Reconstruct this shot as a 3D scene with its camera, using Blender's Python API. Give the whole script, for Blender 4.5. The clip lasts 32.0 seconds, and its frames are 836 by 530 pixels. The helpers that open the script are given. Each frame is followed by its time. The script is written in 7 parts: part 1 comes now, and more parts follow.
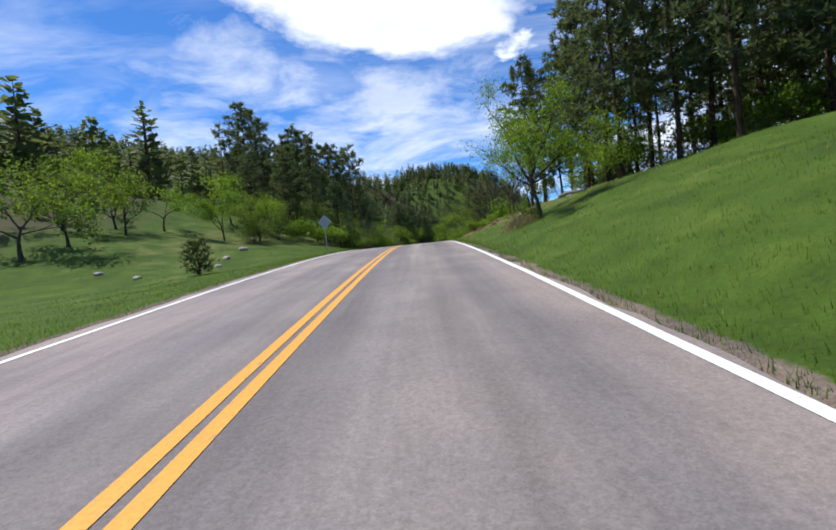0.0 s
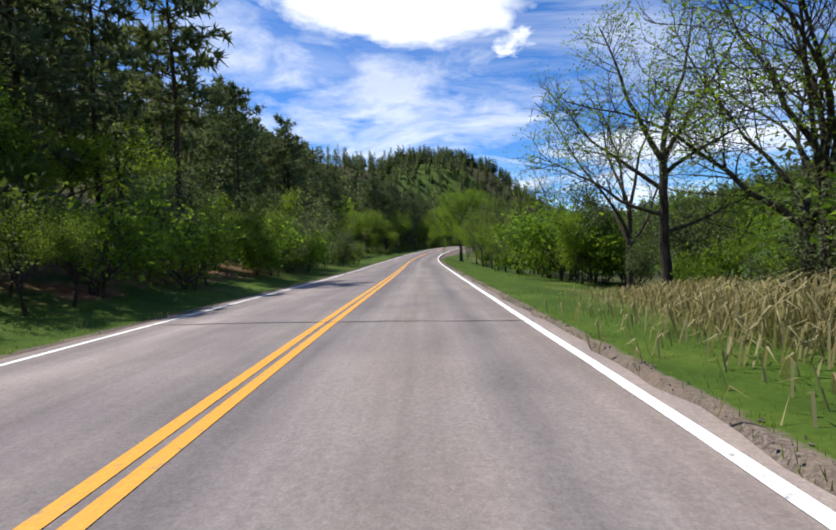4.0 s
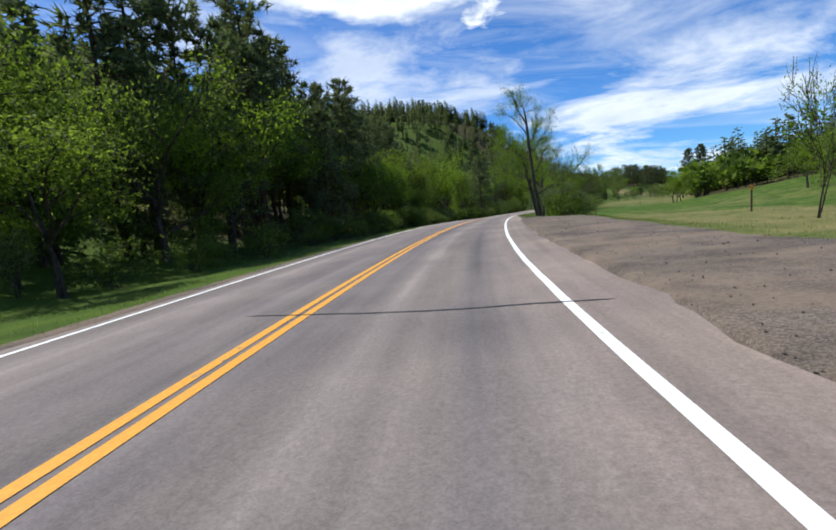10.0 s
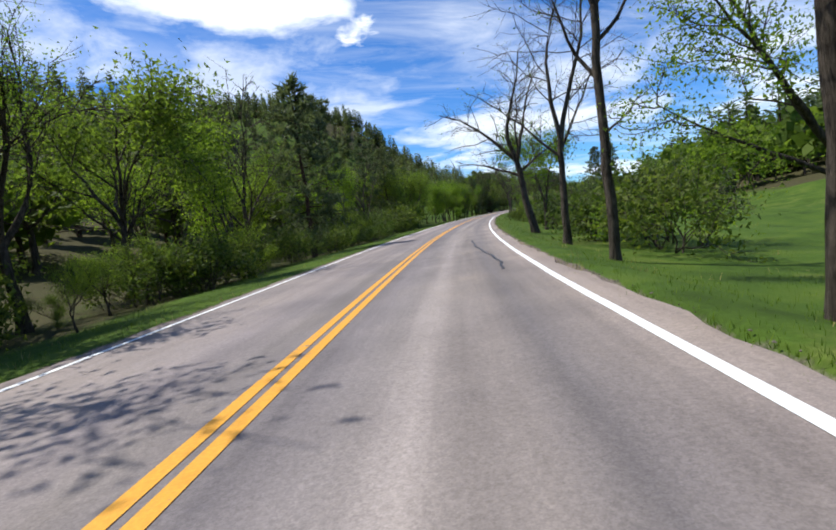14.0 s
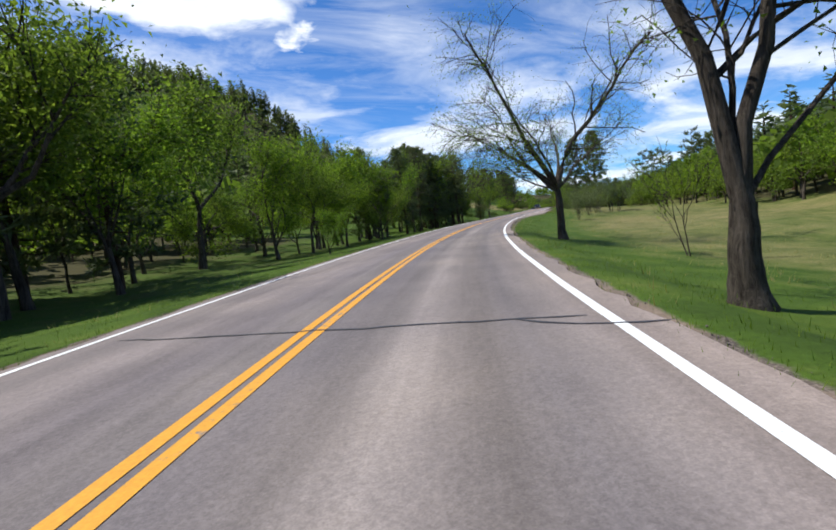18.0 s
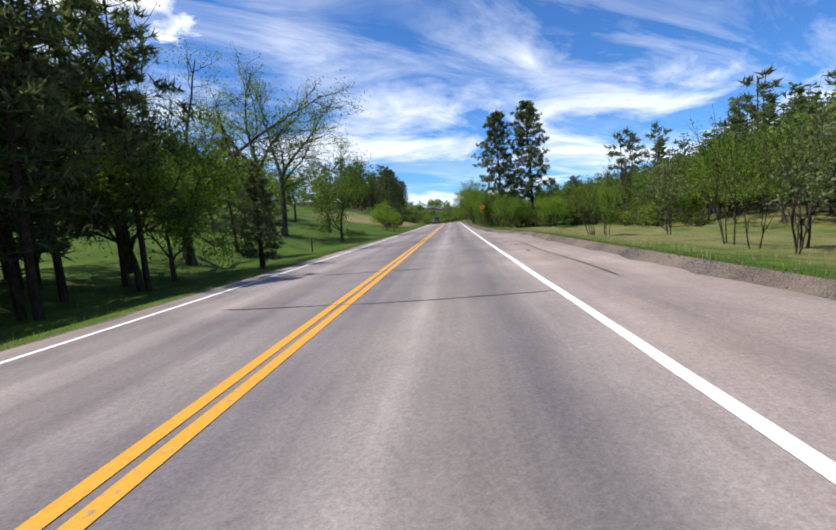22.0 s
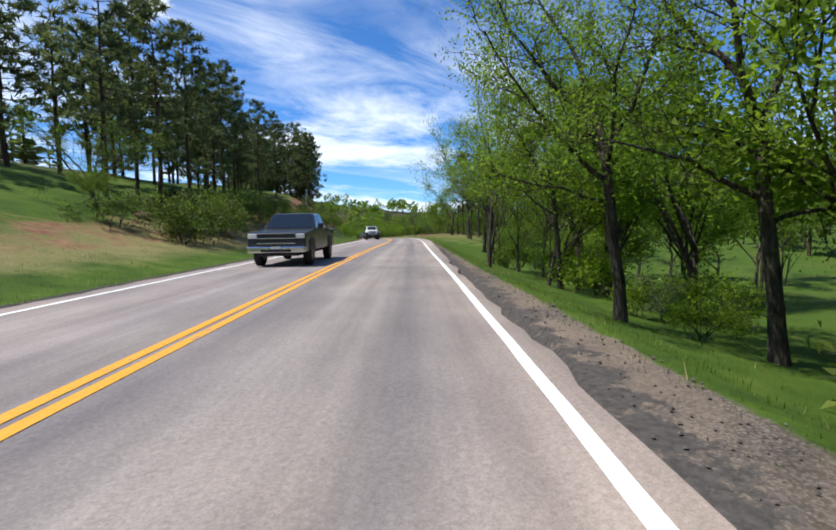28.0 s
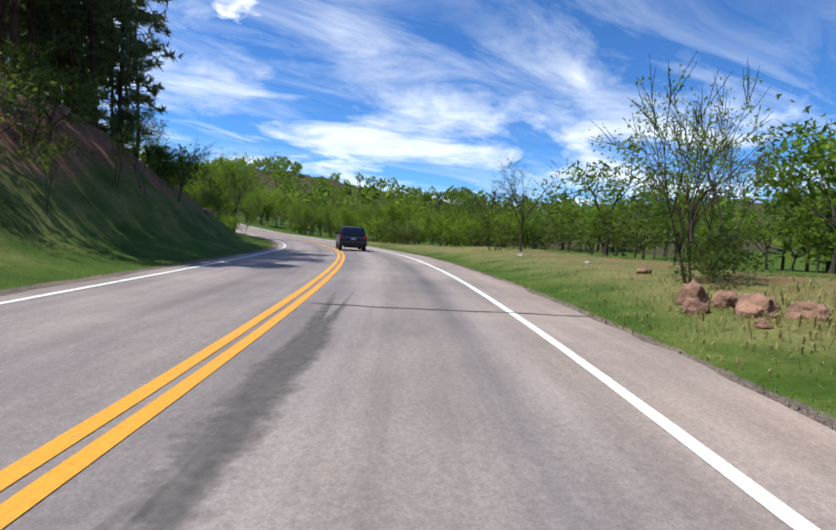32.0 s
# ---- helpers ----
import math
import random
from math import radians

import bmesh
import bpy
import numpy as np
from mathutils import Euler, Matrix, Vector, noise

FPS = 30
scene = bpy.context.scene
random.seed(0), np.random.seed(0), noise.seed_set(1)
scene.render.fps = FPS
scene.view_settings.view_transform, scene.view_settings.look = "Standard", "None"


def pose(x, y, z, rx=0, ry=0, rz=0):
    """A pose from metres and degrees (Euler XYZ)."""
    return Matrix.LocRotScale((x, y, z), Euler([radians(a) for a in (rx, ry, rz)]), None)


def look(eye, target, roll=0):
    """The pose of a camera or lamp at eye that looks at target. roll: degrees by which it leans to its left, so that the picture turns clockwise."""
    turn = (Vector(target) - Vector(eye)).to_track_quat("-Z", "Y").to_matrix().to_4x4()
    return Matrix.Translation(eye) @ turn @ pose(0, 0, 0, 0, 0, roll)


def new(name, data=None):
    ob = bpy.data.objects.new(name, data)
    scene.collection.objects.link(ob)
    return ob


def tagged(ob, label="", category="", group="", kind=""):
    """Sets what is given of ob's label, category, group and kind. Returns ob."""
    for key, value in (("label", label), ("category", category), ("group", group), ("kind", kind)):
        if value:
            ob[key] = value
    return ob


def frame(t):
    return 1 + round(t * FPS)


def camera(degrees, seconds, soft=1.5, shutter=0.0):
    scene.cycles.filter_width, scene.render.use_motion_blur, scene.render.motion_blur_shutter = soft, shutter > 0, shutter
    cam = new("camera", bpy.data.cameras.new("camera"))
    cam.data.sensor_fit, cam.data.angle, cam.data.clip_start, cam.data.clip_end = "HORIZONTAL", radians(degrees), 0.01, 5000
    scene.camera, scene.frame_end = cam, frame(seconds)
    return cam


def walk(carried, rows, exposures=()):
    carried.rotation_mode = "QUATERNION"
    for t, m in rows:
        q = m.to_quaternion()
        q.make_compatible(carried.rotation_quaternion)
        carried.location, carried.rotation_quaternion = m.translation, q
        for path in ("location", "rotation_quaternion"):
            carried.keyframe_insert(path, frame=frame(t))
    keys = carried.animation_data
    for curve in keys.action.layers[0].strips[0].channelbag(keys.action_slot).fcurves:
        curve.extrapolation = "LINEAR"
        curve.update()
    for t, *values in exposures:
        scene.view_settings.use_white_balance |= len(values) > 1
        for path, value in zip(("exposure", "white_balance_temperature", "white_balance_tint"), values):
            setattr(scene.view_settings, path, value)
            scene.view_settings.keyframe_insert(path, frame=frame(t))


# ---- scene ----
cam = camera(83.0, 32.0, 1.85)
# camera: seconds, place, then yaw, pitch and lean in degrees
PATH = [
    (0, 1.592, 0.000, 1.250, 0.24, -1.84, -5.70),
    (0.5, 1.600, 7.496, 1.748, 0.41, -2.05, -5.06),
    (1, 1.631, 14.992, 2.183, 0.41, -2.25, -4.63),
    (1.5, 1.706, 22.486, 2.542, -0.06, -2.42, -4.90),
    (2, 1.811, 29.979, 2.808, -0.63, -2.54, -5.08),
    (2.5, 1.929, 37.472, 2.974, -1.04, -2.54, -4.25),
    (3, 2.066, 44.961, 3.042, -1.37, -2.56, -3.26),
    (3.5, 2.336, 52.447, 3.019, -1.44, -2.74, -2.73),
    (4, 2.700, 59.928, 2.916, -1.48, -2.98, -2.33),
    (5, 3.489, 75.001, 2.528, -1.64, -3.56, -1.90),
    (5.75, 4.083, 86.447, 2.201, -1.73, -4.02, -1.72),
    (6.5, 4.566, 98.010, 1.914, -2.10, -4.31, -1.46),
    (7, 4.849, 105.780, 1.751, -2.65, -4.37, -1.21),
    (7.5, 5.236, 113.581, 1.607, -2.71, -4.27, -1.04),
    (8, 5.715, 121.411, 1.477, -2.75, -4.21, -1.00),
    (8.5, 6.202, 129.281, 1.370, -2.74, -4.43, -0.76),
    (9, 6.836, 137.184, 1.300, -2.77, -4.78, -1.17),
    (9.5, 7.760, 145.102, 1.279, -2.84, -5.24, -3.56),
    (10, 8.906, 153.044, 1.307, -3.26, -5.61, -6.06),
    (10.5, 10.226, 161.017, 1.381, -4.41, -5.55, -6.78),
    (11, 11.762, 169.016, 1.488, -5.77, -5.39, -7.07),
    (11.5, 13.484, 177.044, 1.601, -6.91, -5.35, -7.73),
    (12, 15.459, 185.083, 1.701, -8.21, -5.38, -8.50),
    (12.5, 17.730, 193.112, 1.767, -9.90, -5.63, -9.56),
    (13, 20.255, 201.138, 1.775, -11.91, -5.84, -10.17),
    (13.5, 23.041, 209.156, 1.728, -14.52, -5.66, -9.41),
    (14, 26.029, 217.175, 1.635, -16.89, -5.52, -8.04),
    (14.5, 29.195, 225.192, 1.561, -18.58, -5.76, -6.58),
    (15.2, 33.994, 236.367, 1.529, -19.88, -5.87, -5.23),
    (15.8, 38.434, 245.903, 1.533, -20.20, -5.79, -4.78),
    (16.5, 43.901, 257.013, 1.547, -20.87, -5.56, -5.28),
    (17, 47.930, 264.967, 1.563, -21.79, -5.34, -6.37),
    (17.5, 52.117, 272.911, 1.586, -22.92, -5.30, -6.75),
    (18, 56.473, 280.819, 1.615, -24.38, -5.29, -6.95),
    (18.5, 61.040, 288.644, 1.643, -26.09, -5.09, -7.41),
    (19, 65.867, 296.337, 1.666, -28.03, -4.93, -7.95),
    (19.5, 71.028, 303.844, 1.693, -29.96, -5.07, -8.73),
    (20, 76.460, 311.199, 1.731, -31.80, -5.28, -9.19),
    (20.5, 82.100, 318.450, 1.775, -33.42, -5.44, -8.55),
    (21, 87.967, 325.571, 1.804, -35.13, -5.52, -7.48),
    (21.5, 94.060, 332.588, 1.810, -36.63, -5.41, -6.23),
    (22, 100.301, 339.548, 1.795, -37.77, -5.25, -5.06),
    (22.5, 106.697, 346.430, 1.776, -38.65, -5.08, -4.67),
    (23, 113.162, 353.303, 1.763, -39.55, -5.00, -4.20),
    (23.5, 119.659, 360.167, 1.759, -40.80, -5.27, -2.69),
    (24, 126.166, 367.023, 1.765, -41.99, -5.55, -1.07),
    (24.5, 132.619, 373.933, 1.784, -42.68, -5.48, 0.03),
    (25, 139.058, 380.862, 1.807, -43.10, -5.33, 0.82),
    (25.8, 149.357, 391.959, 1.846, -43.17, -5.16, 1.54),
    (26.6, 159.605, 403.122, 1.894, -42.70, -4.98, 1.53),
    (27.5, 171.014, 415.828, 1.957, -42.08, -4.76, 0.39),
    (28, 177.272, 422.965, 1.979, -42.00, -4.63, -0.82),
    (28.5, 183.506, 430.121, 1.971, -41.94, -4.58, -1.68),
    (29, 189.716, 437.290, 1.927, -41.86, -4.60, -2.12),
    (29.5, 195.905, 444.468, 1.858, -41.79, -4.67, -1.96),
    (30, 202.108, 451.635, 1.779, -41.67, -4.77, -1.46),
    (30.5, 208.321, 458.826, 1.694, -40.42, -5.02, -0.83),
    (31, 214.446, 466.133, 1.606, -38.81, -5.20, 0.05),
    (31.5, 220.363, 473.663, 1.509, -37.23, -5.13, 1.39),
    (32, 225.886, 481.514, 1.395, -35.14, -4.98, 2.87),
]
walk(cam, [(t, pose(x, y, z, 90 + pitch, 0, yaw) @ pose(0, 0, 0, 0, 0, lean)) for t, x, y, z, yaw, pitch, lean in PATH],
     [(0, 0.45, 6500, 9), (3, 0.52, 6680, 10), (8, 0.48, 6680, 10), (10, 0.40, 6550, 7), (12, 0.5, 6680, 10), (14, 0.56, 6600, 8), (17.5, 0.48, 6620, 10), (19, 0.42, 6620, 5), (20, 0.42, 6650, 5),
      (21.5, 0.58, 6720, 10), (23, 0.46, 6500, 9), (25, 0.44, 6450, 7), (28, 0.64, 6600, 7), (30, 0.60, 6480, 5), (32, 0.53, 6540, 8)])

# ---- world, sun ----
SUN_AZ, SUN_EL = 56.0, 61.0          # degrees to the left of the first heading, and above the horizon
world = bpy.data.worlds.new("world")
scene.world = world
world.use_nodes = True
wt = world.node_tree


def node(tree, kind, inputs=None, **props):
    n = tree.nodes.new(kind)
    for key, value in props.items():
        if key == "operation":
            n.operation = value
        elif key == "blend":
            n.data_type, n.blend_type = "RGBA", value
        elif key == "mode":
            n.data_type = value
        elif key == "attribute":
            n.attribute_name = value
        elif key == "dims":
            n.noise_dimensions = value
        elif key == "feature":
            n.feature = value
        elif key == "clamped":
            n.clamp = value
    for key, value in (inputs or {}).items():
        if isinstance(value, bpy.types.NodeSocket):
            tree.links.new(value, n.inputs[key])
        else:
            n.inputs[key].default_value = value
    return n


def maths(tree, op, a, b=0.0, c=0.0):
    return node(tree, "ShaderNodeMath", {0: a, 1: b, 2: c}, operation=op).outputs[0]


def mix(tree, fac, a, b, blend="MIX"):
    return node(tree, "ShaderNodeMix", {0: fac, 6: a, 7: b}, blend=blend).outputs[2]


def ramp(tree, fac, stops):
    n = node(tree, "ShaderNodeValToRGB", {0: fac})
    n.color_ramp.elements[0].position, n.color_ramp.elements[1].position = stops[0][0], stops[-1][0]
    n.color_ramp.elements[0].color, n.color_ramp.elements[1].color = (*stops[0][1], 1), (*stops[-1][1], 1)
    for at, colour in stops[1:-1]:
        n.color_ramp.elements.new(at).color = (*colour, 1)
    return n.outputs[0]


def grey(v):
    return (v, v, v)


def noisy(tree, vector, scale, detail=4.0, rough=0.55, distort=0.0):
    return node(tree, "ShaderNodeTexNoise", {"Vector": vector, "Scale": scale, "Detail": detail, "Roughness": rough, "Distortion": distort}).outputs[0]


sky = node(wt, "ShaderNodeTexSky")
sky.sky_type, sky.sun_disc = "NISHITA", False
sky.sun_elevation, sky.sun_rotation = radians(SUN_EL), radians(-SUN_AZ)
sky.altitude, sky.air_density, sky.dust_density, sky.ozone_density = 1400, 1.0, 0.3, 3.0
way = node(wt, "ShaderNodeTexCoord").outputs["Generated"]
sep = node(wt, "ShaderNodeSeparateXYZ", {0: way})
up = maths(wt, "MAXIMUM", sep.outputs[2], 0.0)
lift = maths(wt, "ADD", up, 0.13)
flat = node(wt, "ShaderNodeCombineXYZ", {0: maths(wt, "DIVIDE", sep.outputs[0], lift), 1: maths(wt, "DIVIDE", sep.outputs[1], lift)}).outputs[0]


def cloud_bank(centre, radii, turn, scale, low, high, wobble):
    """A cloud's cover on the flat cloud plane: an ellipse with a ragged edge."""
    m = node(wt, "ShaderNodeMapping", {"Vector": flat, "Location": (-centre[0], -centre[1], 0)}).outputs[0]
    m = node(wt, "ShaderNodeMapping", {"Vector": m, "Rotation": (0, 0, radians(turn))}).outputs[0]
    m = node(wt, "ShaderNodeMapping", {"Vector": m, "Scale": (1 / radii[0], 1 / radii[1], 1)}).outputs[0]
    far = node(wt, "ShaderNodeVectorMath", {0: m}, operation="LENGTH").outputs["Value"]
    rag = maths(wt, "MULTIPLY", maths(wt, "SUBTRACT", noisy(wt, flat, scale, 8, 0.6, 0.3), 0.5), wobble)
    edge = node(wt, "ShaderNodeMapRange", {"Value": maths(wt, "ADD", far, rag), "From Min": high, "From Max": low, "To Min": 0.0, "To Max": 1.0})
    return edge.outputs[0]


cumulus = cloud_bank((-0.03, 1.48), (0.50, 0.37), -38, 3.8, 0.76, 0.98, 0.8)
puff = cloud_bank((0.44, 1.84), (0.08, 0.13), 0, 14.0, 0.1, 1.0, 2.8)
puff2 = cloud_bank((-0.05, 2.5), (0.62, 0.62), 20, 2.6, 0.05, 1.15, 4.2)
puff3 = cloud_bank((-0.62, 1.85), (0.32, 0.32), 0, 3.4, 0.1, 1.1, 3.4)
# high streaks that run across the view, thin between
streak_at = node(wt, "ShaderNodeMapping", {"Vector": flat, "Rotation": (0, 0, radians(38)), "Scale": (0.55, 1.5, 1)}).outputs[0]
streaks = node(wt, "ShaderNodeMapRange", {"Value": noisy(wt, streak_at, 1.35, 9, 0.62, 0.9), "From Min": 0.45, "From Max": 0.78}).outputs[0]
veil = node(wt, "ShaderNodeMapRange", {"Value": noisy(wt, flat, 0.55, 4, 0.5, 0.2), "From Min": 0.40, "From Max": 0.58}).outputs[0]
low_bank = node(wt, "ShaderNodeMapRange", {"Value": noisy(wt, node(wt, "ShaderNodeMapping", {"Vector": flat, "Scale": (0.5, 0.62, 1)}).outputs[0], 1.7, 7, 0.6, 0.5), "From Min": 0.46, "From Max": 0.60}).outputs[0]
thin = maths(wt, "MULTIPLY", maths(wt, "MULTIPLY", streaks, maths(wt, "ADD", maths(wt, "MULTIPLY", veil, 0.8), 0.2)), 0.8)
low_part = node(wt, "ShaderNodeMapRange", {"Value": up, "From Min": 0.40, "From Max": 0.18}).outputs[0]
thin = maths(wt, "MAXIMUM", thin, maths(wt, "MULTIPLY", maths(wt, "MULTIPLY", low_bank, low_part), 0.8))
cover = maths(wt, "MINIMUM", maths(wt, "MAXIMUM", maths(wt, "MAXIMUM", cumulus, maths(wt, "MAXIMUM", puff, maths(wt, "MULTIPLY", maths(wt, "MAXIMUM", puff2, puff3), 0.62))), thin), 1.0)
bright = ramp(wt, noisy(wt, flat, 2.6, 6, 0.6), [(0.3, (7.0, 7.6, 8.6)), (0.7, (9.6, 10.0, 10.6))])
blue = mix(wt, 1.0, sky.outputs[0], (0.42, 0.79, 1.22, 1), "MULTIPLY")
heaven = mix(wt, cover, blue, bright)
back = node(wt, "ShaderNodeBackground", {"Color": heaven, "Strength": 0.095})
wt.links.new(back.outputs[0], wt.nodes["World Output"].inputs[0])

sun_data = bpy.data.lights.new("sun", "SUN")
sun_data.energy, sun_data.angle, sun_data.color = 4.0, radians(0.55), (1.0, 0.955, 0.88)
sun_way = Vector((-math.sin(radians(SUN_AZ)) * math.cos(radians(SUN_EL)), math.cos(radians(SUN_AZ)) * math.cos(radians(SUN_EL)), math.sin(radians(SUN_EL))))
sun = new("sun", sun_data)
sun.matrix_world = look((0, 0, 60), Vector((0, 0, 60)) - sun_way)
scene.view_settings.exposure = 0.5

# ---- materials ----


def material(name, rough=0.9, spec=0.3):
    m = bpy.data.materials.new(name)
    m.use_nodes = True
    t = m.node_tree
    b = t.nodes["Principled BSDF"]
    b.inputs["Roughness"].default_value, b.inputs["Specular IOR Level"].default_value = rough, spec
    return m, t, b


def bumped(t, b, height, strength, distance):
    n = node(t, "ShaderNodeBump", {"Height": height, "Strength": strength, "Distance": distance})
    t.links.new(n.outputs[0], b.inputs["Normal"])


def plain(name, colour, rough=0.6, metal=0.0, vary=0.18, scale=6.0, bump=0.0, spec=0.4):
    m, t, b = material(name, rough, spec)
    b.inputs["Metallic"].default_value = metal
    at = node(t, "ShaderNodeTexCoord").outputs["Object"]
    n = noisy(t, at, scale, 5)
    dark, light = [tuple(c * k for c in colour) for k in (1 - vary, 1 + vary)]
    t.links.new(ramp(t, n, [(0.3, dark), (0.7, light)]), b.inputs["Base Color"])
    if bump:
        bumped(t, b, noisy(t, at, scale * 5, 4), 0.6, bump)
    return m


def asphalt_material():
    m, t, b = material("asphalt", 0.88, 0.25)
    uv = node(t, "ShaderNodeUVMap").outputs[0]
    at = node(t, "ShaderNodeTexCoord").outputs["Object"]
    across = node(t, "ShaderNodeSeparateXYZ", {0: uv}).outputs[0]
    sway = maths(t, "MULTIPLY", maths(t, "SUBTRACT", noisy(t, node(t, "ShaderNodeMapping", {"Vector": uv, "Scale": (0.0, 0.06, 1)}).outputs[0], 1.0, 3), 0.5), 0.5)
    lane = maths(t, "MULTIPLY_ADD", maths(t, "ADD", across, sway), 0.1, 0.5)
    tone = ramp(t, lane, [(0.0, (1.42, 1.29, 1.16)), (0.13, (1.24, 1.17, 1.12)), (0.19, (1.08, 1.06, 1.06)), (0.26, (1.34, 1.29, 1.27)), (0.38, (0.90, 0.89, 0.95)), (0.45, grey(0.98)), (0.54, (0.76, 0.77, 0.83)), (0.60, grey(1.02)),
                          (0.64, (1.38, 1.36, 1.31)), (0.68, (1.06, 1.04, 1.0)), (0.715, (1.0, 0.98, 0.94)), (0.755, (0.77, 0.78, 0.81)), (0.80, (1.12, 1.09, 1.05)), (0.845, (1.32, 1.24, 1.15)), (0.95, (1.42, 1.29, 1.14))])
    tone = mix(t, ramp(t, noisy(t, node(t, "ShaderNodeMapping", {"Vector": uv, "Scale": (0.25, 0.035, 1)}).outputs[0], 1.0, 4, 0.6), [(0.33, grey(0.45)), (0.6, grey(1.0))]), (1.0, 0.985, 0.97, 1), tone)
    streak = ramp(t, noisy(t, node(t, "ShaderNodeMapping", {"Vector": uv, "Scale": (1.6, 0.05, 1)}).outputs[0], 1.0, 5, 0.6), [(0.3, grey(0.76)), (0.7, grey(1.22))])
    blot = ramp(t, noisy(t, at, 0.35, 5, 0.6), [(0.32, (0.180, 0.160, 0.160)), (0.5, (0.212, 0.188, 0.184)), (0.68, (0.246, 0.215, 0.202))])
    stone = node(t, "ShaderNodeTexVoronoi", {"Vector": at, "Scale": 90.0}).outputs["Color"]
    speck = ramp(t, node(t, "ShaderNodeSeparateXYZ", {0: stone}).outputs[0], [(0.05, grey(0.86)), (0.5, grey(1.0)), (0.95, grey(1.14))])
    length = maths(t, "MULTIPLY", node(t, "ShaderNodeSeparateXYZ", {0: uv}).outputs[1], 1 / 640)
    batch = ramp(t, length, [(0.0, grey(0.91)), (0.1, grey(0.97)), (0.15, grey(0.85)), (0.22, grey(0.80)), (0.29, grey(0.76)), (0.33, grey(0.93)), (0.42, grey(0.92)), (0.47, grey(0.82)), (0.555, grey(0.84)), (0.585, grey(0.97)), (0.61, grey(0.94)), (0.68, grey(0.9)), (0.76, grey(1.0)), (1.0, grey(1.05))])
    blot = mix(t, 1.0, blot, batch, "MULTIPLY")
    c = mix(t, 1.0, mix(t, 1.0, blot, tone, "MULTIPLY"), streak, "MULTIPLY")
    c = mix(t, 0.75, c, mix(t, 1.0, c, speck, "MULTIPLY"))
    c = mix(t, 1.0, c, ramp(t, noisy(t, at, 22, 6, 0.75), [(0.3, grey(0.80)), (0.5, grey(1.0)), (0.7, grey(1.20))]), "MULTIPLY")
    c = mix(t, 1.0, c, ramp(t, noisy(t, node(t, "ShaderNodeMapping", {"Vector": uv, "Scale": (1.3, 0.5, 1)}).outputs[0], 1.0, 5, 0.65), [(0.34, grey(0.91)), (0.66, grey(1.09))]), "MULTIPLY")
    t.links.new(c, b.inputs["Base Color"])
    bumped(t, b, maths(t, "ADD", noisy(t, at, 60, 4), maths(t, "MULTIPLY", noisy(t, at, 3, 3), 0.5)), 0.2, 0.002)
    return m


def stain_material():
    """Old tar that thins out raggedly towards its rim."""
    m, t, b = material("old_tar_stain", 0.88, 0.2)
    at = node(t, "ShaderNodeTexCoord").outputs["Object"]
    t.links.new(ramp(t, noisy(t, at, 12, 5), [(0.3, (0.085, 0.080, 0.080)), (0.7, (0.15, 0.138, 0.135))]), b.inputs["Base Color"])
    fade = node(t, "ShaderNodeAttribute", attribute="fade").outputs["Fac"]
    cover = node(t, "ShaderNodeMapRange", {"Value": maths(t, "ADD", fade, maths(t, "MULTIPLY", maths(t, "SUBTRACT", noisy(t, at, 5, 7, 0.7), 0.5), 1.1)), "From Min": 0.2, "From Max": 0.75, "To Max": 0.8}).outputs[0]
    see = node(t, "ShaderNodeBsdfTransparent")
    both = node(t, "ShaderNodeMixShader", {0: cover, 1: see.outputs[0], 2: b.outputs[0]})
    t.links.new(both.outputs[0], t.nodes["Material Output"].inputs[0])
    return m


def paint_material(name, colour, worn):
    m, t, b = material(name, 0.6, 0.4)
    uv = node(t, "ShaderNodeUVMap").outputs[0]
    at = node(t, "ShaderNodeTexCoord").outputs["Object"]
    wear = noisy(t, at, 9, 8, 0.72)
    big = noisy(t, node(t, "ShaderNodeMapping", {"Vector": uv, "Scale": (3.0, 0.4, 1)}).outputs[0], 1.0, 4)
    mask = node(t, "ShaderNodeMapRange", {"Value": maths(t, "ADD", wear, maths(t, "MULTIPLY", big, 0.5)), "From Min": worn, "From Max": worn + 0.09}).outputs[0]
    tone = ramp(t, noisy(t, at, 30, 4), [(0.3, tuple(c * 0.86 for c in colour)), (0.7, tuple(min(1, c * 1.08) for c in colour))])
    t.links.new(mix(t, mask, tone, (0.2, 0.18, 0.165, 1)), b.inputs["Base Color"])
    bumped(t, b, noisy(t, at, 70, 3), 0.4, 0.004)
    return m


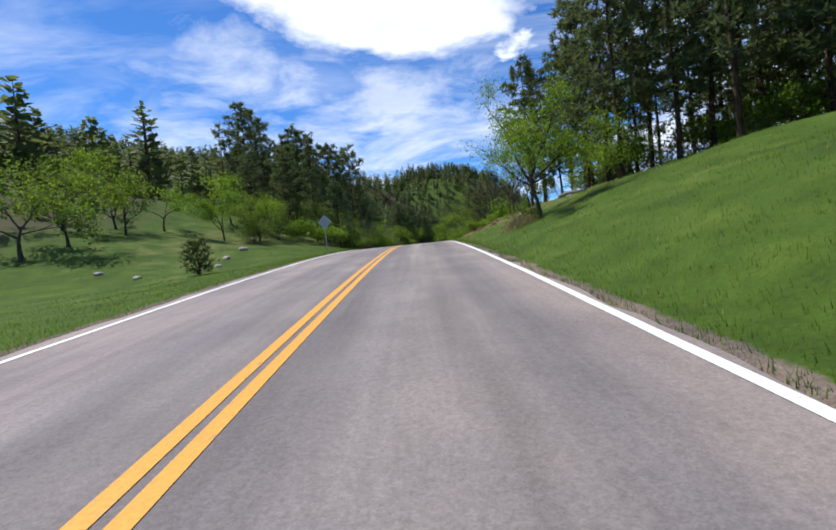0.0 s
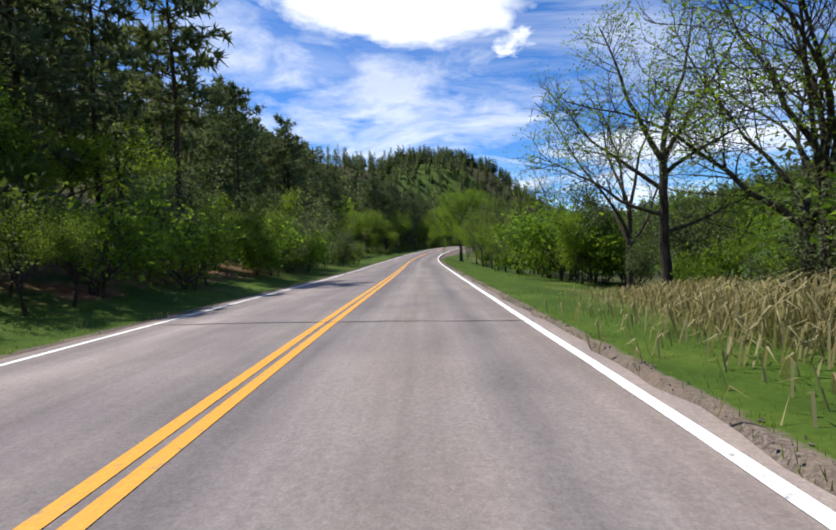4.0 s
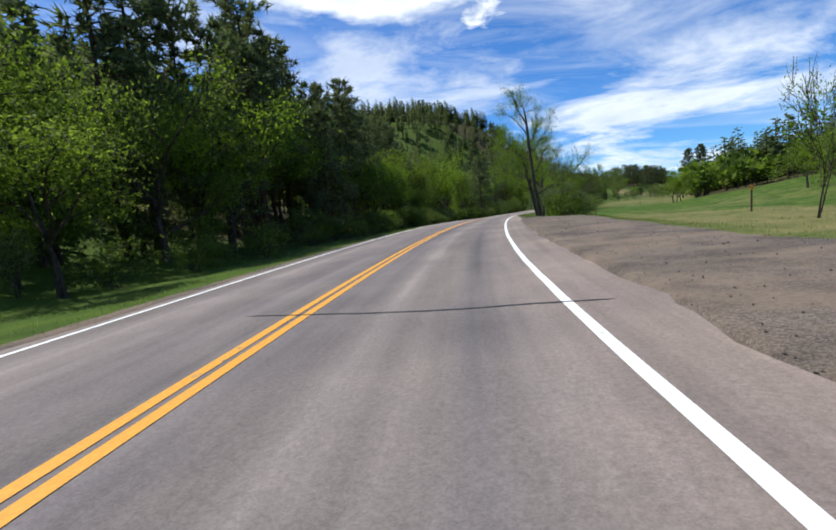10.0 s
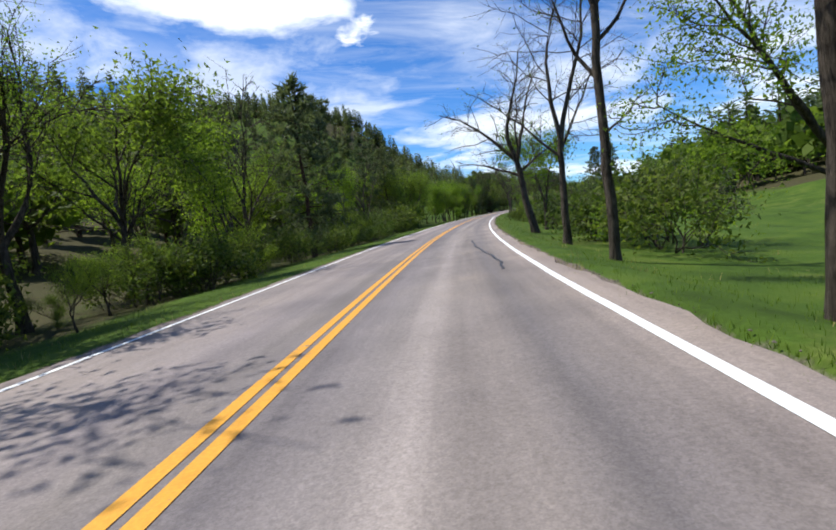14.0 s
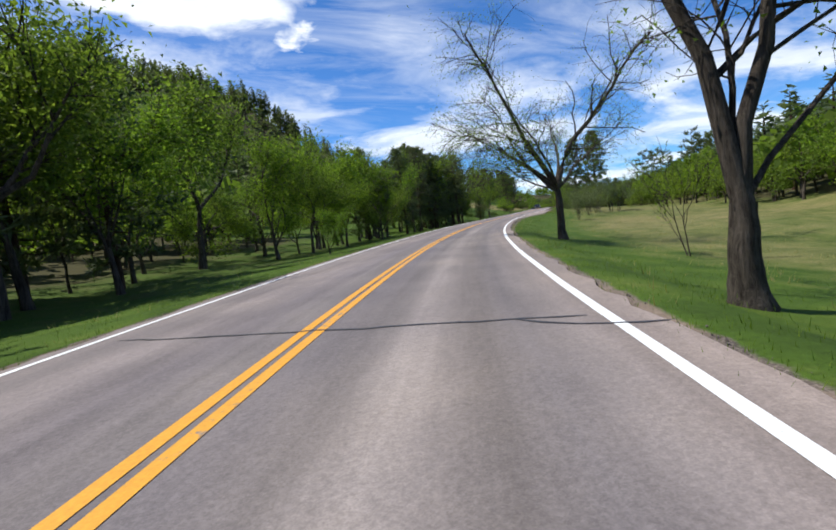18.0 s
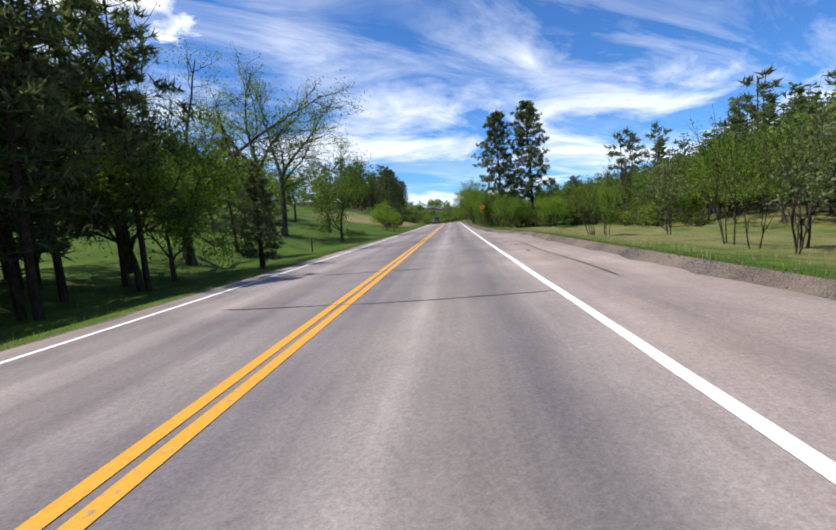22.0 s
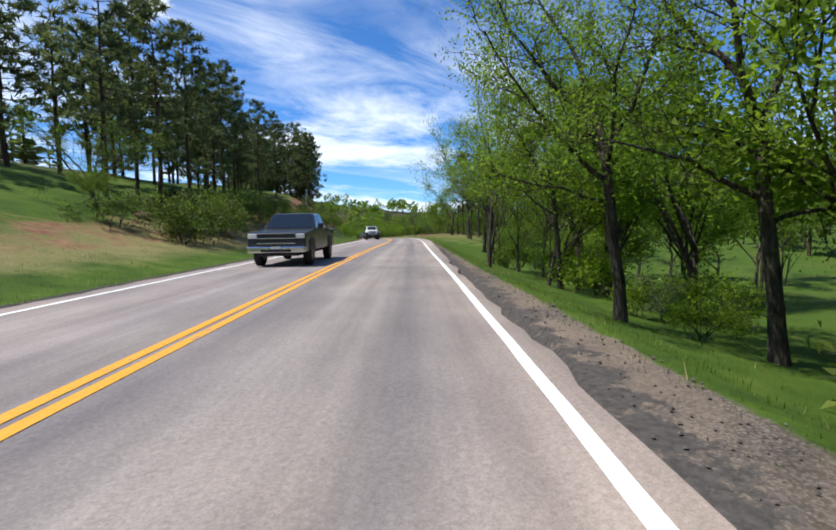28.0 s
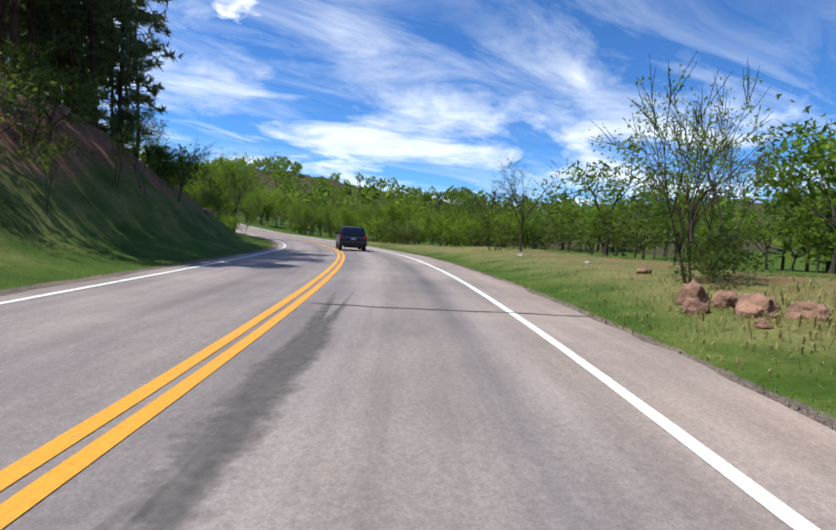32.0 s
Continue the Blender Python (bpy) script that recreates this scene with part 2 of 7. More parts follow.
def ground_material():
    m, t, b = material("meadow", 0.95, 0.15)
    at = node(t, "ShaderNodeTexCoord").outputs["Object"]
    big, mid, fine = noisy(t, at, 0.06, 5, 0.6), noisy(t, at, 0.6, 6, 0.65), noisy(t, at, 14, 6, 0.7)
    green = ramp(t, mid, [(0.28, (0.030, 0.056, 0.008)), (0.5, (0.050, 0.092, 0.011)), (0.74, (0.088, 0.128, 0.019))])
    straw = ramp(t, fine, [(0.3, (0.13, 0.115, 0.045)), (0.7, (0.27, 0.225, 0.105))])
    dry = node(t, "ShaderNodeAttribute", attribute="dry").outputs["Fac"]
    gravel = node(t, "ShaderNodeAttribute", attribute="gravel").outputs["Fac"]
    red = node(t, "ShaderNodeAttribute", attribute="red").outputs["Fac"]
    wood = node(t, "ShaderNodeAttribute", attribute="litter").outputs["Fac"]
    drym = node(t, "ShaderNodeMapRange", {"Value": maths(t, "ADD", dry, maths(t, "MULTIPLY", maths(t, "SUBTRACT", maths(t, "ADD", big, mid), 1.0), 0.9)), "From Min": 0.25, "From Max": 0.85}).outputs[0]
    c = mix(t, drym, green, straw)
    c = mix(t, 0.6, c, mix(t, 1.0, c, ramp(t, fine, [(0.25, grey(0.45)), (0.7, grey(1.5))]), "MULTIPLY"))
    needles = ramp(t, fine, [(0.3, (0.022, 0.026, 0.010)), (0.7, (0.085, 0.075, 0.035))])
    woodm = node(t, "ShaderNodeMapRange", {"Value": maths(t, "ADD", wood, maths(t, "MULTIPLY", maths(t, "SUBTRACT", mid, 0.5), 1.2)), "From Min": 0.35, "From Max": 0.8}).outputs[0]
    c = mix(t, woodm, c, needles)
    earth = ramp(t, noisy(t, at, 2.2, 7, 0.65), [(0.3, (0.10, 0.045, 0.028)), (0.55, (0.20, 0.098, 0.060)), (0.75, (0.30, 0.19, 0.125))])
    redm = node(t, "ShaderNodeMapRange", {"Value": maths(t, "ADD", red, maths(t, "MULTIPLY", maths(t, "SUBTRACT", mid, 0.5), 1.6)), "From Min": 0.42, "From Max": 0.72}).outputs[0]
    c = mix(t, redm, c, earth)
    pebble = node(t, "ShaderNodeTexVoronoi", {"Vector": at, "Scale": 60.0}).outputs
    stones = mix(t, 1.0, ramp(t, node(t, "ShaderNodeSeparateXYZ", {0: pebble["Color"]}).outputs[0], [(0.1, (0.052, 0.044, 0.039)), (0.5, (0.088, 0.073, 0.063)), (0.95, (0.175, 0.150, 0.130))]), ramp(t, mid, [(0.3, grey(0.6)), (0.7, grey(1.45))]), "MULTIPLY")
    sand = node(t, "ShaderNodeMapRange", {"Value": noisy(t, at, 0.5, 6, 0.65), "From Min": 0.40, "From Max": 0.60, "To Max": 0.8}).outputs[0]
    stones = mix(t, sand, stones, ramp(t, fine, [(0.3, (0.14, 0.105, 0.080)), (0.7, (0.26, 0.205, 0.16))]))
    gm = node(t, "ShaderNodeMapRange", {"Value": maths(t, "ADD", gravel, maths(t, "MULTIPLY", maths(t, "SUBTRACT", noisy(t, at, 1.8, 7, 0.7), 0.5), 0.9)), "From Min": 0.42, "From Max": 0.58}).outputs[0]
    tarry = node(t, "ShaderNodeAttribute", attribute="tarry").outputs["Fac"]
    crumbs = node(t, "ShaderNodeMapRange", {"Value": maths(t, "ADD", tarry, maths(t, "MULTIPLY", maths(t, "SUBTRACT", noisy(t, at, 3.2, 7, 0.72), 0.5), 1.5)), "From Min": 0.44, "From Max": 0.56}).outputs[0]
    stones = mix(t, crumbs, stones, ramp(t, fine, [(0.3, (0.040, 0.036, 0.035)), (0.7, (0.095, 0.086, 0.080))]))
    c = mix(t, gm, c, stones)
    t.links.new(c, b.inputs["Base Color"])
    bumped(t, b, maths(t, "ADD", maths(t, "MULTIPLY", mid, 2.0), maths(t, "ADD", fine, maths(t, "MULTIPLY", pebble["Distance"], 0.06))), 0.6, 0.03)
    return m


def leaf_material(name, dark, light, glow=0.45):
    m, t, b = material(name, 0.65, 0.25)
    one = node(t, "ShaderNodeNewGeometry").outputs["Random Per Island"]
    each = node(t, "ShaderNodeObjectInfo").outputs["Random"]
    c = ramp(t, one, [(0.0, dark), (1.0, light)])
    c = mix(t, 1.0, c, ramp(t, each, [(0.0, (0.78, 0.88, 0.85)), (0.5, (1.0, 1.0, 1.0)), (1.0, (1.14, 1.12, 0.95))]), "MULTIPLY")
    t.links.new(c, b.inputs["Base Color"])
    thin_leaf = node(t, "ShaderNodeBsdfTranslucent", {"Color": mix(t, 1.0, c, (1.15, 1.2, 0.75, 1), "MULTIPLY")})
    both = node(t, "ShaderNodeMixShader", {0: glow, 1: b.outputs[0], 2: thin_leaf.outputs[0]})
    t.links.new(both.outputs[0], t.nodes["Material Output"].inputs[0])
    return m


def bark_material(name, dark, light, scale):
    m, t, b = material(name, 0.95, 0.1)
    at = node(t, "ShaderNodeTexCoord").outputs["Object"]
    long_at = node(t, "ShaderNodeMapping", {"Vector": at, "Scale": (1, 1, 0.16)}).outputs[0]
    ridge_line = noisy(t, long_at, scale * 1.5, 7, 0.75, 0.6)
    blotch = noisy(t, at, scale * 0.25, 4, 0.6)
    c = ramp(t, ridge_line, [(0.36, dark), (0.5, tuple(0.5 * (p + q) for p, q in zip(dark, light))), (0.64, light)])
    c = mix(t, 1.0, c, ramp(t, blotch, [(0.3, grey(0.72)), (0.7, grey(1.2))]), "MULTIPLY")
    t.links.new(c, b.inputs["Base Color"])
    bumped(t, b, ridge_line, 1.0, 0.09)
    return m


ASPHALT = asphalt_material()
YELLOW = paint_material("yellow_paint", (0.66, 0.31, 0.028), 0.865)
WHITE = paint_material("white_paint", (0.76, 0.78, 0.79), 0.90)
TAR = plain("crack_sealer", (0.038, 0.038, 0.041), 0.55, 0.0, 0.3, 8.0, 0.003)
PATCH = stain_material()
MEADOW = ground_material()
LEAF_SPRING = leaf_material("spring_leaves", (0.085, 0.155, 0.014), (0.25, 0.36, 0.045), 0.58)
LEAF_DEEP = leaf_material("deep_green_leaves", (0.050, 0.085, 0.018), (0.150, 0.195, 0.040), 0.5)
LEAF_OLIVE = leaf_material("olive_leaves", (0.078, 0.128, 0.018), (0.215, 0.295, 0.050), 0.58)
LEAF_PALE = leaf_material("pale_willow_leaves", (0.075, 0.105, 0.045), (0.20, 0.24, 0.11), 0.4)
NEEDLE = leaf_material("pine_needles", (0.062, 0.086, 0.048), (0.155, 0.185, 0.090), 0.45)
JUNIPER = leaf_material("juniper_needles", (0.034, 0.054, 0.026), (0.090, 0.120, 0.050), 0.35)
BLADE = leaf_material("grass_blades", (0.060, 0.115, 0.012), (0.160, 0.235, 0.030), 0.5)
STRAW = leaf_material("dry_grass_blades", (0.19, 0.16, 0.075), (0.44, 0.38, 0.20), 0.35)
BARK_PINE = bark_material("pine_bark", (0.030, 0.021, 0.016), (0.115, 0.075, 0.050), 7.0)
BARK_GREY = bark_material("grey_bark", (0.028, 0.023, 0.019), (0.135, 0.115, 0.095), 9.0)
BARK_DEAD = bark_material("bleached_wood", (0.09, 0.08, 0.07), (0.30, 0.27, 0.24), 9.0)
# the road's middle line: metres along it, heading and gradient in degrees
ROAD_S = [-20, -10, 0, 10, 20, 30, 40, 50, 60, 70, 80, 90, 100, 110, 120, 130, 140, 150, 160, 170, 180, 190, 200, 210, 220, 230, 240, 250, 260, 270, 280, 290, 300, 310, 320, 330, 340, 350, 360, 370, 380, 390, 400, 410, 420, 430, 440, 450, 460, 470, 480, 490, 500, 510, 520, 530, 540, 550, 560, 570, 580, 590, 600, 610, 620, 630, 640, 660, 680, 700, 730, 760, 1000]
HEADING = [0.37, 0.18, 0.00, -0.18, -0.42, -0.70, -1.03, -1.47, -1.96, -2.23, -2.24, -2.13, -2.03, -2.09, -3.02, -4.23, -5.70, -7.65, -9.83, -12.02, -14.08, -16.14, -18.05, -19.77, -21.04, -22.17, -23.47, -24.73, -25.91, -26.97, -27.82, -28.99, -30.68, -32.79, -35.12, -37.38, -39.36, -41.24, -42.02, -42.32, -42.31, -42.32, -42.41, -42.47, -42.51, -42.51, -42.55, -42.49, -42.25, -41.89, -41.55, -41.31, -41.29, -41.52, -41.80, -41.20, -39.72, -36.50, -32.80, -29.10, -25.43, -21.70, -17.40, -13.10, -9.10, -5.20, -1.50, 5.80, 12.30, 18.80, 20.80, 22.90, 22.90]
GRADIENT = [5.25, 4.68, 4.09, 3.49, 2.74, 1.76, 0.74, -0.22, -1.01, -1.62, -1.69, -1.51, -1.25, -1.07, -0.93, -0.69, -0.27, 0.18, 0.58, 0.81, 0.76, 0.55, 0.06, -0.37, -0.72, -0.33, -0.04, 0.04, 0.07, 0.10, 0.15, 0.20, 0.17, 0.13, 0.19, 0.29, 0.23, 0.07, -0.09, -0.13, -0.08, -0.03, 0.04, 0.13, 0.14, 0.14, 0.17, 0.19, 0.22, 0.20, 0.07, -0.19, -0.38, -0.47, -0.51, -0.52, -0.56, -0.69, -0.80, -1.45, -1.80, -2.20, -1.30, -0.85, -0.80, -0.50, 0.60, 3.20, 4.00, 1.60, 0.20, 0.00, 0.00]

# ---- the lie of the land ----
STEP = 2.0
LINE_S = np.arange(-60.0, 1000.1, STEP)
_head = np.radians(np.interp(LINE_S, ROAD_S, HEADING))
_rise = np.tan(np.radians(np.interp(LINE_S, ROAD_S, GRADIENT)))
LINE_X, LINE_Y, LINE_Z = (np.cumsum(v) * STEP for v in (-np.sin(_head), np.cos(_head), _rise))
_zero = int(60 / STEP)
LINE_X, LINE_Y, LINE_Z = LINE_X - LINE_X[_zero], LINE_Y - LINE_Y[_zero], LINE_Z - LINE_Z[_zero]
LANE = 3.6


def along(s, u, z=0.0):
    """World places of road coordinates: s metres along the middle line, u metres to its right, z above the road's surface."""
    s, u = np.asarray(s, float), np.asarray(u, float)
    a = np.interp(s, LINE_S, _head)
    return np.stack([np.interp(s, LINE_S, LINE_X) + np.cos(a) * u, np.interp(s, LINE_S, LINE_Y) + np.sin(a) * u, np.interp(s, LINE_S, LINE_Z) + z + 0 * u], -1)


def heading(s):
    return float(np.interp(s, LINE_S, np.degrees(_head)))


# paved edge and gravel edge to the right of the middle line, and to its left
def paved_right(s):
    return LANE + np.interp(s, [0, 140, 150, 160, 192, 202, 325, 344, 352, 394, 403, 412, 425, 470, 495, 510, 530, 560, 620, 660], [0.22, 0.22, 0.35, 1.2, 1.1, 0.42, 0.32, 0.4, 2.5, 2.4, 1.1, 0.85, 0.5, 0.35, 0.45, 0.75, 1.05, 1.25, 1.3, 0.5])


def gravel_right(s):
    return paved_right(s) + np.interp(s, [0, 80, 95, 125, 140, 158, 184, 196, 320, 345, 440, 470, 500, 520, 620], [0.3, 0.3, 0.4, 0.5, 1.5, 4.6, 4.4, 0.16, 0.14, 0.7, 1.15, 1.2, 0.6, 0.25, 0.3])


def paved_left(s):
    return LANE + np.interp(s, [0, 350, 380, 440, 500, 620], [0.35, 0.35, 0.75, 0.6, 0.55, 0.5])


def gravel_left(s):
    return paved_left(s) + np.interp(s, [0, 120, 150, 170, 190, 480, 500, 620], [0.4, 0.45, 0.7, 0.6, 0.2, 0.3, 0.6, 0.5])


# height of the ground over the road, by the distance from the road's edge
OUT = [0.0, 2.5, 6.0, 12.0, 25.0, 55.0, 110.0, 230.0]
LEFT = [
    (-60, (0, -0.1, -0.3, -0.5, 0.2, 4, 14, 34)), (22, (0, -0.1, -0.3, -0.4, 0.6, 5, 11, 24)), (40, (0, 0.2, 0.7, 1.6, 4.5, 8, 15, 28)),
    (58, (0, 0.35, 1.4, 3.6, 8.5, 14, 22, 38)), (100, (0, 0.25, 1.0, 2.8, 7.5, 16, 29, 48)), (122, (0, 0.0, 0.2, 0.8, 3.6, 14, 30, 52)),
    (175, (0, -0.1, -0.2, 0.5, 5.5, 20, 40, 62)), (260, (0, -0.1, -0.4, -0.3, 1.8, 11, 29, 48)), (340, (0, -0.1, -0.4, -0.2, 0.4, 3.5, 14, 32)),
    (372, (0, -0.3, -0.6, 0.0, 0.5, 3.0, 12, 28)), (400, (0, -0.3, -0.4, 1.0, 2.0, 4.2, 11, 26)), (450, (0, 0.1, 0.7, 2.2, 5.2, 10, 17, 30)), (495, (0, 0.3, 1.0, 2.9, 6.8, 12.5, 19, 30)),
    (545, (0, 0.3, 2.2, 5.2, 7.6, 11, 17, 28)), (576, (0, 0.6, 4.9, 8.4, 10, 12, 16, 26)), (590, (0, 0.4, 3.4, 6.2, 8, 10, 15, 25)), (604, (0, 0.3, 0.9, 2.4, 4.0, 7, 13, 24)), (640, (0, 0.0, 0.2, 0.8, 3.0, 8, 16, 30)), (1000, (0, 0, 0, 0.3, 1, 4, 12, 30))]
RIGHT = [
    (-60, (0, 0.5, 1.6, 2.9, 3.7, 3.9, 4, 7)), (24, (0, 0.7, 1.9, 3.3, 3.9, 3.4, 3, 5)), (44, (0, 0.6, 1.9, 3.0, 3.2, 2.4, 1.5, 4)),
    (58, (0, 0.15, 0.5, 1.0, 1.2, 0.2, 0, 4)), (75, (0, -0.2, -0.6, -1.2, -1.8, -2.0, 0, 8)), (115, (0, -0.35, -0.9, -1.2, -1.6, -1.2, 3, 16)), (134, (0, -0.35, -1.0, -1.4, -1.7, -1.0, 4, 18)),
    (160, (0, 0, 0.0, -0.1, -0.5, 0, 6.5, 30)), (205, (0, -0.55, -1.0, -1.3, -1.6, -0.8, 5, 38)), (280, (0, -0.6, -1.1, -1.5, -2.0, 2.0, 13, 42)),
    (318, (0, -0.6, -1.1, -1.5, -2.0, 2.3, 14, 44)), (340, (0, -0.25, -0.7, -1.3, -2.0, 2.5, 15, 46)), (420, (0, -0.25, -0.7, -1.3, -2.0, 2.5, 17, 48)), (462, (0, -0.6, -1.6, -2.2, -2.4, 1.0, 17, 44)),
    (520, (0, -0.9, -2.0, -2.8, -3.0, -2.0, 3, 18)), (548, (0, 0.2, 0.4, 0.2, -0.6, -1.5, 0, 14)), (575, (0, 0.35, 0.7, 0.5, -0.5, -1, 1, 14)), (640, (0, 0, -0.3, -0.6, -0.8, 0, 3, 12)), (1000, (0, 0, 0, 0, 0, 2, 6, 16))]


def waves(x, y):
    return 0.5 * np.sin(x * 0.31 + 1.3 * np.sin(y * 0.17)) * np.cos(y * 0.27 + 0.8) + 0.3 * np.sin(x * 0.83 + y * 0.61) + 0.2 * np.sin(x * 1.7 - y * 1.3)


def over_road(s, u):
    """Height of the ground above the road's surface at s, u beyond the paved edges."""
    s, u = np.asarray(s, float), np.asarray(u, float)
    right = u > 0
    edge = np.where(right, paved_right(s), paved_left(s))
    out = np.maximum(np.abs(u) - edge, 0.0)
    total = np.zeros_like(out)
    for rows, side in ((LEFT, ~right), (RIGHT, right)):
        ks = np.array([r[0] for r in rows], float)
        table = np.array([r[1] for r in rows], float)
        i = np.clip(np.searchsorted(ks, s) - 1, 0, len(ks) - 2)
        f = np.clip((s - ks[i]) / (ks[i + 1] - ks[i]), 0, 1)
        f = f * f * (3 - 2 * f)
        k = np.clip(np.searchsorted(OUT, out, "right") - 1, 0, len(OUT) - 2)
        o = np.array(OUT)
        g = np.clip((out - o[k]) / (o[k + 1] - o[k]), 0, 1)
        low = table[i, k] * (1 - g) + table[i, k + 1] * g
        high = table[i + 1, k] * (1 - g) + table[i + 1, k + 1] * g
        total = np.where(side, low * (1 - f) + high * f, total)
    rough = np.clip(out - 1.0, 0, 12) / 12
    gravel = np.where(right, gravel_right(s), gravel_left(s)) - edge
    flat_part = np.clip((out - gravel) / 1.5, 0, 1)
    berm = 0.16 * np.exp(-((out - 0.55) / 0.35) ** 2) * np.clip((s - 338) / 12, 0, 1) * np.clip((428 - s) / 16, 0, 1) * right
    return berm + np.where(out > 0, total * flat_part - 0.03, -0.25) + waves(s * 0.6, u * 0.6) * rough * (0.35 + 0.006 * out)


RIDGE = [(-150, 430, 50), (32, 575, 52), (130, 712, 50), (305, 866, 22), (470, 990, 14), (560, 1050, 22), (720, 1120, 14), (900, 1130, 8)]


def ridge(x, y):
    """A long wooded ridge that stands behind the left side of the valley."""
    best = np.zeros(np.shape(x))
    for (ax, ay, az), (bx, by, bz) in zip(RIDGE, RIDGE[1:]):
        t = np.clip(((x - ax) * (bx - ax) + (y - ay) * (by - ay)) / ((bx - ax) ** 2 + (by - ay) ** 2), 0, 1)
        away = (x - ax - t * (bx - ax)) ** 2 + (y - ay - t * (by - ay)) ** 2
        best = np.maximum(best, (az + t * (bz - az)) * np.exp(-away / (2 * 105.0 ** 2)))
    return best * (1 + 0.10 * np.sin(x * 0.021) + 0.08 * np.sin(y * 0.033 + 1))


def ground_at(s, u):
    p = along(s, u)
    p[..., 2] += over_road(s, u) + ridge(p[..., 0], p[..., 1]) * np.clip((np.abs(u) - 55) / 90, 0, 1) ** 1.3
    return p

# -- building blocks --


def mesh_of(name, verts, faces, mats, uv=None, smooth=False, attributes=None, slots=None):
    me = bpy.data.meshes.new(name)
    me.from_pydata([tuple(v) for v in np.asarray(verts, float).tolist()], [], [tuple(f) for f in faces])
    for m in mats:
        me.materials.append(m)
    if smooth:
        me.polygons.foreach_set("use_smooth", [True] * len(me.polygons))
    if slots is not None:
        me.polygons.foreach_set("material_index", np.asarray(slots, np.int32))
    if uv is not None:
        layer = me.uv_layers.new(name="uv")
        at = np.empty(len(me.loops), np.int32)
        me.loops.foreach_get("vertex_index", at)
        layer.data.foreach_set("uv", np.asarray(uv, np.float32)[at].ravel())
    for key, values in (attributes or {}).items():
        me.attributes.new(key, "FLOAT", "POINT").data.foreach_set("value", np.asarray(values, np.float32))
    me.update()
    return me


def grid_faces(rows, cols):
    i = np.arange(rows * cols).reshape(rows, cols)
    return np.stack([i[:-1, :-1], i[:-1, 1:], i[1:, 1:], i[1:, :-1]], -1).reshape(-1, 4).tolist()


def structure(name, me, label, category):
    return tagged(new(name, me), label, category, kind="structure")


def child(name, me, parent, label=""):
    ob = new(name, me)
    ob.parent = parent
    if label:
        tagged(ob, label)
    return ob


def thing(name, label, category, group="", m=None):
    ob = new(name)
    ob.empty_display_size = 0.3
    if m is not None:
        ob.matrix_world = m
    return tagged(ob, label, category, group)


# -- ground and road --
US = [-260, -220, -180, -150, -125, -105, -90, -76, -64, -54, -46, -39, -33, -28, -24, -21, -18.5, -16.5, -14.8, -13.2, -11.8, -10.5, -9.4, -8.4, -7.6, -6.9, -6.3, -5.8, -5.4, -5.0, -4.7, -4.4, -4.15, -3.9, -3.3, 0,
      3.3, 3.75, 4.0, 4.25, 4.5, 4.75, 5.0, 5.3, 5.6, 6.0, 6.5, 7.1, 7.8, 8.6, 9.5, 10.5, 11.6, 12.8, 14.2, 15.8, 17.6, 19.6, 22, 25, 28.5, 32.5, 37, 42, 49, 57, 66, 78, 92, 110, 130, 150]
gs = np.arange(-60, 960.1, 2.0)
GS, GU = np.meshgrid(gs, US, indexing="ij")
gp = ground_at(GS, GU)
edge_r, edge_l = gravel_right(GS), gravel_left(GS)


def band(v, a, b, soft):
    return np.clip((v - a) / soft + 0.5, 0, 1) * np.clip((b - v) / soft + 0.5, 0, 1)


gravel = np.where(GU > 0, np.clip((edge_r - GU) / 0.5 + 0.5, 0, 1), np.clip((edge_l + GU) / 0.4 + 0.5, 0, 1))
dry = 0.12 + 0.45 * band(GS, 50, 80, 12) * band(GU, 6, 14, 3) + 0.5 * band(GS, 130, 215, 20) * band(GU, 9, 22, 5) + 0.22 * band(GS, 150, 260, 30) * band(GU, 25, 90, 20)
dry += 0.42 * band(GS, 290, 450, 25) * band(GU, 9.5, 60, 5) + 0.7 * band(GS, 452, 486, 10) * band(GU, -26, -8, 4) + 0.5 * band(GS, 540, 620, 16) * band(GU, 6, 14, 3)
dry += 0.7 * band(GS, 484, 540, 12) * band(GU, -12.5, -6.6, 2.5) + 0.3 * band(GS, 540, 600, 12) * band(GU, -20, -7, 4) + 0.18 * band(GS, 20, 60, 14) * band(GU, -20, -6, 5) + 0.35 * band(GS, 24, 48, 8) * band(GU, 7, 20, 4)
red = 0.6 * band(GS, 30, 43, 6) * band(GU, 6.2, 8.6, 2) + 0.6 * band(GS, 516, 550, 10) * band(GU, -15, -8.5, 3) + 0.85 * band(GS, 550, 592, 12) * band(GU, -16, -8.2, 3) + 0.5 * band(GS, 486, 512, 8) * band(GU, -14, -8, 3)
red += 0.75 * band(GS, 33.5, 43, 4) * band(GU, 5.0, 6.4, 1.0)
red += 0.6 * band(GS, 48, 96, 12) * band(GU, -11, -6, 3) + 0.5 * band(GS, 545, 585, 12) * band(GU, 8, 14, 3)
litter = np.clip((-GU - 20) / 14, 0, 1) * np.where((GS > 360) & (GS < 480), 0.3, 0.9) + 0.8 * band(GS, 64, 108, 14) * band(GU, -40, -7, 5)
litter += 0.45 * band(GS, 280, 345, 16) * band(GU, -80, -9, 3)
litter += 0.8 * band(GS, 180, 280, 16) * band(GU, -80, -8, 2.5) + 0.35 * band(GS, 448, 556, 14) * band(GU, 12, 60, 3) + 0.7 * band(GS, 60, 110, 12) * band(GU, 10, 30, 3) + 0.4 * (GU > 90) + 0.9 * (GS > 610) * (np.abs(GU) > 45) + 0.9 * band(GS, 190, 470, 20) * np.clip((GU - np.where(GS < 280, 48, 31)) / 6, 0, 1)
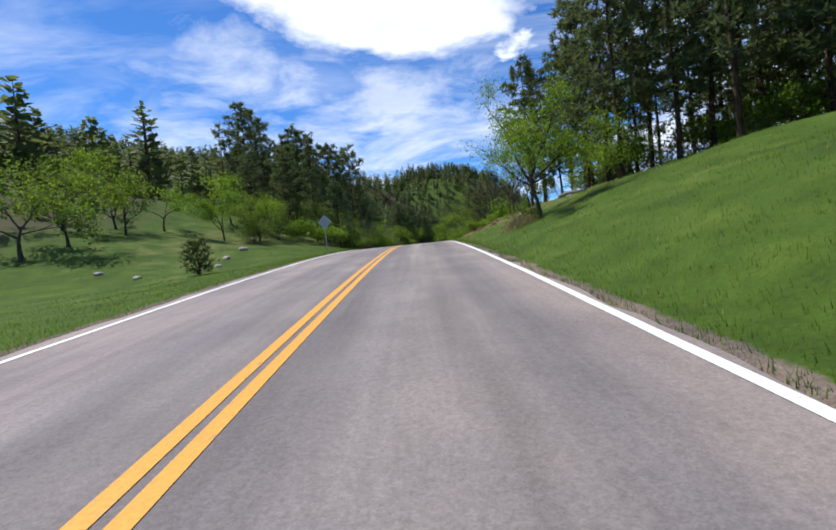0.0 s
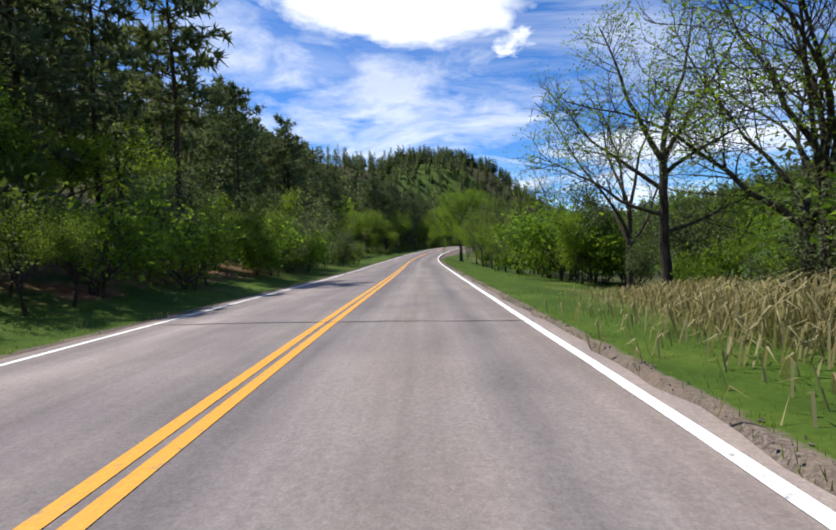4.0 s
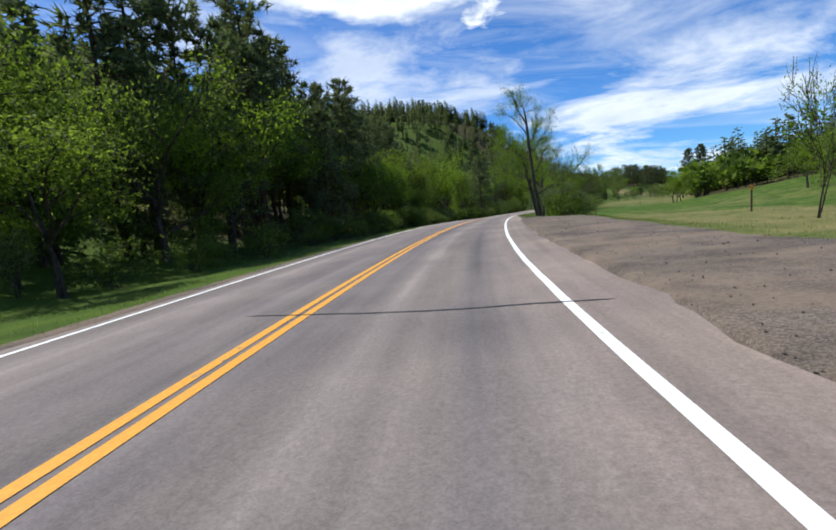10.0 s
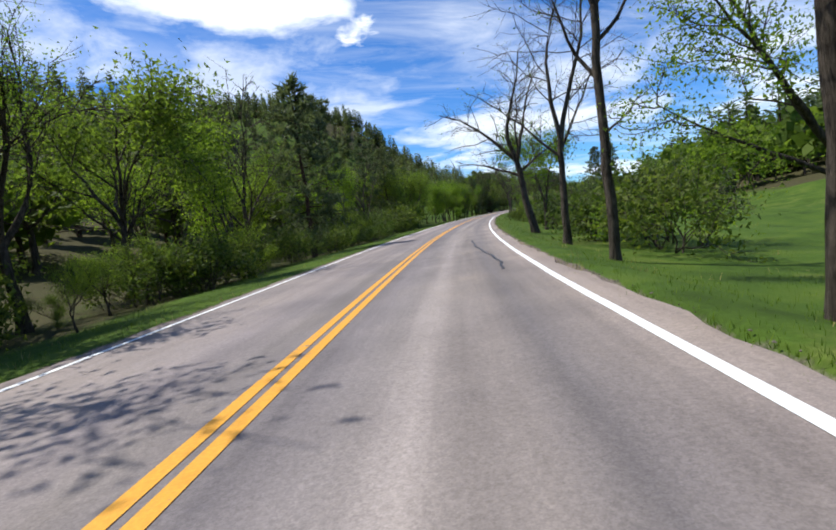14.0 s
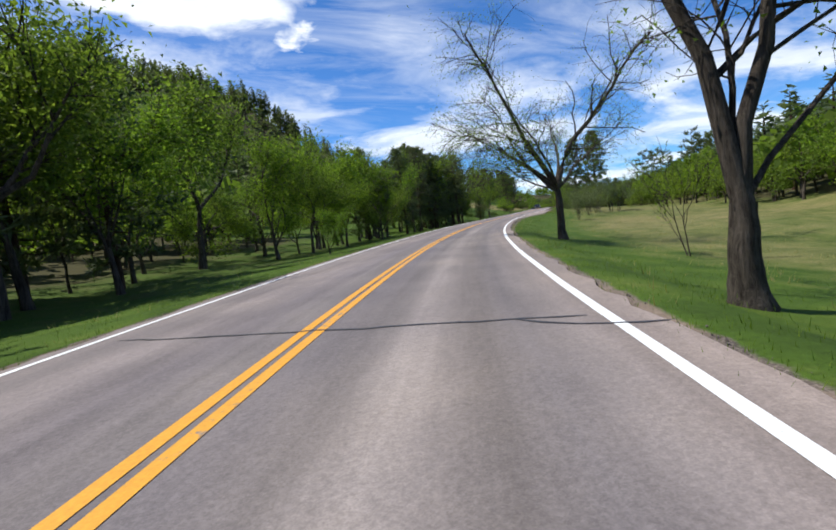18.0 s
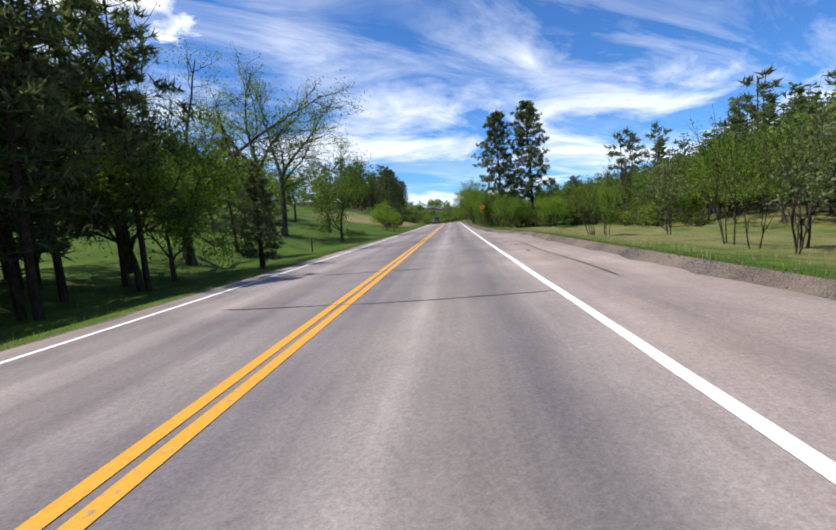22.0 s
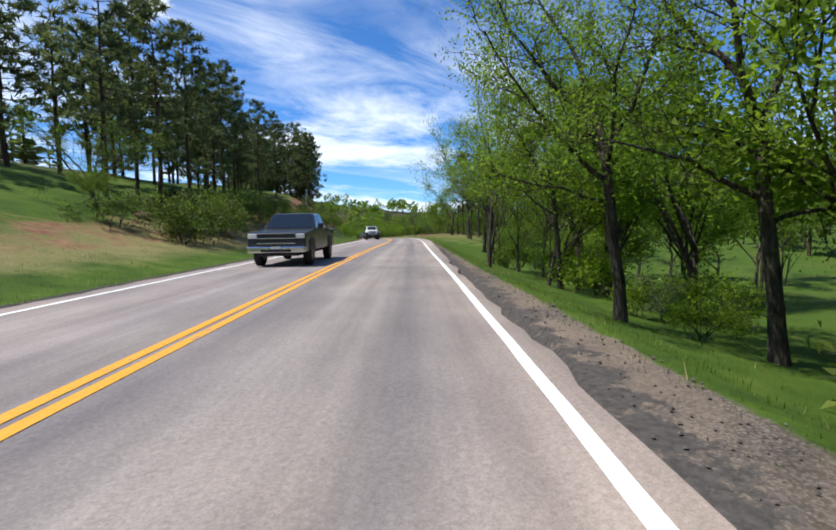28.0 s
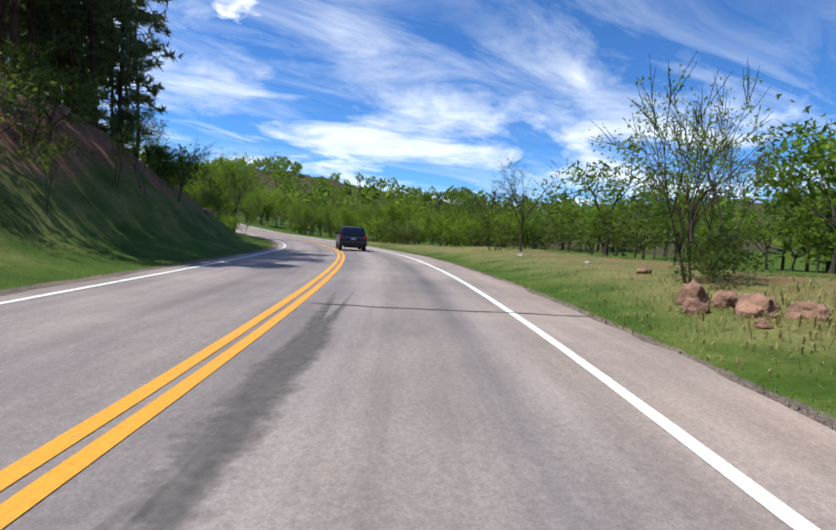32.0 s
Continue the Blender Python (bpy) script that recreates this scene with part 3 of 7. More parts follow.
tarry = np.interp(GS, [128, 140, 152, 160, 326, 336, 352, 392, 402, 450, 460, 508, 530], [0, 0.8, 0.7, 0, 0, 0.7, 0, 0, 0.7, 0.65, 0.68, 0.68, 0]) * np.clip(1.2 - (GU - paved_right(GS)) / np.interp(GS, [440, 465, 510], [0.55, 0.95, 0.7]), 0, 1)
ground = structure("ground", mesh_of("ground", gp.reshape(-1, 3), grid_faces(len(gs), len(US)), [MEADOW], smooth=True,
                                     attributes={"gravel": gravel.ravel(), "dry": dry.ravel(), "red": red.ravel(), "litter": litter.ravel(), "tarry": tarry.ravel()}), "spring meadow and wooded slopes beside the road", "ground")

# the land beyond, out to the horizon
fx, fy = np.meshgrid(np.arange(-2400, 2801, 65.0), np.arange(-1800, 3401, 65.0), indexing="ij")
flat_pts = np.stack([LINE_X[::8], LINE_Y[::8], LINE_Z[::8]], -1)
gap = np.sqrt((fx[..., None] - flat_pts[:, 0]) ** 2 + (fy[..., None] - flat_pts[:, 1]) ** 2)
near_z, gap = flat_pts[gap.argmin(-1), 2], gap.min(-1)
side_hill = 26 + 26 * np.sin(fx * 0.0041 + 0.6) * np.cos(fy * 0.0037) + 12 * np.sin(fx * 0.011 + fy * 0.009)
side_hill = side_hill * (1 - 0.75 * np.clip((fy - 620) / 220, 0, 1) * np.clip((fx - 120) / 160, 0, 1))
fz = near_z + np.where(gap < 230, -9.0, np.clip((gap - 230) / 260, 0, 1) * (side_hill + 8) - 9) + ridge(fx, fy) * np.clip((gap - 200) / 60, 0, 1)
hills = structure("far_hills", mesh_of("far_hills", np.stack([fx, fy, fz], -1).reshape(-1, 3), grid_faces(*fx.shape), [MEADOW], smooth=True,
                                       attributes={"gravel": 0 * fx.ravel(), "dry": 0 * fx.ravel() + 0.2, "red": 0 * fx.ravel(), "litter": 0 * fx.ravel() + 0.8}), "wooded hills far behind the road", "hills")

rs = np.arange(-60, 900.1, 0.5)
cols = 9
ru = np.stack([-paved_left(rs), -paved_left(rs) + 0.02, -LANE + 0 * rs, -LANE / 2 + 0 * rs, 0 * rs, LANE / 2 + 0 * rs, LANE + 0 * rs, paved_right(rs) - 0.02, paved_right(rs)], -1)
ragged = 0.03 * (np.sin(rs * 1.9) + np.sin(rs * 0.83 + 2) + np.sin(rs * 4.1)) + np.random.default_rng(3).normal(0, 0.02, len(rs))
broken = np.random.default_rng(4).normal(0, 1, len(rs))
broken = np.convolve(broken, (0.25, 0.5, 0.25), "same") * np.interp(rs, [120, 150, 165, 330, 345, 440, 470, 560], [0.02, 0.09, 0.03, 0.03, 0.09, 0.09, 0.05, 0.02])
ru[:, :2] -= ragged[:, None]
ru[:, 7:] += (ragged + broken)[:, None]
RS = np.repeat(rs[:, None], cols, 1)
rz = np.zeros_like(ru)
rz[:, [0, -1]] = -0.09
road = structure("road", mesh_of("road", along(RS, ru, rz).reshape(-1, 3), grid_faces(len(rs), cols), [ASPHALT], uv=np.stack([ru, RS], -1).reshape(-1, 2)), "worn pinkish grey asphalt two-lane road", "road")


def stripe(name, s0, s1, u, width, mat, z, parent=None, step=1.0, wobble=0.0, label=""):
    s = np.arange(s0, s1 + 0.01, step)
    mid = np.full_like(s, u) if np.isscalar(u) else u(s)
    sway = wobble * (np.sin(s * 0.9) + 0.6 * np.sin(s * 2.7 + 1))
    uu = np.stack([mid - width / 2 + sway, mid + width / 2 + sway * 0.6], -1)
    ss = np.repeat(s[:, None], 2, 1)
    me = mesh_of(name, along(ss, uu, z).reshape(-1, 3), grid_faces(len(s), 2), [mat], uv=np.stack([uu, ss], -1).reshape(-1, 2))
    ob = structure(name, me, label, "road marking")
    return ob


def edge_right(s):
    """How far the white line runs to the right of the middle: the lane's width varies a little."""
    return np.interp(s, [0, 25, 70, 132, 163, 180, 213, 230, 320, 338, 375, 413, 432, 489, 526, 565], [3.66, 3.66, 3.55, 3.70, 3.63, 3.69, 3.56, 3.50, 3.49, 3.53, 3.55, 3.64, 3.59, 3.72, 3.67, 3.57])


stripe("centre_line", -60, 880, -0.085, 0.14, YELLOW, 0.006, label="solid yellow centre line, slightly worn, on the asphalt")
stripe("centre_line", -60, 880, 0.135, 0.14, YELLOW, 0.006, label="solid yellow centre line, slightly worn, on the asphalt")
stripe("edge_line", -60, 880, edge_right, 0.125, WHITE, 0.006, wobble=0.006, label="solid white edge line along the asphalt's edge")
stripe("edge_line", -60, 880, -LANE, 0.12, WHITE, 0.006, wobble=0.006, label="solid white edge line along the asphalt's edge")

# ---- how plants grow ----


def tube(points, radii, sides):
    """A tapered tube along points: vertices and faces."""
    p = np.asarray(points, float)
    d = np.gradient(p, axis=0)
    d /= np.linalg.norm(d, axis=1, keepdims=True) + 1e-9
    ref = np.where(np.abs(d[:, 2:3]) > 0.9, np.array([[1.0, 0, 0]]), np.array([[0, 0, 1.0]]))
    a = np.cross(d, ref)
    a /= np.linalg.norm(a, axis=1, keepdims=True) + 1e-9
    b = np.cross(d, a)
    ang = np.linspace(0, 2 * math.pi, sides, endpoint=False)
    ring = a[:, None] * np.cos(ang)[None, :, None] + b[:, None] * np.sin(ang)[None, :, None]
    v = (p[:, None] + ring * np.asarray(radii)[:, None, None]).reshape(-1, 3)
    i = np.arange(len(p) * sides).reshape(len(p), sides)
    j = np.roll(i, -1, 1)
    f = np.stack([i[:-1], j[:-1], j[1:], i[1:]], -1).reshape(-1, 4)
    return v, f.tolist()


def joined(pieces):
    verts, faces, n = [], [], 0
    for v, f in pieces:
        verts.append(np.asarray(v))
        faces += [tuple(k + n for k in q) for q in f]
        n += len(v)
    return np.concatenate(verts), faces


def leaf_cards(rng, centres, size, stretch=1.5, flat=0.0):
    """One small leaf or spray at each centre, turned at random: a bent four-cornered blade."""
    c = np.asarray(centres, float)
    n = len(c)
    d = rng.normal(size=(n, 3))
    d[:, 2] *= 1 - flat
    d /= np.linalg.norm(d, axis=1, keepdims=True)
    e = np.cross(d, rng.normal(size=(n, 3)))
    e /= np.linalg.norm(e, axis=1, keepdims=True) + 1e-9
    s = size * rng.uniform(0.6, 1.35, (n, 1))
    a, b = d * s * stretch * 0.5, e * s * 0.5
    if size < 0.2:
        v = np.stack([c - a, c + a * 0.3 + b, c + a - b * 0.6], 1).reshape(-1, 3)
        return v, np.arange(3 * n).reshape(n, 3).tolist()
    v = np.stack([c - a, c + b * 0.9 - a * 0.1, c + a, c - b * 0.9 + a * 0.15], 1).reshape(-1, 3)
    return v, np.arange(4 * n).reshape(n, 4).tolist()


def limb(rng, start, way, length, radius, bend, lift, steps):
    p, d = [np.array(start, float)], np.array(way, float)
    for _ in range(steps):
        d = d + rng.normal(0, bend, 3) + np.array([0, 0, lift])
        d /= np.linalg.norm(d)
        p.append(p[-1] + d * length / steps)
    r = radius * np.linspace(1.0, 0.42, steps + 1)
    return np.array(p), r, d


def turned(rng, d, spread):
    side = np.cross(d, rng.normal(size=3))
    side /= np.linalg.norm(side) + 1e-9
    w = d * math.cos(spread) + side * math.sin(spread)
    return w / np.linalg.norm(w)


def broadleaf(seed, height, trunk, girth, forks, spread, levels, twigs, leaves, leaf, fluff, bend=0.14, lift=0.03, lean=0.0, stems=1, shrink=0.68):
    """A broad-leaved tree: wood and leaves. trunk: the share of the height below the first fork; leaves: how many to a twig."""
    rng = np.random.default_rng(seed)
    wood, tips = [], []

    def branch(start, way, length, radius, level):
        steps = 9 if level == 0 else (4 if level == 1 else 2)
        p, r, d = limb(rng, start, way, length, radius, bend if level else bend * 0.22, lift if level else 0.02, steps)
        if level == 0:
            r = r * (1 + 0.5 * np.exp(-np.linspace(0, length, steps + 1) / (2.2 * radius)))
        wood.append(tube(p, r, 10 if level == 0 else (5 if level < 2 else 3)))
        if level >= levels:
            tips.append((p, length))
            return
        count = forks if level == 0 else (twigs if level == levels - 1 else max(2, forks - 1))
        for k in range(count):
            at = 1.0 if k < 2 else rng.uniform(0.35, 0.95)
            i = at * (len(p) - 1)
            q = p[int(i)] + (p[min(int(i) + 1, len(p) - 1)] - p[int(i)]) * (i - int(i))
            w = turned(rng, d, spread * rng.uniform(0.55, 1.25))
            branch(q, w, length * shrink * rng.uniform(0.75, 1.2) if level else height * (1 - trunk) * 0.46 * rng.uniform(0.75, 1.2), max(radius * 0.52 * rng.uniform(0.75, 1.1), 0.012), level + 1)

    for k in range(stems):
        a = rng.uniform(0, 6.28)
        out = 0.0 if stems == 1 else rng.uniform(0.1, 0.4)
        way = np.array([math.cos(a) * out + lean, math.sin(a) * out, 1.0])
        branch((math.cos(a) * 0.15 * (stems > 1), math.sin(a) * 0.15 * (stems > 1), -0.25), way / np.linalg.norm(way), height * trunk * rng.uniform(0.85, 1.1), girth, 0)
    centres = []
    for p, length in tips:
        if leaves:
            n = rng.poisson(leaves)
            i = rng.uniform(0.1, 1.0, n) * (len(p) - 1)
            base = p[i.astype(int)]
            centres.append(base + rng.normal(0, fluff, (n, 3)))
    green = leaf_cards(rng, np.concatenate(centres), leaf) if centres and leaves else None
    v, f = joined(wood)
    top = max(v[:, 2].max(), green[0][:, 2].max() if green else 0)
    k = height / top
    if green:
        green = (green[0] * k, green[1])
    return (v * k, f), green


def grown(seed, fork, girth, lean, limbs, leaves, leaf, fluff=0.2, droop=0.0, dense=1.0):
    """A spring tree whose great limbs are known: each is a share of the trunk, the way round (0: from the road, 180: over it), the tilt from upright, its length, its girth as a share of the trunk's."""
    rng = np.random.default_rng(seed)
    hs = np.linspace(-0.35, fork, 11)
    wander = np.cumsum(rng.normal(0, 0.028, (11, 2)), 0) * min(1.0, fork / 4)
    stem = np.stack([lean * np.maximum(hs, 0) + wander[:, 0], wander[:, 1], hs], -1)
    r = girth * (1 - 0.3 * np.clip(hs / fork, 0, 1)) * (1 + 0.4 * np.exp(-np.maximum(hs, 0) / (1.3 * girth))) * rng.uniform(0.95, 1.05, 11)
    wood, tips = [tube(stem, r, 12)], []

    def on(p, f):
        i = min(f, 0.999) * (len(p) - 1)
        a, b = p[int(i)], p[int(i) + 1]
        d = b - a
        return a + d * (i - int(i)), d / (np.linalg.norm(d) + 1e-9)

    for at, round_by, tilt, length, rel in limbs:
        start, _ = on(stem, (at * fork + 0.35) / (fork + 0.35))
        a, b = radians(round_by), radians(tilt)
        p, r, d = limb(rng, start, (math.sin(b) * math.cos(a), math.sin(b) * math.sin(a), math.cos(b)), length, girth * rel, 0.13, 0.012, 9)
        wood.append(tube(p, r * np.linspace(1.0, 0.45, 10), 7))
        for _ in range(int(length * 2.4 * dense)):
            f = rng.uniform(0.18, 1.0)
            q, way_on = on(p, f)
            reach = length * (0.52 - 0.3 * f) * rng.uniform(0.55, 1.2)
            p2, r2, _ = limb(rng, q, turned(rng, way_on, rng.uniform(0.45, 1.05)), reach, max(girth * rel * 0.30 * (1 - 0.6 * f), 0.016), 0.2, 0.02 - droop, 5)
            wood.append(tube(p2, r2, 4))
            for _ in range(int(3 + reach * 2.4)):
                q3, way3 = on(p2, rng.uniform(0.2, 1.0))
                p3, r3, _ = limb(rng, q3, turned(rng, way3, rng.uniform(0.4, 1.0)), reach * rng.uniform(0.22, 0.5) + 0.12, 0.0095, 0.25, -droop, 3)
                wood.append(tube(p3, r3, 3))
                tips.append(p3)
    green = None
    if leaves:
        centres = []
        for p in tips:
            n = rng.poisson(leaves)
            centres.append(p[rng.integers(1, len(p), n)] + rng.normal(0, fluff, (n, 3)))
        green = leaf_cards(rng, np.concatenate(centres), leaf)
    return joined(wood), green


def free_limbs(seed, count, fork, height, low, high):
    """Limbs spread round a trunk of their own accord."""
    rng = np.random.default_rng(seed)
    return [(1.0 if k < 3 else rng.uniform(0.55, 1.0), 360 / count * k * 2.0 + rng.uniform(-40, 40), rng.uniform(low, high) * (0.4 if k == 0 else 1.0), (height - fork) * rng.uniform(0.75, 1.05), rng.uniform(0.42, 0.62)) for k in range(count)]


def conifer(seed, height, girth, bare, reach, tufts, blades, size, droop=0.10, ragged=0.5, top=0.55):
    """A pine: a straight trunk, limbs from bare (a share of the height) upwards, and tufts of needles along the limbs."""
    rng = np.random.default_rng(seed)
    hs = np.linspace(-0.3, height, 12)
    sway = np.cumsum(rng.normal(0, 0.05, (12, 2)), 0)
    trunk = np.concatenate([sway, hs[:, None]], 1)
    wood = [tube(trunk, girth * (1 - 0.93 * np.clip(hs / height, 0, 1)) + 0.015, 8)]
    centres, ways = [], []
    count = int(tufts / 13)
    for k in range(count):
        h = bare + (1 - bare) * (k + rng.uniform(0, 1)) / count
        rel = (h - bare) / (1 - bare)
        shape = (1 - rel) ** top * (0.5 + 0.5 * min(1, rel * 4))
        length = reach * shape * rng.uniform(1 - ragged, 1.15) + 0.35
        a = k * 2.4 + rng.uniform(-0.7, 0.7)
        z = h * height
        base = np.array([np.interp(z, hs, trunk[:, 0]), np.interp(z, hs, trunk[:, 1]), z])
        rise = 0.42 * rel - droop + rng.uniform(-0.1, 0.1)
        w = np.array([math.cos(a), math.sin(a), rise])
        p = np.array([base, base + w * length * 0.5 + [0, 0, -0.05 * length], base + w * length + [0, 0, 0.08 * length]])
        wood.append(tube(p, [0.05 * girth / 0.22 + 0.01, 0.03, 0.012], 3))
        for q, n in ((0.42, 2), (0.66, 3), (0.88, 4), (1.04, 4)):
            side = rng.normal(0, 0.05 + 0.10 * length, 3) * [1, 1, 0.35]
            hub = base + w * length * q + side + [0, 0, 0.06 * length * q]
            centres.extend(hub + rng.normal(0, 0.15 + 0.045 * length, (n, 3)) * [1, 1, 0.6])
            ways.extend([w] * n)
    for k in range(int(6 + bare * 14)):
        z = rng.uniform(bare * 0.3, bare) * height
        a = rng.uniform(0, 6.28)
        base = np.array([np.interp(z, hs, trunk[:, 0]), np.interp(z, hs, trunk[:, 1]), z])
        out = np.array([math.cos(a), math.sin(a), rng.uniform(-0.3, 0.2)]) * rng.uniform(0.4, 1.5)
        wood.append(tube([base, base + out * 0.6, base + out], [0.03, 0.018, 0.006], 3))
    c = np.repeat(np.array(centres), blades, 0)
    n = len(c)
    d = rng.normal(size=(n, 3)) + np.repeat(np.array(ways), blades, 0) * 0.7 + [0, 0, 0.25]
    d /= np.linalg.norm(d, axis=1, keepdims=True)
    e = np.cross(d, rng.normal(size=(n, 3)))
    e /= np.linalg.norm(e, axis=1, keepdims=True) + 1e-9
    s = size * rng.uniform(0.6, 1.3, (n, 1))
    v = np.stack([c - e * s * 0.12, c + d * s, c + e * s * 0.12], 1).reshape(-1, 3)
    return joined(wood), (v, np.arange(3 * n).reshape(n, 3).tolist())


STOCK = {}


def stock(kind, key, made, bark, leaf, name, label, category):
    """Keeps the meshes of a plant, from which the plants are set out."""
    (wv, wf), green = made
    wood = mesh_of(key + "_wood", wv, wf, [bark], smooth=True)
    crown = mesh_of(key + "_crown", green[0], green[1], [leaf]) if green else None
    STOCK.setdefault(kind, []).append((name, wood, crown, label, category, float(max(wv[:, 2].max(), green[0][:, 2].max() if green else 0))))


for k in range(6):
    stock("pine", f"pine_{k}", conifer(11 + k, 17, 0.17, (0.24, 0.33, 0.17, 0.40, 0.28, 0.22)[k], (3.3, 3.0, 3.7, 2.8, 3.3, 3.1)[k], 560, 9, 0.54, 0.06, 0.62, 0.42), BARK_PINE, NEEDLE, "pine_tree", "tall ponderosa pine with a bare lower trunk", "tree")
for k in range(3):
    stock("pine_far", f"pine_far_{k}", conifer(21 + k, 17, 0.2, (0.26, 0.36, 0.2)[k], (3.3, 2.9, 3.6)[k], 260, 4, 0.95, 0.06, 0.7, 0.42), BARK_PINE, NEEDLE, "pine_tree", "tall ponderosa pine with a bare lower trunk", "tree")
for k in range(2):
    stock("tallpine", f"tallpine_{k}", conifer(61 + k, 27, 0.36, (0.24, 0.20)[k], (4.9, 5.2)[k], 1600, 15, 0.62, 0.04, 0.55, 0.46), BARK_PINE, NEEDLE, "pine_tree", "very tall ponderosa pine with a straight dark trunk", "tree")
for k in range(3):
    stock("fir", f"fir_{k}", conifer(31 + k, 13, 0.2, 0.12, (3.0, 2.6, 3.3)[k], 660, 7, 0.56, 0.1, 0.42, 0.62), BARK_PINE, NEEDLE, "pine_tree", "young dark green pine, full to the ground", "tree")
for k in range(2):
    stock("juniper", f"juniper_{k}", conifer(41 + k, 5, 0.16, 0.03, (2.5, 2.1)[k], 560, 9, 0.42, -0.25, 0.45, 0.42), BARK_PINE, JUNIPER, "juniper", "dense dark juniper bush", "bush")
BROAD = [  # kind, seeds, fine leaves and far leaves: (height, trunk, girth, forks, spread, levels, twigs, leaves, leaf, fluff, bend, lift, lean, stems), bark, leaf, name, label, category
    ("oak", 4, (8.5, 0.3, 0.15, 4, 0.75, 3, 9, 76, 0.094, 0.38, 0.22, 0.01), (4, 34, 0.185), BARK_GREY, LEAF_OLIVE, "oak_tree", "gnarled oak with olive green spring leaves", "tree"),
    ("spring", 4, (8, 0.26, 0.13, 4, 0.6, 3, 9, 76, 0.092, 0.36, 0.16, 0.03), (4, 34, 0.18), BARK_GREY, LEAF_SPRING, "leafy_tree", "broad-leaved tree in bright spring green", "tree"),
    ("tall", 4, (13, 0.34, 0.125, 4, 0.5, 4, 6, 42, 0.085, 0.34, 0.17, 0.04), None, BARK_GREY, LEAF_SPRING, "leafy_tree", "tall woodland tree with dark trunk and light spring leaves", "tree"),
    ("sapling", 4, (5, 0.38, 0.04, 4, 0.42, 3, 5, 11, 0.06, 0.14, 0.1, 0.05, 0, 2), None, BARK_GREY, LEAF_SPRING, "sapling", "slender sapling with several stems and few young leaves", "tree"),
    ("shrub", 4, (3.2, 0.22, 0.045, 4, 0.7, 3, 3, 18, 0.125, 0.26, 0.16, 0.02, 0, 2), None, BARK_GREY, LEAF_DEEP, "shrub", "dense green shrub of many stems", "bush"),
    ("bright", 3, (3.4, 0.22, 0.045, 4, 0.65, 3, 3, 20, 0.125, 0.26, 0.16, 0.02, 0, 3), None, BARK_GREY, LEAF_SPRING, "shrub", "bright yellow-green spring shrub", "bush"),
    ("willow", 3, (5.5, 0.25, 0.06, 4, 0.5, 3, 3, 17, 0.12, 0.26, 0.13, 0.04, 0, 3), None, BARK_GREY, LEAF_PALE, "willow", "pale green willow thicket of upright stems", "bush")]
for row, (kind, seeds, fine, far, bark, leaf, name, label, category) in enumerate(BROAD):
    for k in range(seeds):
        stock(kind, f"{kind}_{k}", broadleaf(51 + 10 * row + k, *fine), bark, leaf, name, label, category)
        if far:
            stock(kind + "_far", f"{kind}_far_{k}", broadleaf(51 + 10 * row + k, *fine[:6], *far, *fine[9:]), bark, leaf, name, label, category)

GROWN = [  # kind, seeds, height, fork, girth, limbs, lowest and highest tilt, leaves to a twig, leaf, droop, dense, name, label
    ("big", 2, 9.0, 3.2, 0.25, 7, 25, 60, 32, 0.058, 0.0, 1.0, "leafy_tree", "stout dark-trunked tree in fresh green leaf"),
    ("cotton", 4, 13.0, 4.2, 0.22, 6, 16, 46, 12, 0.062, 0.015, 0.9, "cottonwood_tree", "tall cottonwood with dark trunk and sparse young leaves"),
    ("gnarl", 4, 10.0, 2.6, 0.19, 6, 26, 62, 12, 0.064, 0.0, 1.1, "gnarled_tree", "gnarled dark tree forked low, with sparse young leaves"),
    ("bare", 3, 9.0, 3.0, 0.12, 6, 18, 46, 0.6, 0.08, 0.0, 1.0, "bare_tree", "nearly leafless tree with a fine net of branches")]
for row, (kind, seeds, height, fork, girth, count, low, high, leaves, leaf, droop, dense, name, label) in enumerate(GROWN):
    for k in range(seeds):
        stock(kind, f"{kind}_{k}", grown(171 + 10 * row + k, fork, girth, 0.03 * (k - 1), free_limbs(371 + 10 * row + k, count, fork, height, low, high), leaves, leaf, 0.2, droop, dense), BARK_GREY, LEAF_SPRING, name, label, "tree")

# stretches of grass that the brush leaves free: from and to along, from and to across
CLEARINGS = [(520, 550, 6, 11.5)]
PLANTED = {}
POINTS = {}


def clear_turn(wood, crown, s, u, k, wide, turn):
    """Turns a plant beside the road so that its boughs keep clear of the lanes."""
    if wood.name not in POINTS:
        rows = []
        for me in (wood, crown):
            if me:
                flat_co = np.empty(len(me.vertices) * 3, np.float32)
                me.vertices.foreach_get("co", flat_co)
                rows.append(flat_co.reshape(-1, 3))
        POINTS[wood.name] = np.concatenate(rows)
    p = POINTS[wood.name]
    low = p[p[:, 2] * k < 4.6] * (k * wide, k * wide, k)
    best = None
    for step in range(12):
        a = radians(turn + 30 * step - heading(s))
        across = abs(u) + np.sign(u) * (np.cos(a) * low[:, 0] - np.sin(a) * low[:, 1])
        over = int((across < 4.4).sum())
        if best is None or over < best[0]:
            best = (over, turn + 30 * step)
    return best[1]


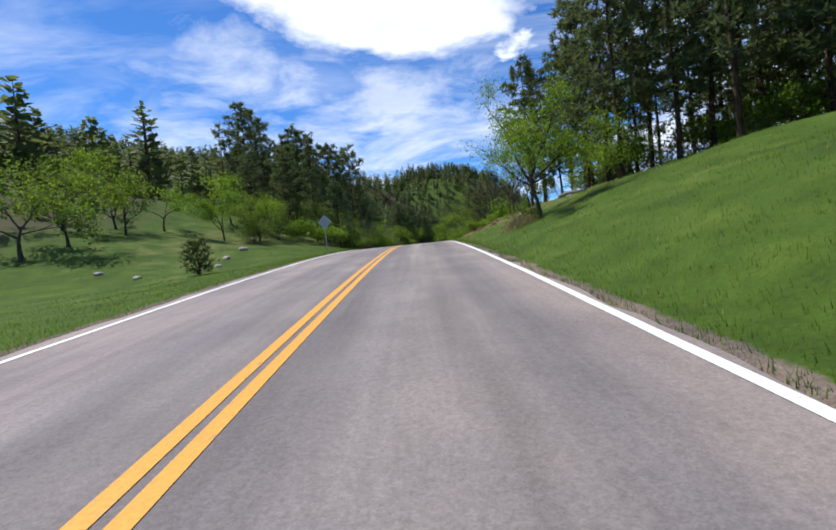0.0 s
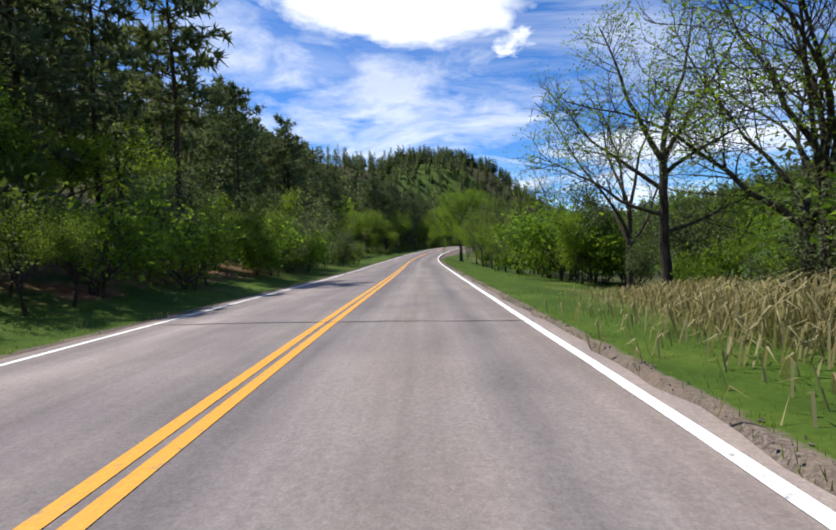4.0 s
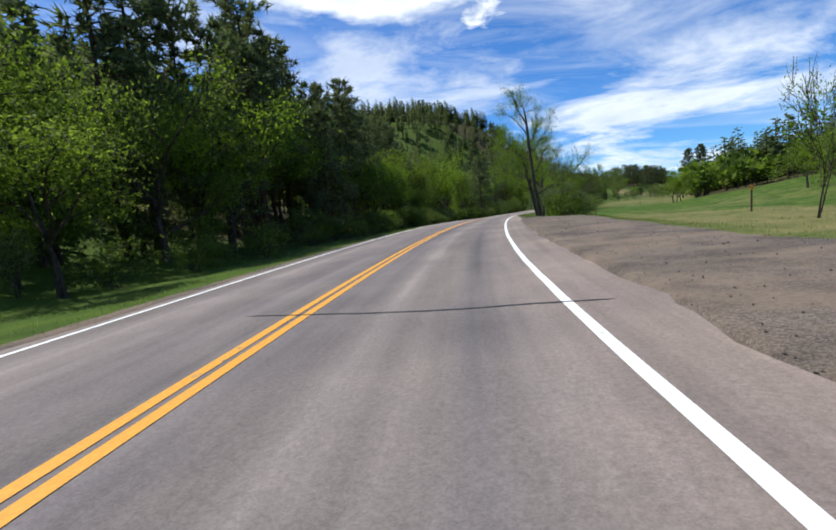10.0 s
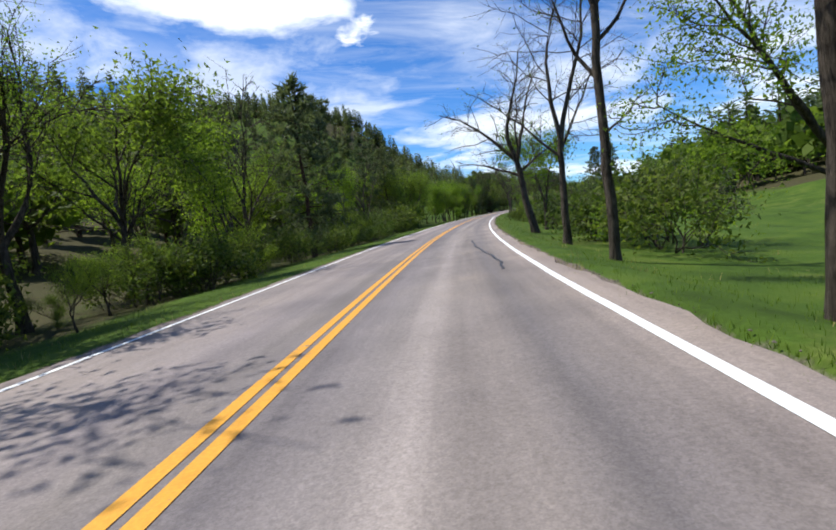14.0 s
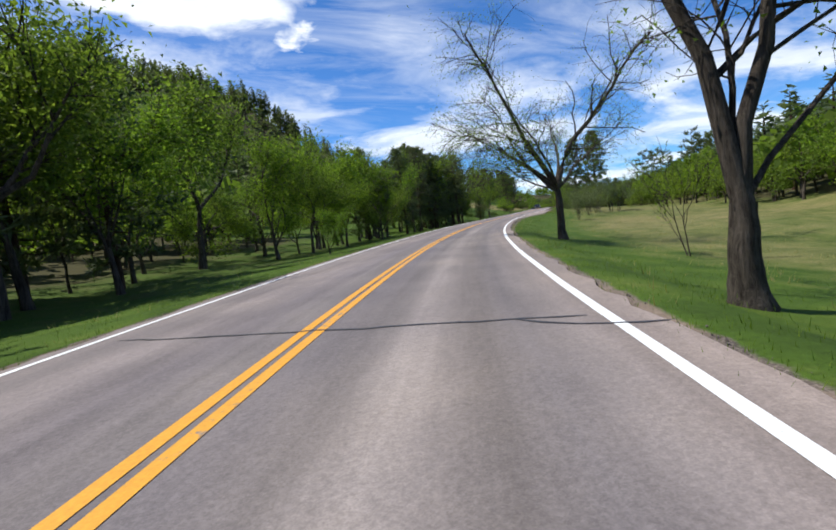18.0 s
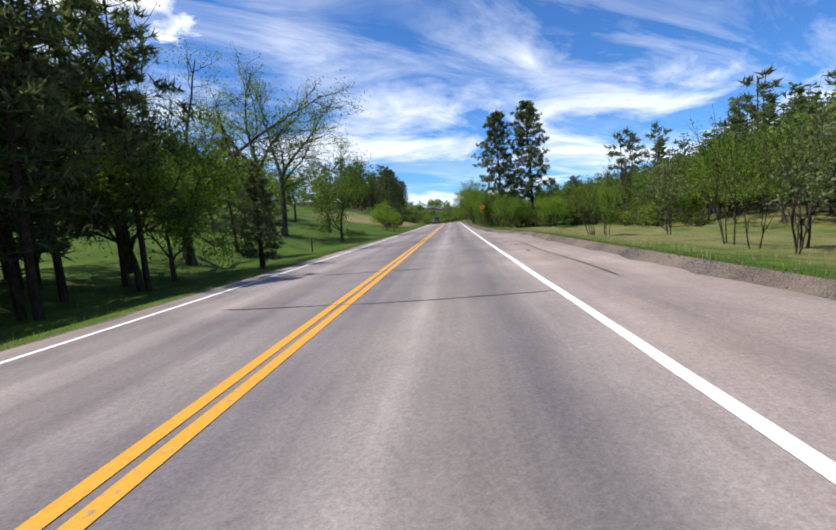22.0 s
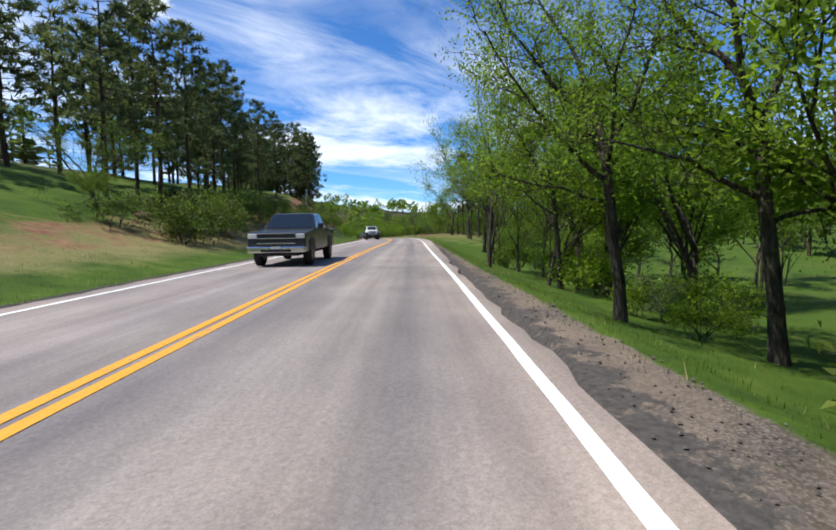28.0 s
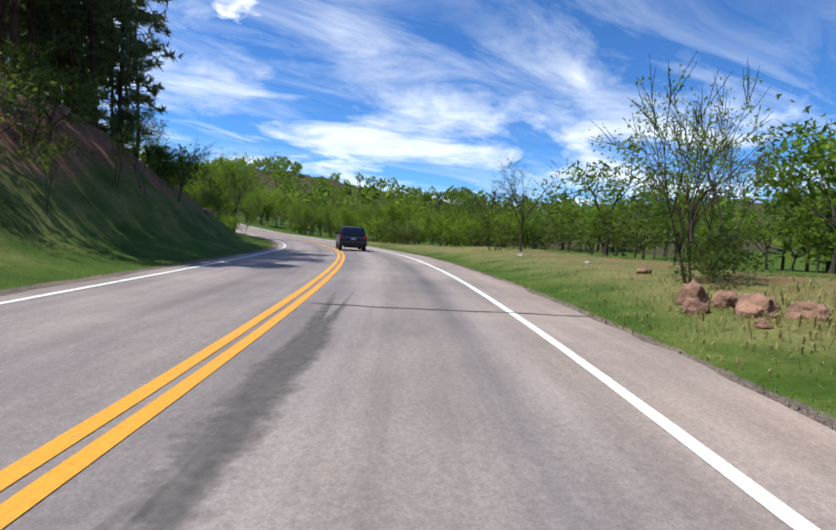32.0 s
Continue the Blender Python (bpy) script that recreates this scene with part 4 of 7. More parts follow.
def plant(kind, s, u, height, turn=0.0, pick=0, wide=1.0, sink=0.05, label="", tilt=0.0):
    """Sets one plant of a kind at s, u, with the given height in metres."""
    if kind + "_far" in STOCK and abs(u) > (26 if kind == "pine" else 18.5):
        kind += "_far"
    if height < 4 and any(a < s < b and c < u < d for a, b, c, d in CLEARINGS):
        return None
    name, wood, crown, text, category, own = STOCK[kind][pick % len(STOCK[kind])]
    x, y, z = ground_at(s, u)
    k = height / own
    if abs(u) < 14 and height > 2 and turn is not None:
        turn = clear_turn(wood, crown, s, u, k, wide, turn)
    m = Matrix.Translation((x, y, z - sink)) @ Euler((radians(tilt), 0, radians(heading(s) if turn is None else turn))).to_matrix().to_4x4() @ Matrix.Diagonal((k * wide, k * wide, k, 1))
    ob = thing(name, label or text, category)
    ob.matrix_world = m
    child("trunk", wood, ob)
    if crown:
        child("crown", crown, ob)
    PLANTED[kind] = PLANTED.get(kind, 0) + 1
    return ob


def thicket(rng, kinds, s0, s1, u0, u1, count, low, high, clear=None, wide=(0.85, 1.25)):
    """Many plants strewn over a stretch, with some distance kept between them."""
    taken = []
    for _ in range(count * 6):
        if len(taken) >= count:
            break
        s, u = rng.uniform(s0, s1), rng.uniform(u0, u1)
        if any((s - a) ** 2 + (u - b) ** 2 < 1.6 for a, b in taken):
            continue
        taken.append((s, u))
        plant(kinds[int(rng.integers(len(kinds)))], s, u, rng.uniform(low, high), rng.uniform(0, 360), int(rng.integers(9)), rng.uniform(*wide))

# ---- trees and bushes along the way ----
# kind, metres along, metres to the right, height
LONE_LEFT = [
    ("oak", 32.4, -22.7, 5.6), ("oak", 29.5, -23.6, 6.8), ("oak", 44, -27, 5.5), ("spring", 45, -23, 5.0), ("spring", 53, -19.8, 6.3), ("oak", 38, -26, 5.5),
    ("juniper", 23.3, -9.4, 2.0), ("shrub", 48.5, -13, 3.3), ("oak", 47, -14.6, 5.0), ("spring", 44.4, -17, 5.2), ("bright", 49.6, -11.2, 3.0), ("spring", 50.5, -15.5, 5.4), ("shrub", 46, -15, 3.0), ("shrub", 51.5, -12, 2.8), ("fir", 54.4, -8.0, 7.9),
    ("pine", 86, -11.5, 19), ("pine", 79, -14, 17), ("pine", 59, -19.4, 10), ("pine", 66, -20, 15), ("pine", 74, -19, 15), ("pine", 82, -18, 16),
    ("spring", 95.8, -10.8, 6.0), ("pine", 158, -26, 21), ("pine", 147, -20, 19), ("pine", 141, -24, 19), ("pine", 151, -30, 21), ("pine", 137, -17, 18), ("pine", 132.5, -22, 18), ("pine", 166, -33, 21), ("pine", 172, -24, 18), ("oak", 222.7, -14.7, 12.3), ("oak", 222, -17, 12), ("oak", 221.4, -11.4, 7.5), ("pine", 221, -21, 17), ("pine", 214, -19, 17), ("pine", 217, -20, 18), ("pine", 298, -13.5, 14), ("pine", 293, -12.6, 13.5), ("pine", 305, -18, 15), ("fir", 312, -15, 12.5), ("pine", 290, -15, 15), ("bare", 226, -15, 12.5), ("oak", 231, -12, 11), ("oak", 239, -12, 10.5), ("spring", 246, -11, 10), ("fir", 303.7, -14.4, 12.5), ("fir", 308.8, -16.6, 11.5), ("oak", 319.5, -16, 13), ("oak", 146, -16, 8.5), ("oak", 140, -14, 7.5), ("oak", 135, -18, 8.0), ("oak", 157.2, -13.4, 10.5), ("oak", 172, -16.6, 9.1), ("oak", 175, -13, 9.6),
    ("oak", 177, -17, 9.7), ("oak", 167, -10.6, 6.0), ("shrub", 156, -7.4, 2.0), ("fir", 192.6, -11.6, 11.8), ("fir", 252.2, -8.6, 12.5), ("pine", 264, -11, 14.5),
    ("spring", 323, -12.5, 9.5), ("spring", 334, -14, 11), ("bare", 346, -13, 11.5), ("fir", 341, -12, 10.5), ("spring", 317.6, -6.4, 2.9), ("spring", 327, -12.9, 4.6), ("oak", 325.5, -11, 7.5), ("spring", 330, -12.5, 8.5), ("oak", 339, -9.8, 7.1), ("bare", 343, -13, 10), ("bare", 300, -16, 9.5),
    ("shrub", 346, -7.6, 2.2), ("fir", 398, -13.4, 8.5), ("gnarl", 390.5, -12.6, 13.5), ("fir", 387.5, -7.2, 5.4), ("fir", 387.9, -7.5, 5.0), ("oak", 414, -9.6, 9.5), ("oak", 419, -26, 8.0), ("oak", 430, -24, 10), ("oak", 432, -20.5, 9.5), ("spring", 422, -31, 10),
    ("sapling", 437.8, -7.4, 4.6), ("bright", 439, -8.2, 4.0), ("sapling", 436.9, -8.4, 4.2), ("juniper", 454.9, -8.6, 4.6), ("juniper", 451.5, -9.4, 3.8), ("bright", 449, -10, 4.4), ("spring", 458, -10.5, 5.5),
    ("pine", 509, -16.4, 15.5), ("pine", 513, -15.2, 15), ("pine", 516, -18.5, 16), ("pine", 520, -16.4, 15), ("pine", 528, -17.4, 14), ("pine", 527, -27, 16), ("pine", 507, -26, 14), ("pine", 583, -20.5, 13), ("pine", 586, -22, 17), ("pine", 589, -18, 14), ("pine", 596, -16.5, 14), ("pine", 593, -20, 15), ("pine", 577, -14, 14), ("pine", 581, -13.2, 14), ("pine", 585, -13.8, 14), ("pine", 591, -13.4, 13.5), ("pine", 573, -15, 15), ("pine", 588, -15.6, 15), ("pine", 575, -12.4, 14), ("pine", 579.5, -11.8, 14), ("pine", 584, -12.2, 13), ("pine", 571, -12.6, 14)]
LONE_RIGHT = [
    ("bare", 50, 13, 7.5), ("bare", 64, 11, 10), ("bare", 67.5, 12, 10.5), ("bare", 71, 11.2, 11.5), ("gnarl", 73.0, 12.5, 10), ("bare", 80, 10.5, 10), ("bare", 88, 10.5, 8.5), ("cotton", 99, 9.6, 8.5), ("cotton", 108, 8.8, 7.5), ("cotton", 112, 8.4, 6.5),
    ("pine", 21, 16, 15), ("pine", 25.5, 12.6, 14), ("pine", 29.5, 13.4, 14), ("pine", 34, 13.8, 14), ("pine", 26, 18, 16), ("pine", 25, 15.5, 15), ("pine", 30, 16.5, 15), ("pine", 33, 17, 14), ("pine", 36, 15, 14), ("pine", 44.5, 12.3, 14), ("pine", 47, 14.2, 14), ("pine", 50.5, 14.8, 13), ("pine", 43.5, 17, 14), ("bare", 47.5, 11, 6.5), ("bare", 53, 11.5, 6.0), ("pine", 41, 15, 13), ("pine", 48, 16, 12),
    ("pine", 23, 22, 16), ("pine", 29, 23, 16), ("pine", 35, 22, 15), ("pine", 18, 19, 16), ("pine", 16, 24, 16), ("pine", 40, 22, 15), ("pine", 12, 21, 16), ("pine", 20, 28, 16), ("pine", 27, 30, 17), ("pine", 37, 29, 15),
    ("spring", 121, 8.6, 7.0), ("sapling", 137, 8.0, 4.2), ("sapling", 139.5, 8.8, 4.6), ("sapling", 143.6, 8.6, 4.2), ("sapling", 147.2, 8.5, 6.2), ("sapling", 147.8, 8.8, 6.6), ("sapling", 153.4, 9.8, 5.6), ("gnarl", 147.2, 12.8, 8), ("sapling", 154.3, 9.4, 5.0), ("sapling", 152, 11.4, 4.4),
    ("sapling", 156, 11.8, 4.2), ("sapling", 168, 12.6, 4.8), ("sapling", 171, 13.4, 5.2), ("sapling", 166, 14, 4.0),
    ("bright", 200.4, 8.3, 2.6), ("shrub", 198.4, 8.8, 3.2), ("shrub", 201.6, 9.0, 3.4), ("shrub", 203.4, 9.4, 3.0), ("bright", 202.4, 8.0, 1.8),
    ("shrub", 243, 8.6, 3.6), ("shrub", 236.4, 8.6, 3.6), ("shrub", 238.6, 9.2, 3.8), ("bright", 240.6, 9.6, 3.4), ("spring", 257, 7.6, 9),
    
    ("sapling", 397.8, 11.2, 4.2), ("sapling", 396.4, 10.9, 3.6), ("willow", 383.0, 14.2, 5.4), ("sapling", 386.2, 13.4, 5.4), ("willow", 361, 10.8, 4.0), ("willow", 344, 10, 3.2), ("willow", 350, 11.6, 4.0), ("willow", 356, 12.6, 3.6), ("sapling", 370, 14, 3.4), ("sapling", 381.2, 12.6, 5.6), ("sapling", 383.4, 12.8, 5.4), ("sapling", 433.4, 8.3, 2.6), ("sapling", 428.7, 8.3, 5.4), ("sapling", 432.2, 7.7, 3.4), ("sapling", 401.9, 12.6, 4.8), ("sapling", 401.2, 13.2, 4.2),
    ("bare", 434, 26, 10), ("tallpine", 471, 19.6, 27.5), ("tallpine", 471.5, 12.9, 26), ("fir", 478, 17, 13), ("fir", 466, 23, 10), ("oak", 483, 12.8, 9.5), ("oak", 485, 12.2, 9.5), ("bare", 543, 10.6, 16),
    ("tall", 549, 11.5, 12.5), ("oak", 557.7, 12.2, 9.5), ("tall", 504.3, 6.8, 13), ("tall", 508.4, 7.5, 11), ("tall", 514, 8.3, 12), ("tall", 516, 9.0, 12.5), ("tall", 541, 10.6, 12), ("bare", 545, 12.5, 11), ("sapling", 564.8, 8.5, 5.0), ("bare", 573.5, 15, 6.5), ("sapling", 576, 16, 5.6), ("bare", 581, 10.5, 6.0), ("bare", 590, 12, 5.5)]
LONE_MORE = [
    ("fir", 359.6, -11.6, 12.5), ("pine", 362, -13.4, 13.5), ("fir", 364.5, -11.2, 12), ("pine", 367, -12.8, 13.5), ("fir", 370, -11.6, 12), ("pine", 372.5, -13.4, 13),
    ("fir", 349.1, -10.2, 11), ("bare", 352.5, -10.2, 11.5), ("bare", 366, -12, 13.5), ("fir", 374, -13.5, 13), ("pine", 380.7, -11.4, 13.5), ("pine", 378.6, -12.2, 13), ("pine", 384.4, -12, 12.5), ("pine", 377.6, -9.6, 13), ("pine", 382.8, -9.9, 12), ("pine", 376.4, -13.4, 13.5), ("pine", 382.5, -14.2, 13.5), ("oak", 387.2, -13.8, 10.5),
    ("sapling", 385.2, 13, 4.9), ("willow", 379.5, 13.2, 4.4), ("sapling", 566.2, 10.0, 4.8), ("bare", 274, 8.6, 6.0), ("shrub", 275.5, 9.0, 3.4), ("bright", 276.8, 9.6, 3.8), ("shrub", 273.4, 10.2, 3.2), ("tall", 527.7, 11.6, 10.5), ("bare", 117.5, 9.4, 6.5), ("willow", 119, 9.2, 3.2), ("bright", 116.5, 9.8, 2.8),
    ("oak", 555.3, 10.6, 11), ("pine", 553.2, 12, 13.5), ("pine", 579, -17, 15), ("pine", 581.5, -18.5, 16), ("pine", 229, -18.5, 17), ("pine", 226.5, -17.6, 16.5), ("pine", 231.5, -20.5, 18),
    ("shrub", 419.5, -9.8, 1.4), ("shrub", 420.6, -9.4, 1.3), ("oak", 307, -14.4, 12), ("oak", 304.8, -13, 11), ("sapling", 308.7, 9.5, 4.2), ("willow", 281.4, 7.2, 3.0), ("shrub", 279.8, 7.0, 2.2), ("bright", 282.2, 8.2, 2.6), ("sapling", 280.2, 7.4, 4.6), ("shrub", 281.2, 6.6, 2.0), ("shrub", 22.2, 6.4, 1.0), ("shrub", 21.2, 6.7, 0.9), ("bright", 38.2, 5.9, 1.3), ("shrub", 38.6, 6.2, 0.9), ("pine", 56, -14, 11), ("shrub", 505, -9.4, 2.6), ("shrub", 512, -10.4, 2.2), ("oak", 516, -11.6, 3.0), ("juniper", 508.5, -12, 2.4), ("shrub", 564.4, 8.7, 1.5), ("shrub", 565.2, 9.1, 1.3), ("shrub", 501.6, -8.2, 2.4), ("shrub", 503.4, -9.0, 3.0), ("shrub", 506.0, -8.6, 2.8), ("oak", 509.0, -9.4, 3.6), ("gnarl", 505, -14.6, 5.5), ("gnarl", 612, -9.6, 9.4), ("gnarl", 606, -8.2, 9.0)]
for n, (kind, s, u, h) in enumerate(LONE_LEFT + LONE_RIGHT + LONE_MORE):
    plant(kind, s, u, h, n * 77.0, n, 1.25 if kind in ("spring", "oak") and h < 7 else (1.2 if kind == "gnarl" else (0.78 if kind == "sapling" and h > 5 else 1.0)))

# trees with a shape of their own: along, across, fork, girth, lean, limbs, leaves to a twig, leaf, droop, dense, name, label
OWN_SHAPE = [
    (20.8, 7.0, 1.6, 0.10, -0.16, [(0.9, 180, 56, 3.0, 0.5), (1, 170, 26, 3.9, 0.6), (1, 0, 30, 3.8, 0.6), (0.95, 10, 60, 3.2, 0.5), (1, -90, 45, 3.0, 0.5), (1, 90, 42, 3.2, 0.5), (1, 60, 10, 4.2, 0.6)], 24, 0.095, 0.0, 1.2, "leafy_tree", "small spreading tree in bright spring green on the bank"),
    (75.5, 9.8, 4.6, 0.17, 0.0, [(0.62, 185, 72, 4.6, 0.42), (0.8, 165, 60, 5.0, 0.46), (1, 190, 38, 5.2, 0.6), (1, 70, 25, 5.5, 0.6), (0.9, 0, 60, 4.2, 0.5), (1, -60, 40, 4.4, 0.5), (0.5, -20, 70, 3.4, 0.4)], 9, 0.085, 0.0, 1.0, "gnarled_tree", "wide-limbed dark tree with sparse yellow-green leaves"),
    (116.4, 10.7, 3.4, 0.13, -0.42, [(1, 180, 38, 4.6, 0.7), (1, 150, 18, 4.8, 0.6), (0.9, 200, 58, 4.0, 0.5), (0.95, 0, 10, 4.4, 0.55), (0.8, -50, 30, 3.6, 0.45), (0.75, 20, 30, 4.2, 0.5)], 0.4, 0.08, 0.0, 1.1, "bare_tree", "leaning tree still bare, with a fan of fine twigs"),
    (129.2, 7.0, 3.3, 0.25, -0.02, [(1, 180, 54, 5.4, 0.46), (1, 165, 34, 6.8, 0.5), (1, 140, 15, 7.0, 0.55), (1, 25, 8, 7.0, 0.52), (0.96, 0, 30, 6.6, 0.46), (1, -90, 26, 5.6, 0.46), (1, 95, 32, 5.8, 0.46), (0.98, 200, 68, 4.0, 0.34)], 40, 0.085, 0.0, 1.0, "leafy_tree", "stout dark-trunked tree in fresh green leaf"),
    (197.7, 6.2, 8.2, 0.155, -0.05, [(0.27, 0, 62, 5.6, 0.5), (0.42, 180, 62, 4.0, 0.36), (0.5, 30, 58, 4.2, 0.36), (0.62, 160, 52, 3.8, 0.36), (0.72, -30, 55, 3.6, 0.34), (0.82, 0, 42, 3.6, 0.38), (0.9, 200, 38, 3.4, 0.38), (1, 90, 12, 3.8, 0.6), (1, -60, 28, 3.4, 0.5)], 10, 0.08, 0.01, 1.6, "cottonwood_tree", "tall straight cottonwood, its crown nearly leafless"),
    (204.3, 5.9, 5.4, 0.14, -0.17, [(0.55, 180, 52, 3.6, 0.45), (0.75, 160, 45, 3.8, 0.45), (1, 190, 26, 4.4, 0.65), (1, 10, 18, 4.2, 0.6), (0.65, 40, 50, 3.0, 0.4), (0.85, -60, 40, 3.2, 0.4)], 36, 0.09, 0.02, 1.1, "leafy_tree", "leaning slender tree in young green leaf"),
    (215.6, 5.7, 6.5, 0.13, -0.17, [(0.6, 180, 50, 3.4, 0.4), (0.78, 10, 40, 3.0, 0.4), (1, 185, 22, 4.6, 0.7), (1, 30, 15, 4.4, 0.6), (0.9, -70, 40, 3.0, 0.4)], 7, 0.08, 0.01, 1.0, "cottonwood_tree", "slender leaning cottonwood with sparse leaves"),
    (214.9, 6.3, 3.4, 0.145, 0.02, [(1, 180, 26, 6.2, 0.72), (1, 5, 5, 6.5, 0.78), (0.95, 80, 24, 5.2, 0.5)], 2.4, 0.075, 0.0, 1.0, "cottonwood_tree", "dark cottonwood forked at mid height, nearly leafless"),
    (219.5, 5.9, 3.6, 0.11, -0.04, [(0.5, 180, 55, 3.0, 0.45), (0.7, 0, 50, 2.8, 0.45), (0.8, 90, 45, 3.0, 0.45), (1, 180, 20, 4.2, 0.65), (1, 20, 16, 4.4, 0.65), (0.9, -90, 35, 3.4, 0.5)], 24, 0.08, 0.04, 1.2, "leafy_tree", "slender tree hung with yellow-green young leaves"),
    (226.0, 5.9, 7.4, 0.165, 0.0, [(0.55, 180, 48, 4.4, 0.42), (0.7, 120, 50, 4.0, 0.4), (1, 185, 20, 5.0, 0.65), (1, 20, 18, 5.0, 0.6), (0.85, 0, 45, 3.6, 0.4)], 8, 0.085, 0.01, 1.0, "cottonwood_tree", "tall dark-trunked cottonwood close beside the verge"),
    (230.5, 9.2, 2.6, 0.13, -0.05, [(1, 185, 48, 4.2, 0.6), (1, 150, 30, 4.8, 0.6), (1, 20, 25, 4.6, 0.55), (0.8, 190, 66, 3.6, 0.45), (0.9, -70, 40, 3.8, 0.5)], 22, 0.085, 0.0, 1.1, "leafy_tree", "spreading tree in bright yellow-green leaf"),
    (233.4, 5.9, 6.6, 0.145, 0.03, [(0.72, 180, 40, 4.0, 0.42), (1, 185, 12, 5.4, 0.7), (1, 15, 22, 5.2, 0.65), (0.86, 0, 42, 3.6, 0.42), (0.5, 40, 60, 2.6, 0.3)], 1.2, 0.075, 0.0, 1.0, "cottonwood_tree", "tall dark cottonwood, nearly leafless"),
    (240.5, 6.1, 4.2, 0.16, 0.02, [(1, 180, 18, 7.0, 0.65), (1, 0, 12, 7.4, 0.7), (0.9, 10, 48, 4.4, 0.45), (0.85, 190, 45, 4.0, 0.42)], 1.2, 0.075, 0.0, 1.0, "cottonwood_tree", "tall dark cottonwood, nearly leafless"),
    (251.0, 6.2, 4.6, 0.24, -0.16, [(1, 180, 38, 5.6, 0.6), (1, 170, 12, 6.6, 0.65), (1, 5, 24, 6.0, 0.6), (0.8, 185, 62, 4.2, 0.4), (0.85, 10, 50, 4.2, 0.42), (0.95, -80, 30, 4.6, 0.45)], 1.2, 0.075, 0.0, 1.1, "cottonwood_tree", "leaning old cottonwood with a leafless crown"),
    (285.6, 5.7, 4.4, 0.085, 0.13, [(0.62, 180, 58, 1.9, 0.5), (0.78, 0, 62, 2.1, 0.5), (0.98, 180, 45, 2.4, 0.6), (1, 10, 14, 3.0, 0.7), (0.9, 60, 50, 1.8, 0.45)], 0.3, 0.07, 0.0, 0.8, "bare_tree", "thin dead-looking tree with few crooked boughs"),
    (298.4, 5.9, 1.5, 0.23, -0.03, [(0.98, 180, 13, 9.5, 0.66), (1, 0, 6, 9.5, 0.54), (0.97, 20, 24, 6.5, 0.22), (1, 150, 18, 7.0, 0.24)], 2.4, 0.09, 0.03, 0.9, "cottonwood_tree", "old cottonwood with two thick furrowed trunks, nearly leafless"),
    (316.0, 6.25, 2.6, 0.21, -0.02, [(1, 180, 30, 8.4, 0.74), (1, 0, 14, 8.0, 0.80), (0.95, 190, 52, 5.6, 0.4), (0.98, 15, 50, 5.6, 0.42), (1, 90, 28, 6.4, 0.45), (0.96, -100, 44, 5.6, 0.4), (0.9, 215, 62, 5.8, 0.3), (1, -140, 48, 6.0, 0.3), (0.97, 170, 72, 5.0, 0.24), (1, 200, 40, 6.4, 0.34)], 6.0, 0.075, 0.10, 1.3, "cottonwood_tree", "old cottonwood with furrowed bark and hanging twigs"),
    (413.3, -16.6, 6.6, 0.33, -0.15, [(1, 180, 28, 9.0, 0.6), (1, 170, 8, 10.0, 0.62), (0.9, 190, 55, 7.0, 0.42), (1, 0, 28, 8.5, 0.5), (0.85, -90, 45, 6.2, 0.4)], 5, 0.12, 0.0, 1.3, "gnarled_tree", "tall dark tree of two stems with sparse leaves"),
    (414.2, -15.7, 6.0, 0.31, 0.02, [(1, 10, 22, 10.0, 0.6), (1, 175, 10, 10.5, 0.62), (0.9, 0, 52, 7.2, 0.42), (1, 90, 26, 8.5, 0.5), (0.8, -40, 60, 5.6, 0.36)], 5, 0.12, 0.0, 1.3, "gnarled_tree", "tall dark tree of two stems with sparse leaves"),
    (424.0, -13.5, 3.4, 0.24, 0.02, [(1, 182, 24, 8.6, 0.62), (1, 0, 24, 8.2, 0.6), (0.95, 190, 55, 4.6, 0.4), (0.98, 5, 50, 4.6, 0.42), (1, 90, 30, 6.0, 0.45), (0.9, -90, 45, 4.6, 0.4), (0.8, 0, 62, 3.6, 0.32)], 8, 0.105, 0.0, 1.2, "gnarled_tree", "lone old tree in the meadow, half in leaf"),
    (490.4, 7.8, 4.2, 0.15, -0.13, [(0.82, 182, 58, 4.6, 0.5), (1, 180, 34, 4.8, 0.6), (1, 150, 12, 5.2, 0.6), (1, 10, 26, 4.6, 0.55), (0.9, -90, 40, 4.0, 0.45), (0.92, 90, 40, 4.2, 0.45), (0.7, 190, 74, 3.4, 0.34)], 15, 0.095, 0.0, 1.1, "leafy_tree", "leaning woodland tree in bright yellow-green leaf"),
    (488.6, 10.4, 5.0, 0.17, -0.16, [(0.7, 180, 55, 4.4, 0.45), (1, 180, 30, 5.2, 0.6), (1, 170, 8, 5.2, 0.6), (1, 0, 30, 4.6, 0.5), (0.85, 95, 45, 4.0, 0.42), (0.6, 0, 60, 3.4, 0.36)], 10, 0.095, 0.0, 1.0, "leafy_tree", "leaning woodland tree in bright yellow-green leaf"),
    (501.4, 9.8, 4.8, 0.14, -0.1, [(0.75, 180, 60, 4.8, 0.45), (1, 180, 40, 5.4, 0.6), (1, 165, 14, 5.4, 0.6), (1, 20, 22, 4.6, 0.5), (0.9, -90, 45, 4.0, 0.42)], 18, 0.095, 0.0, 1.1, "leafy_tree", "leaning woodland tree in bright yellow-green leaf"),
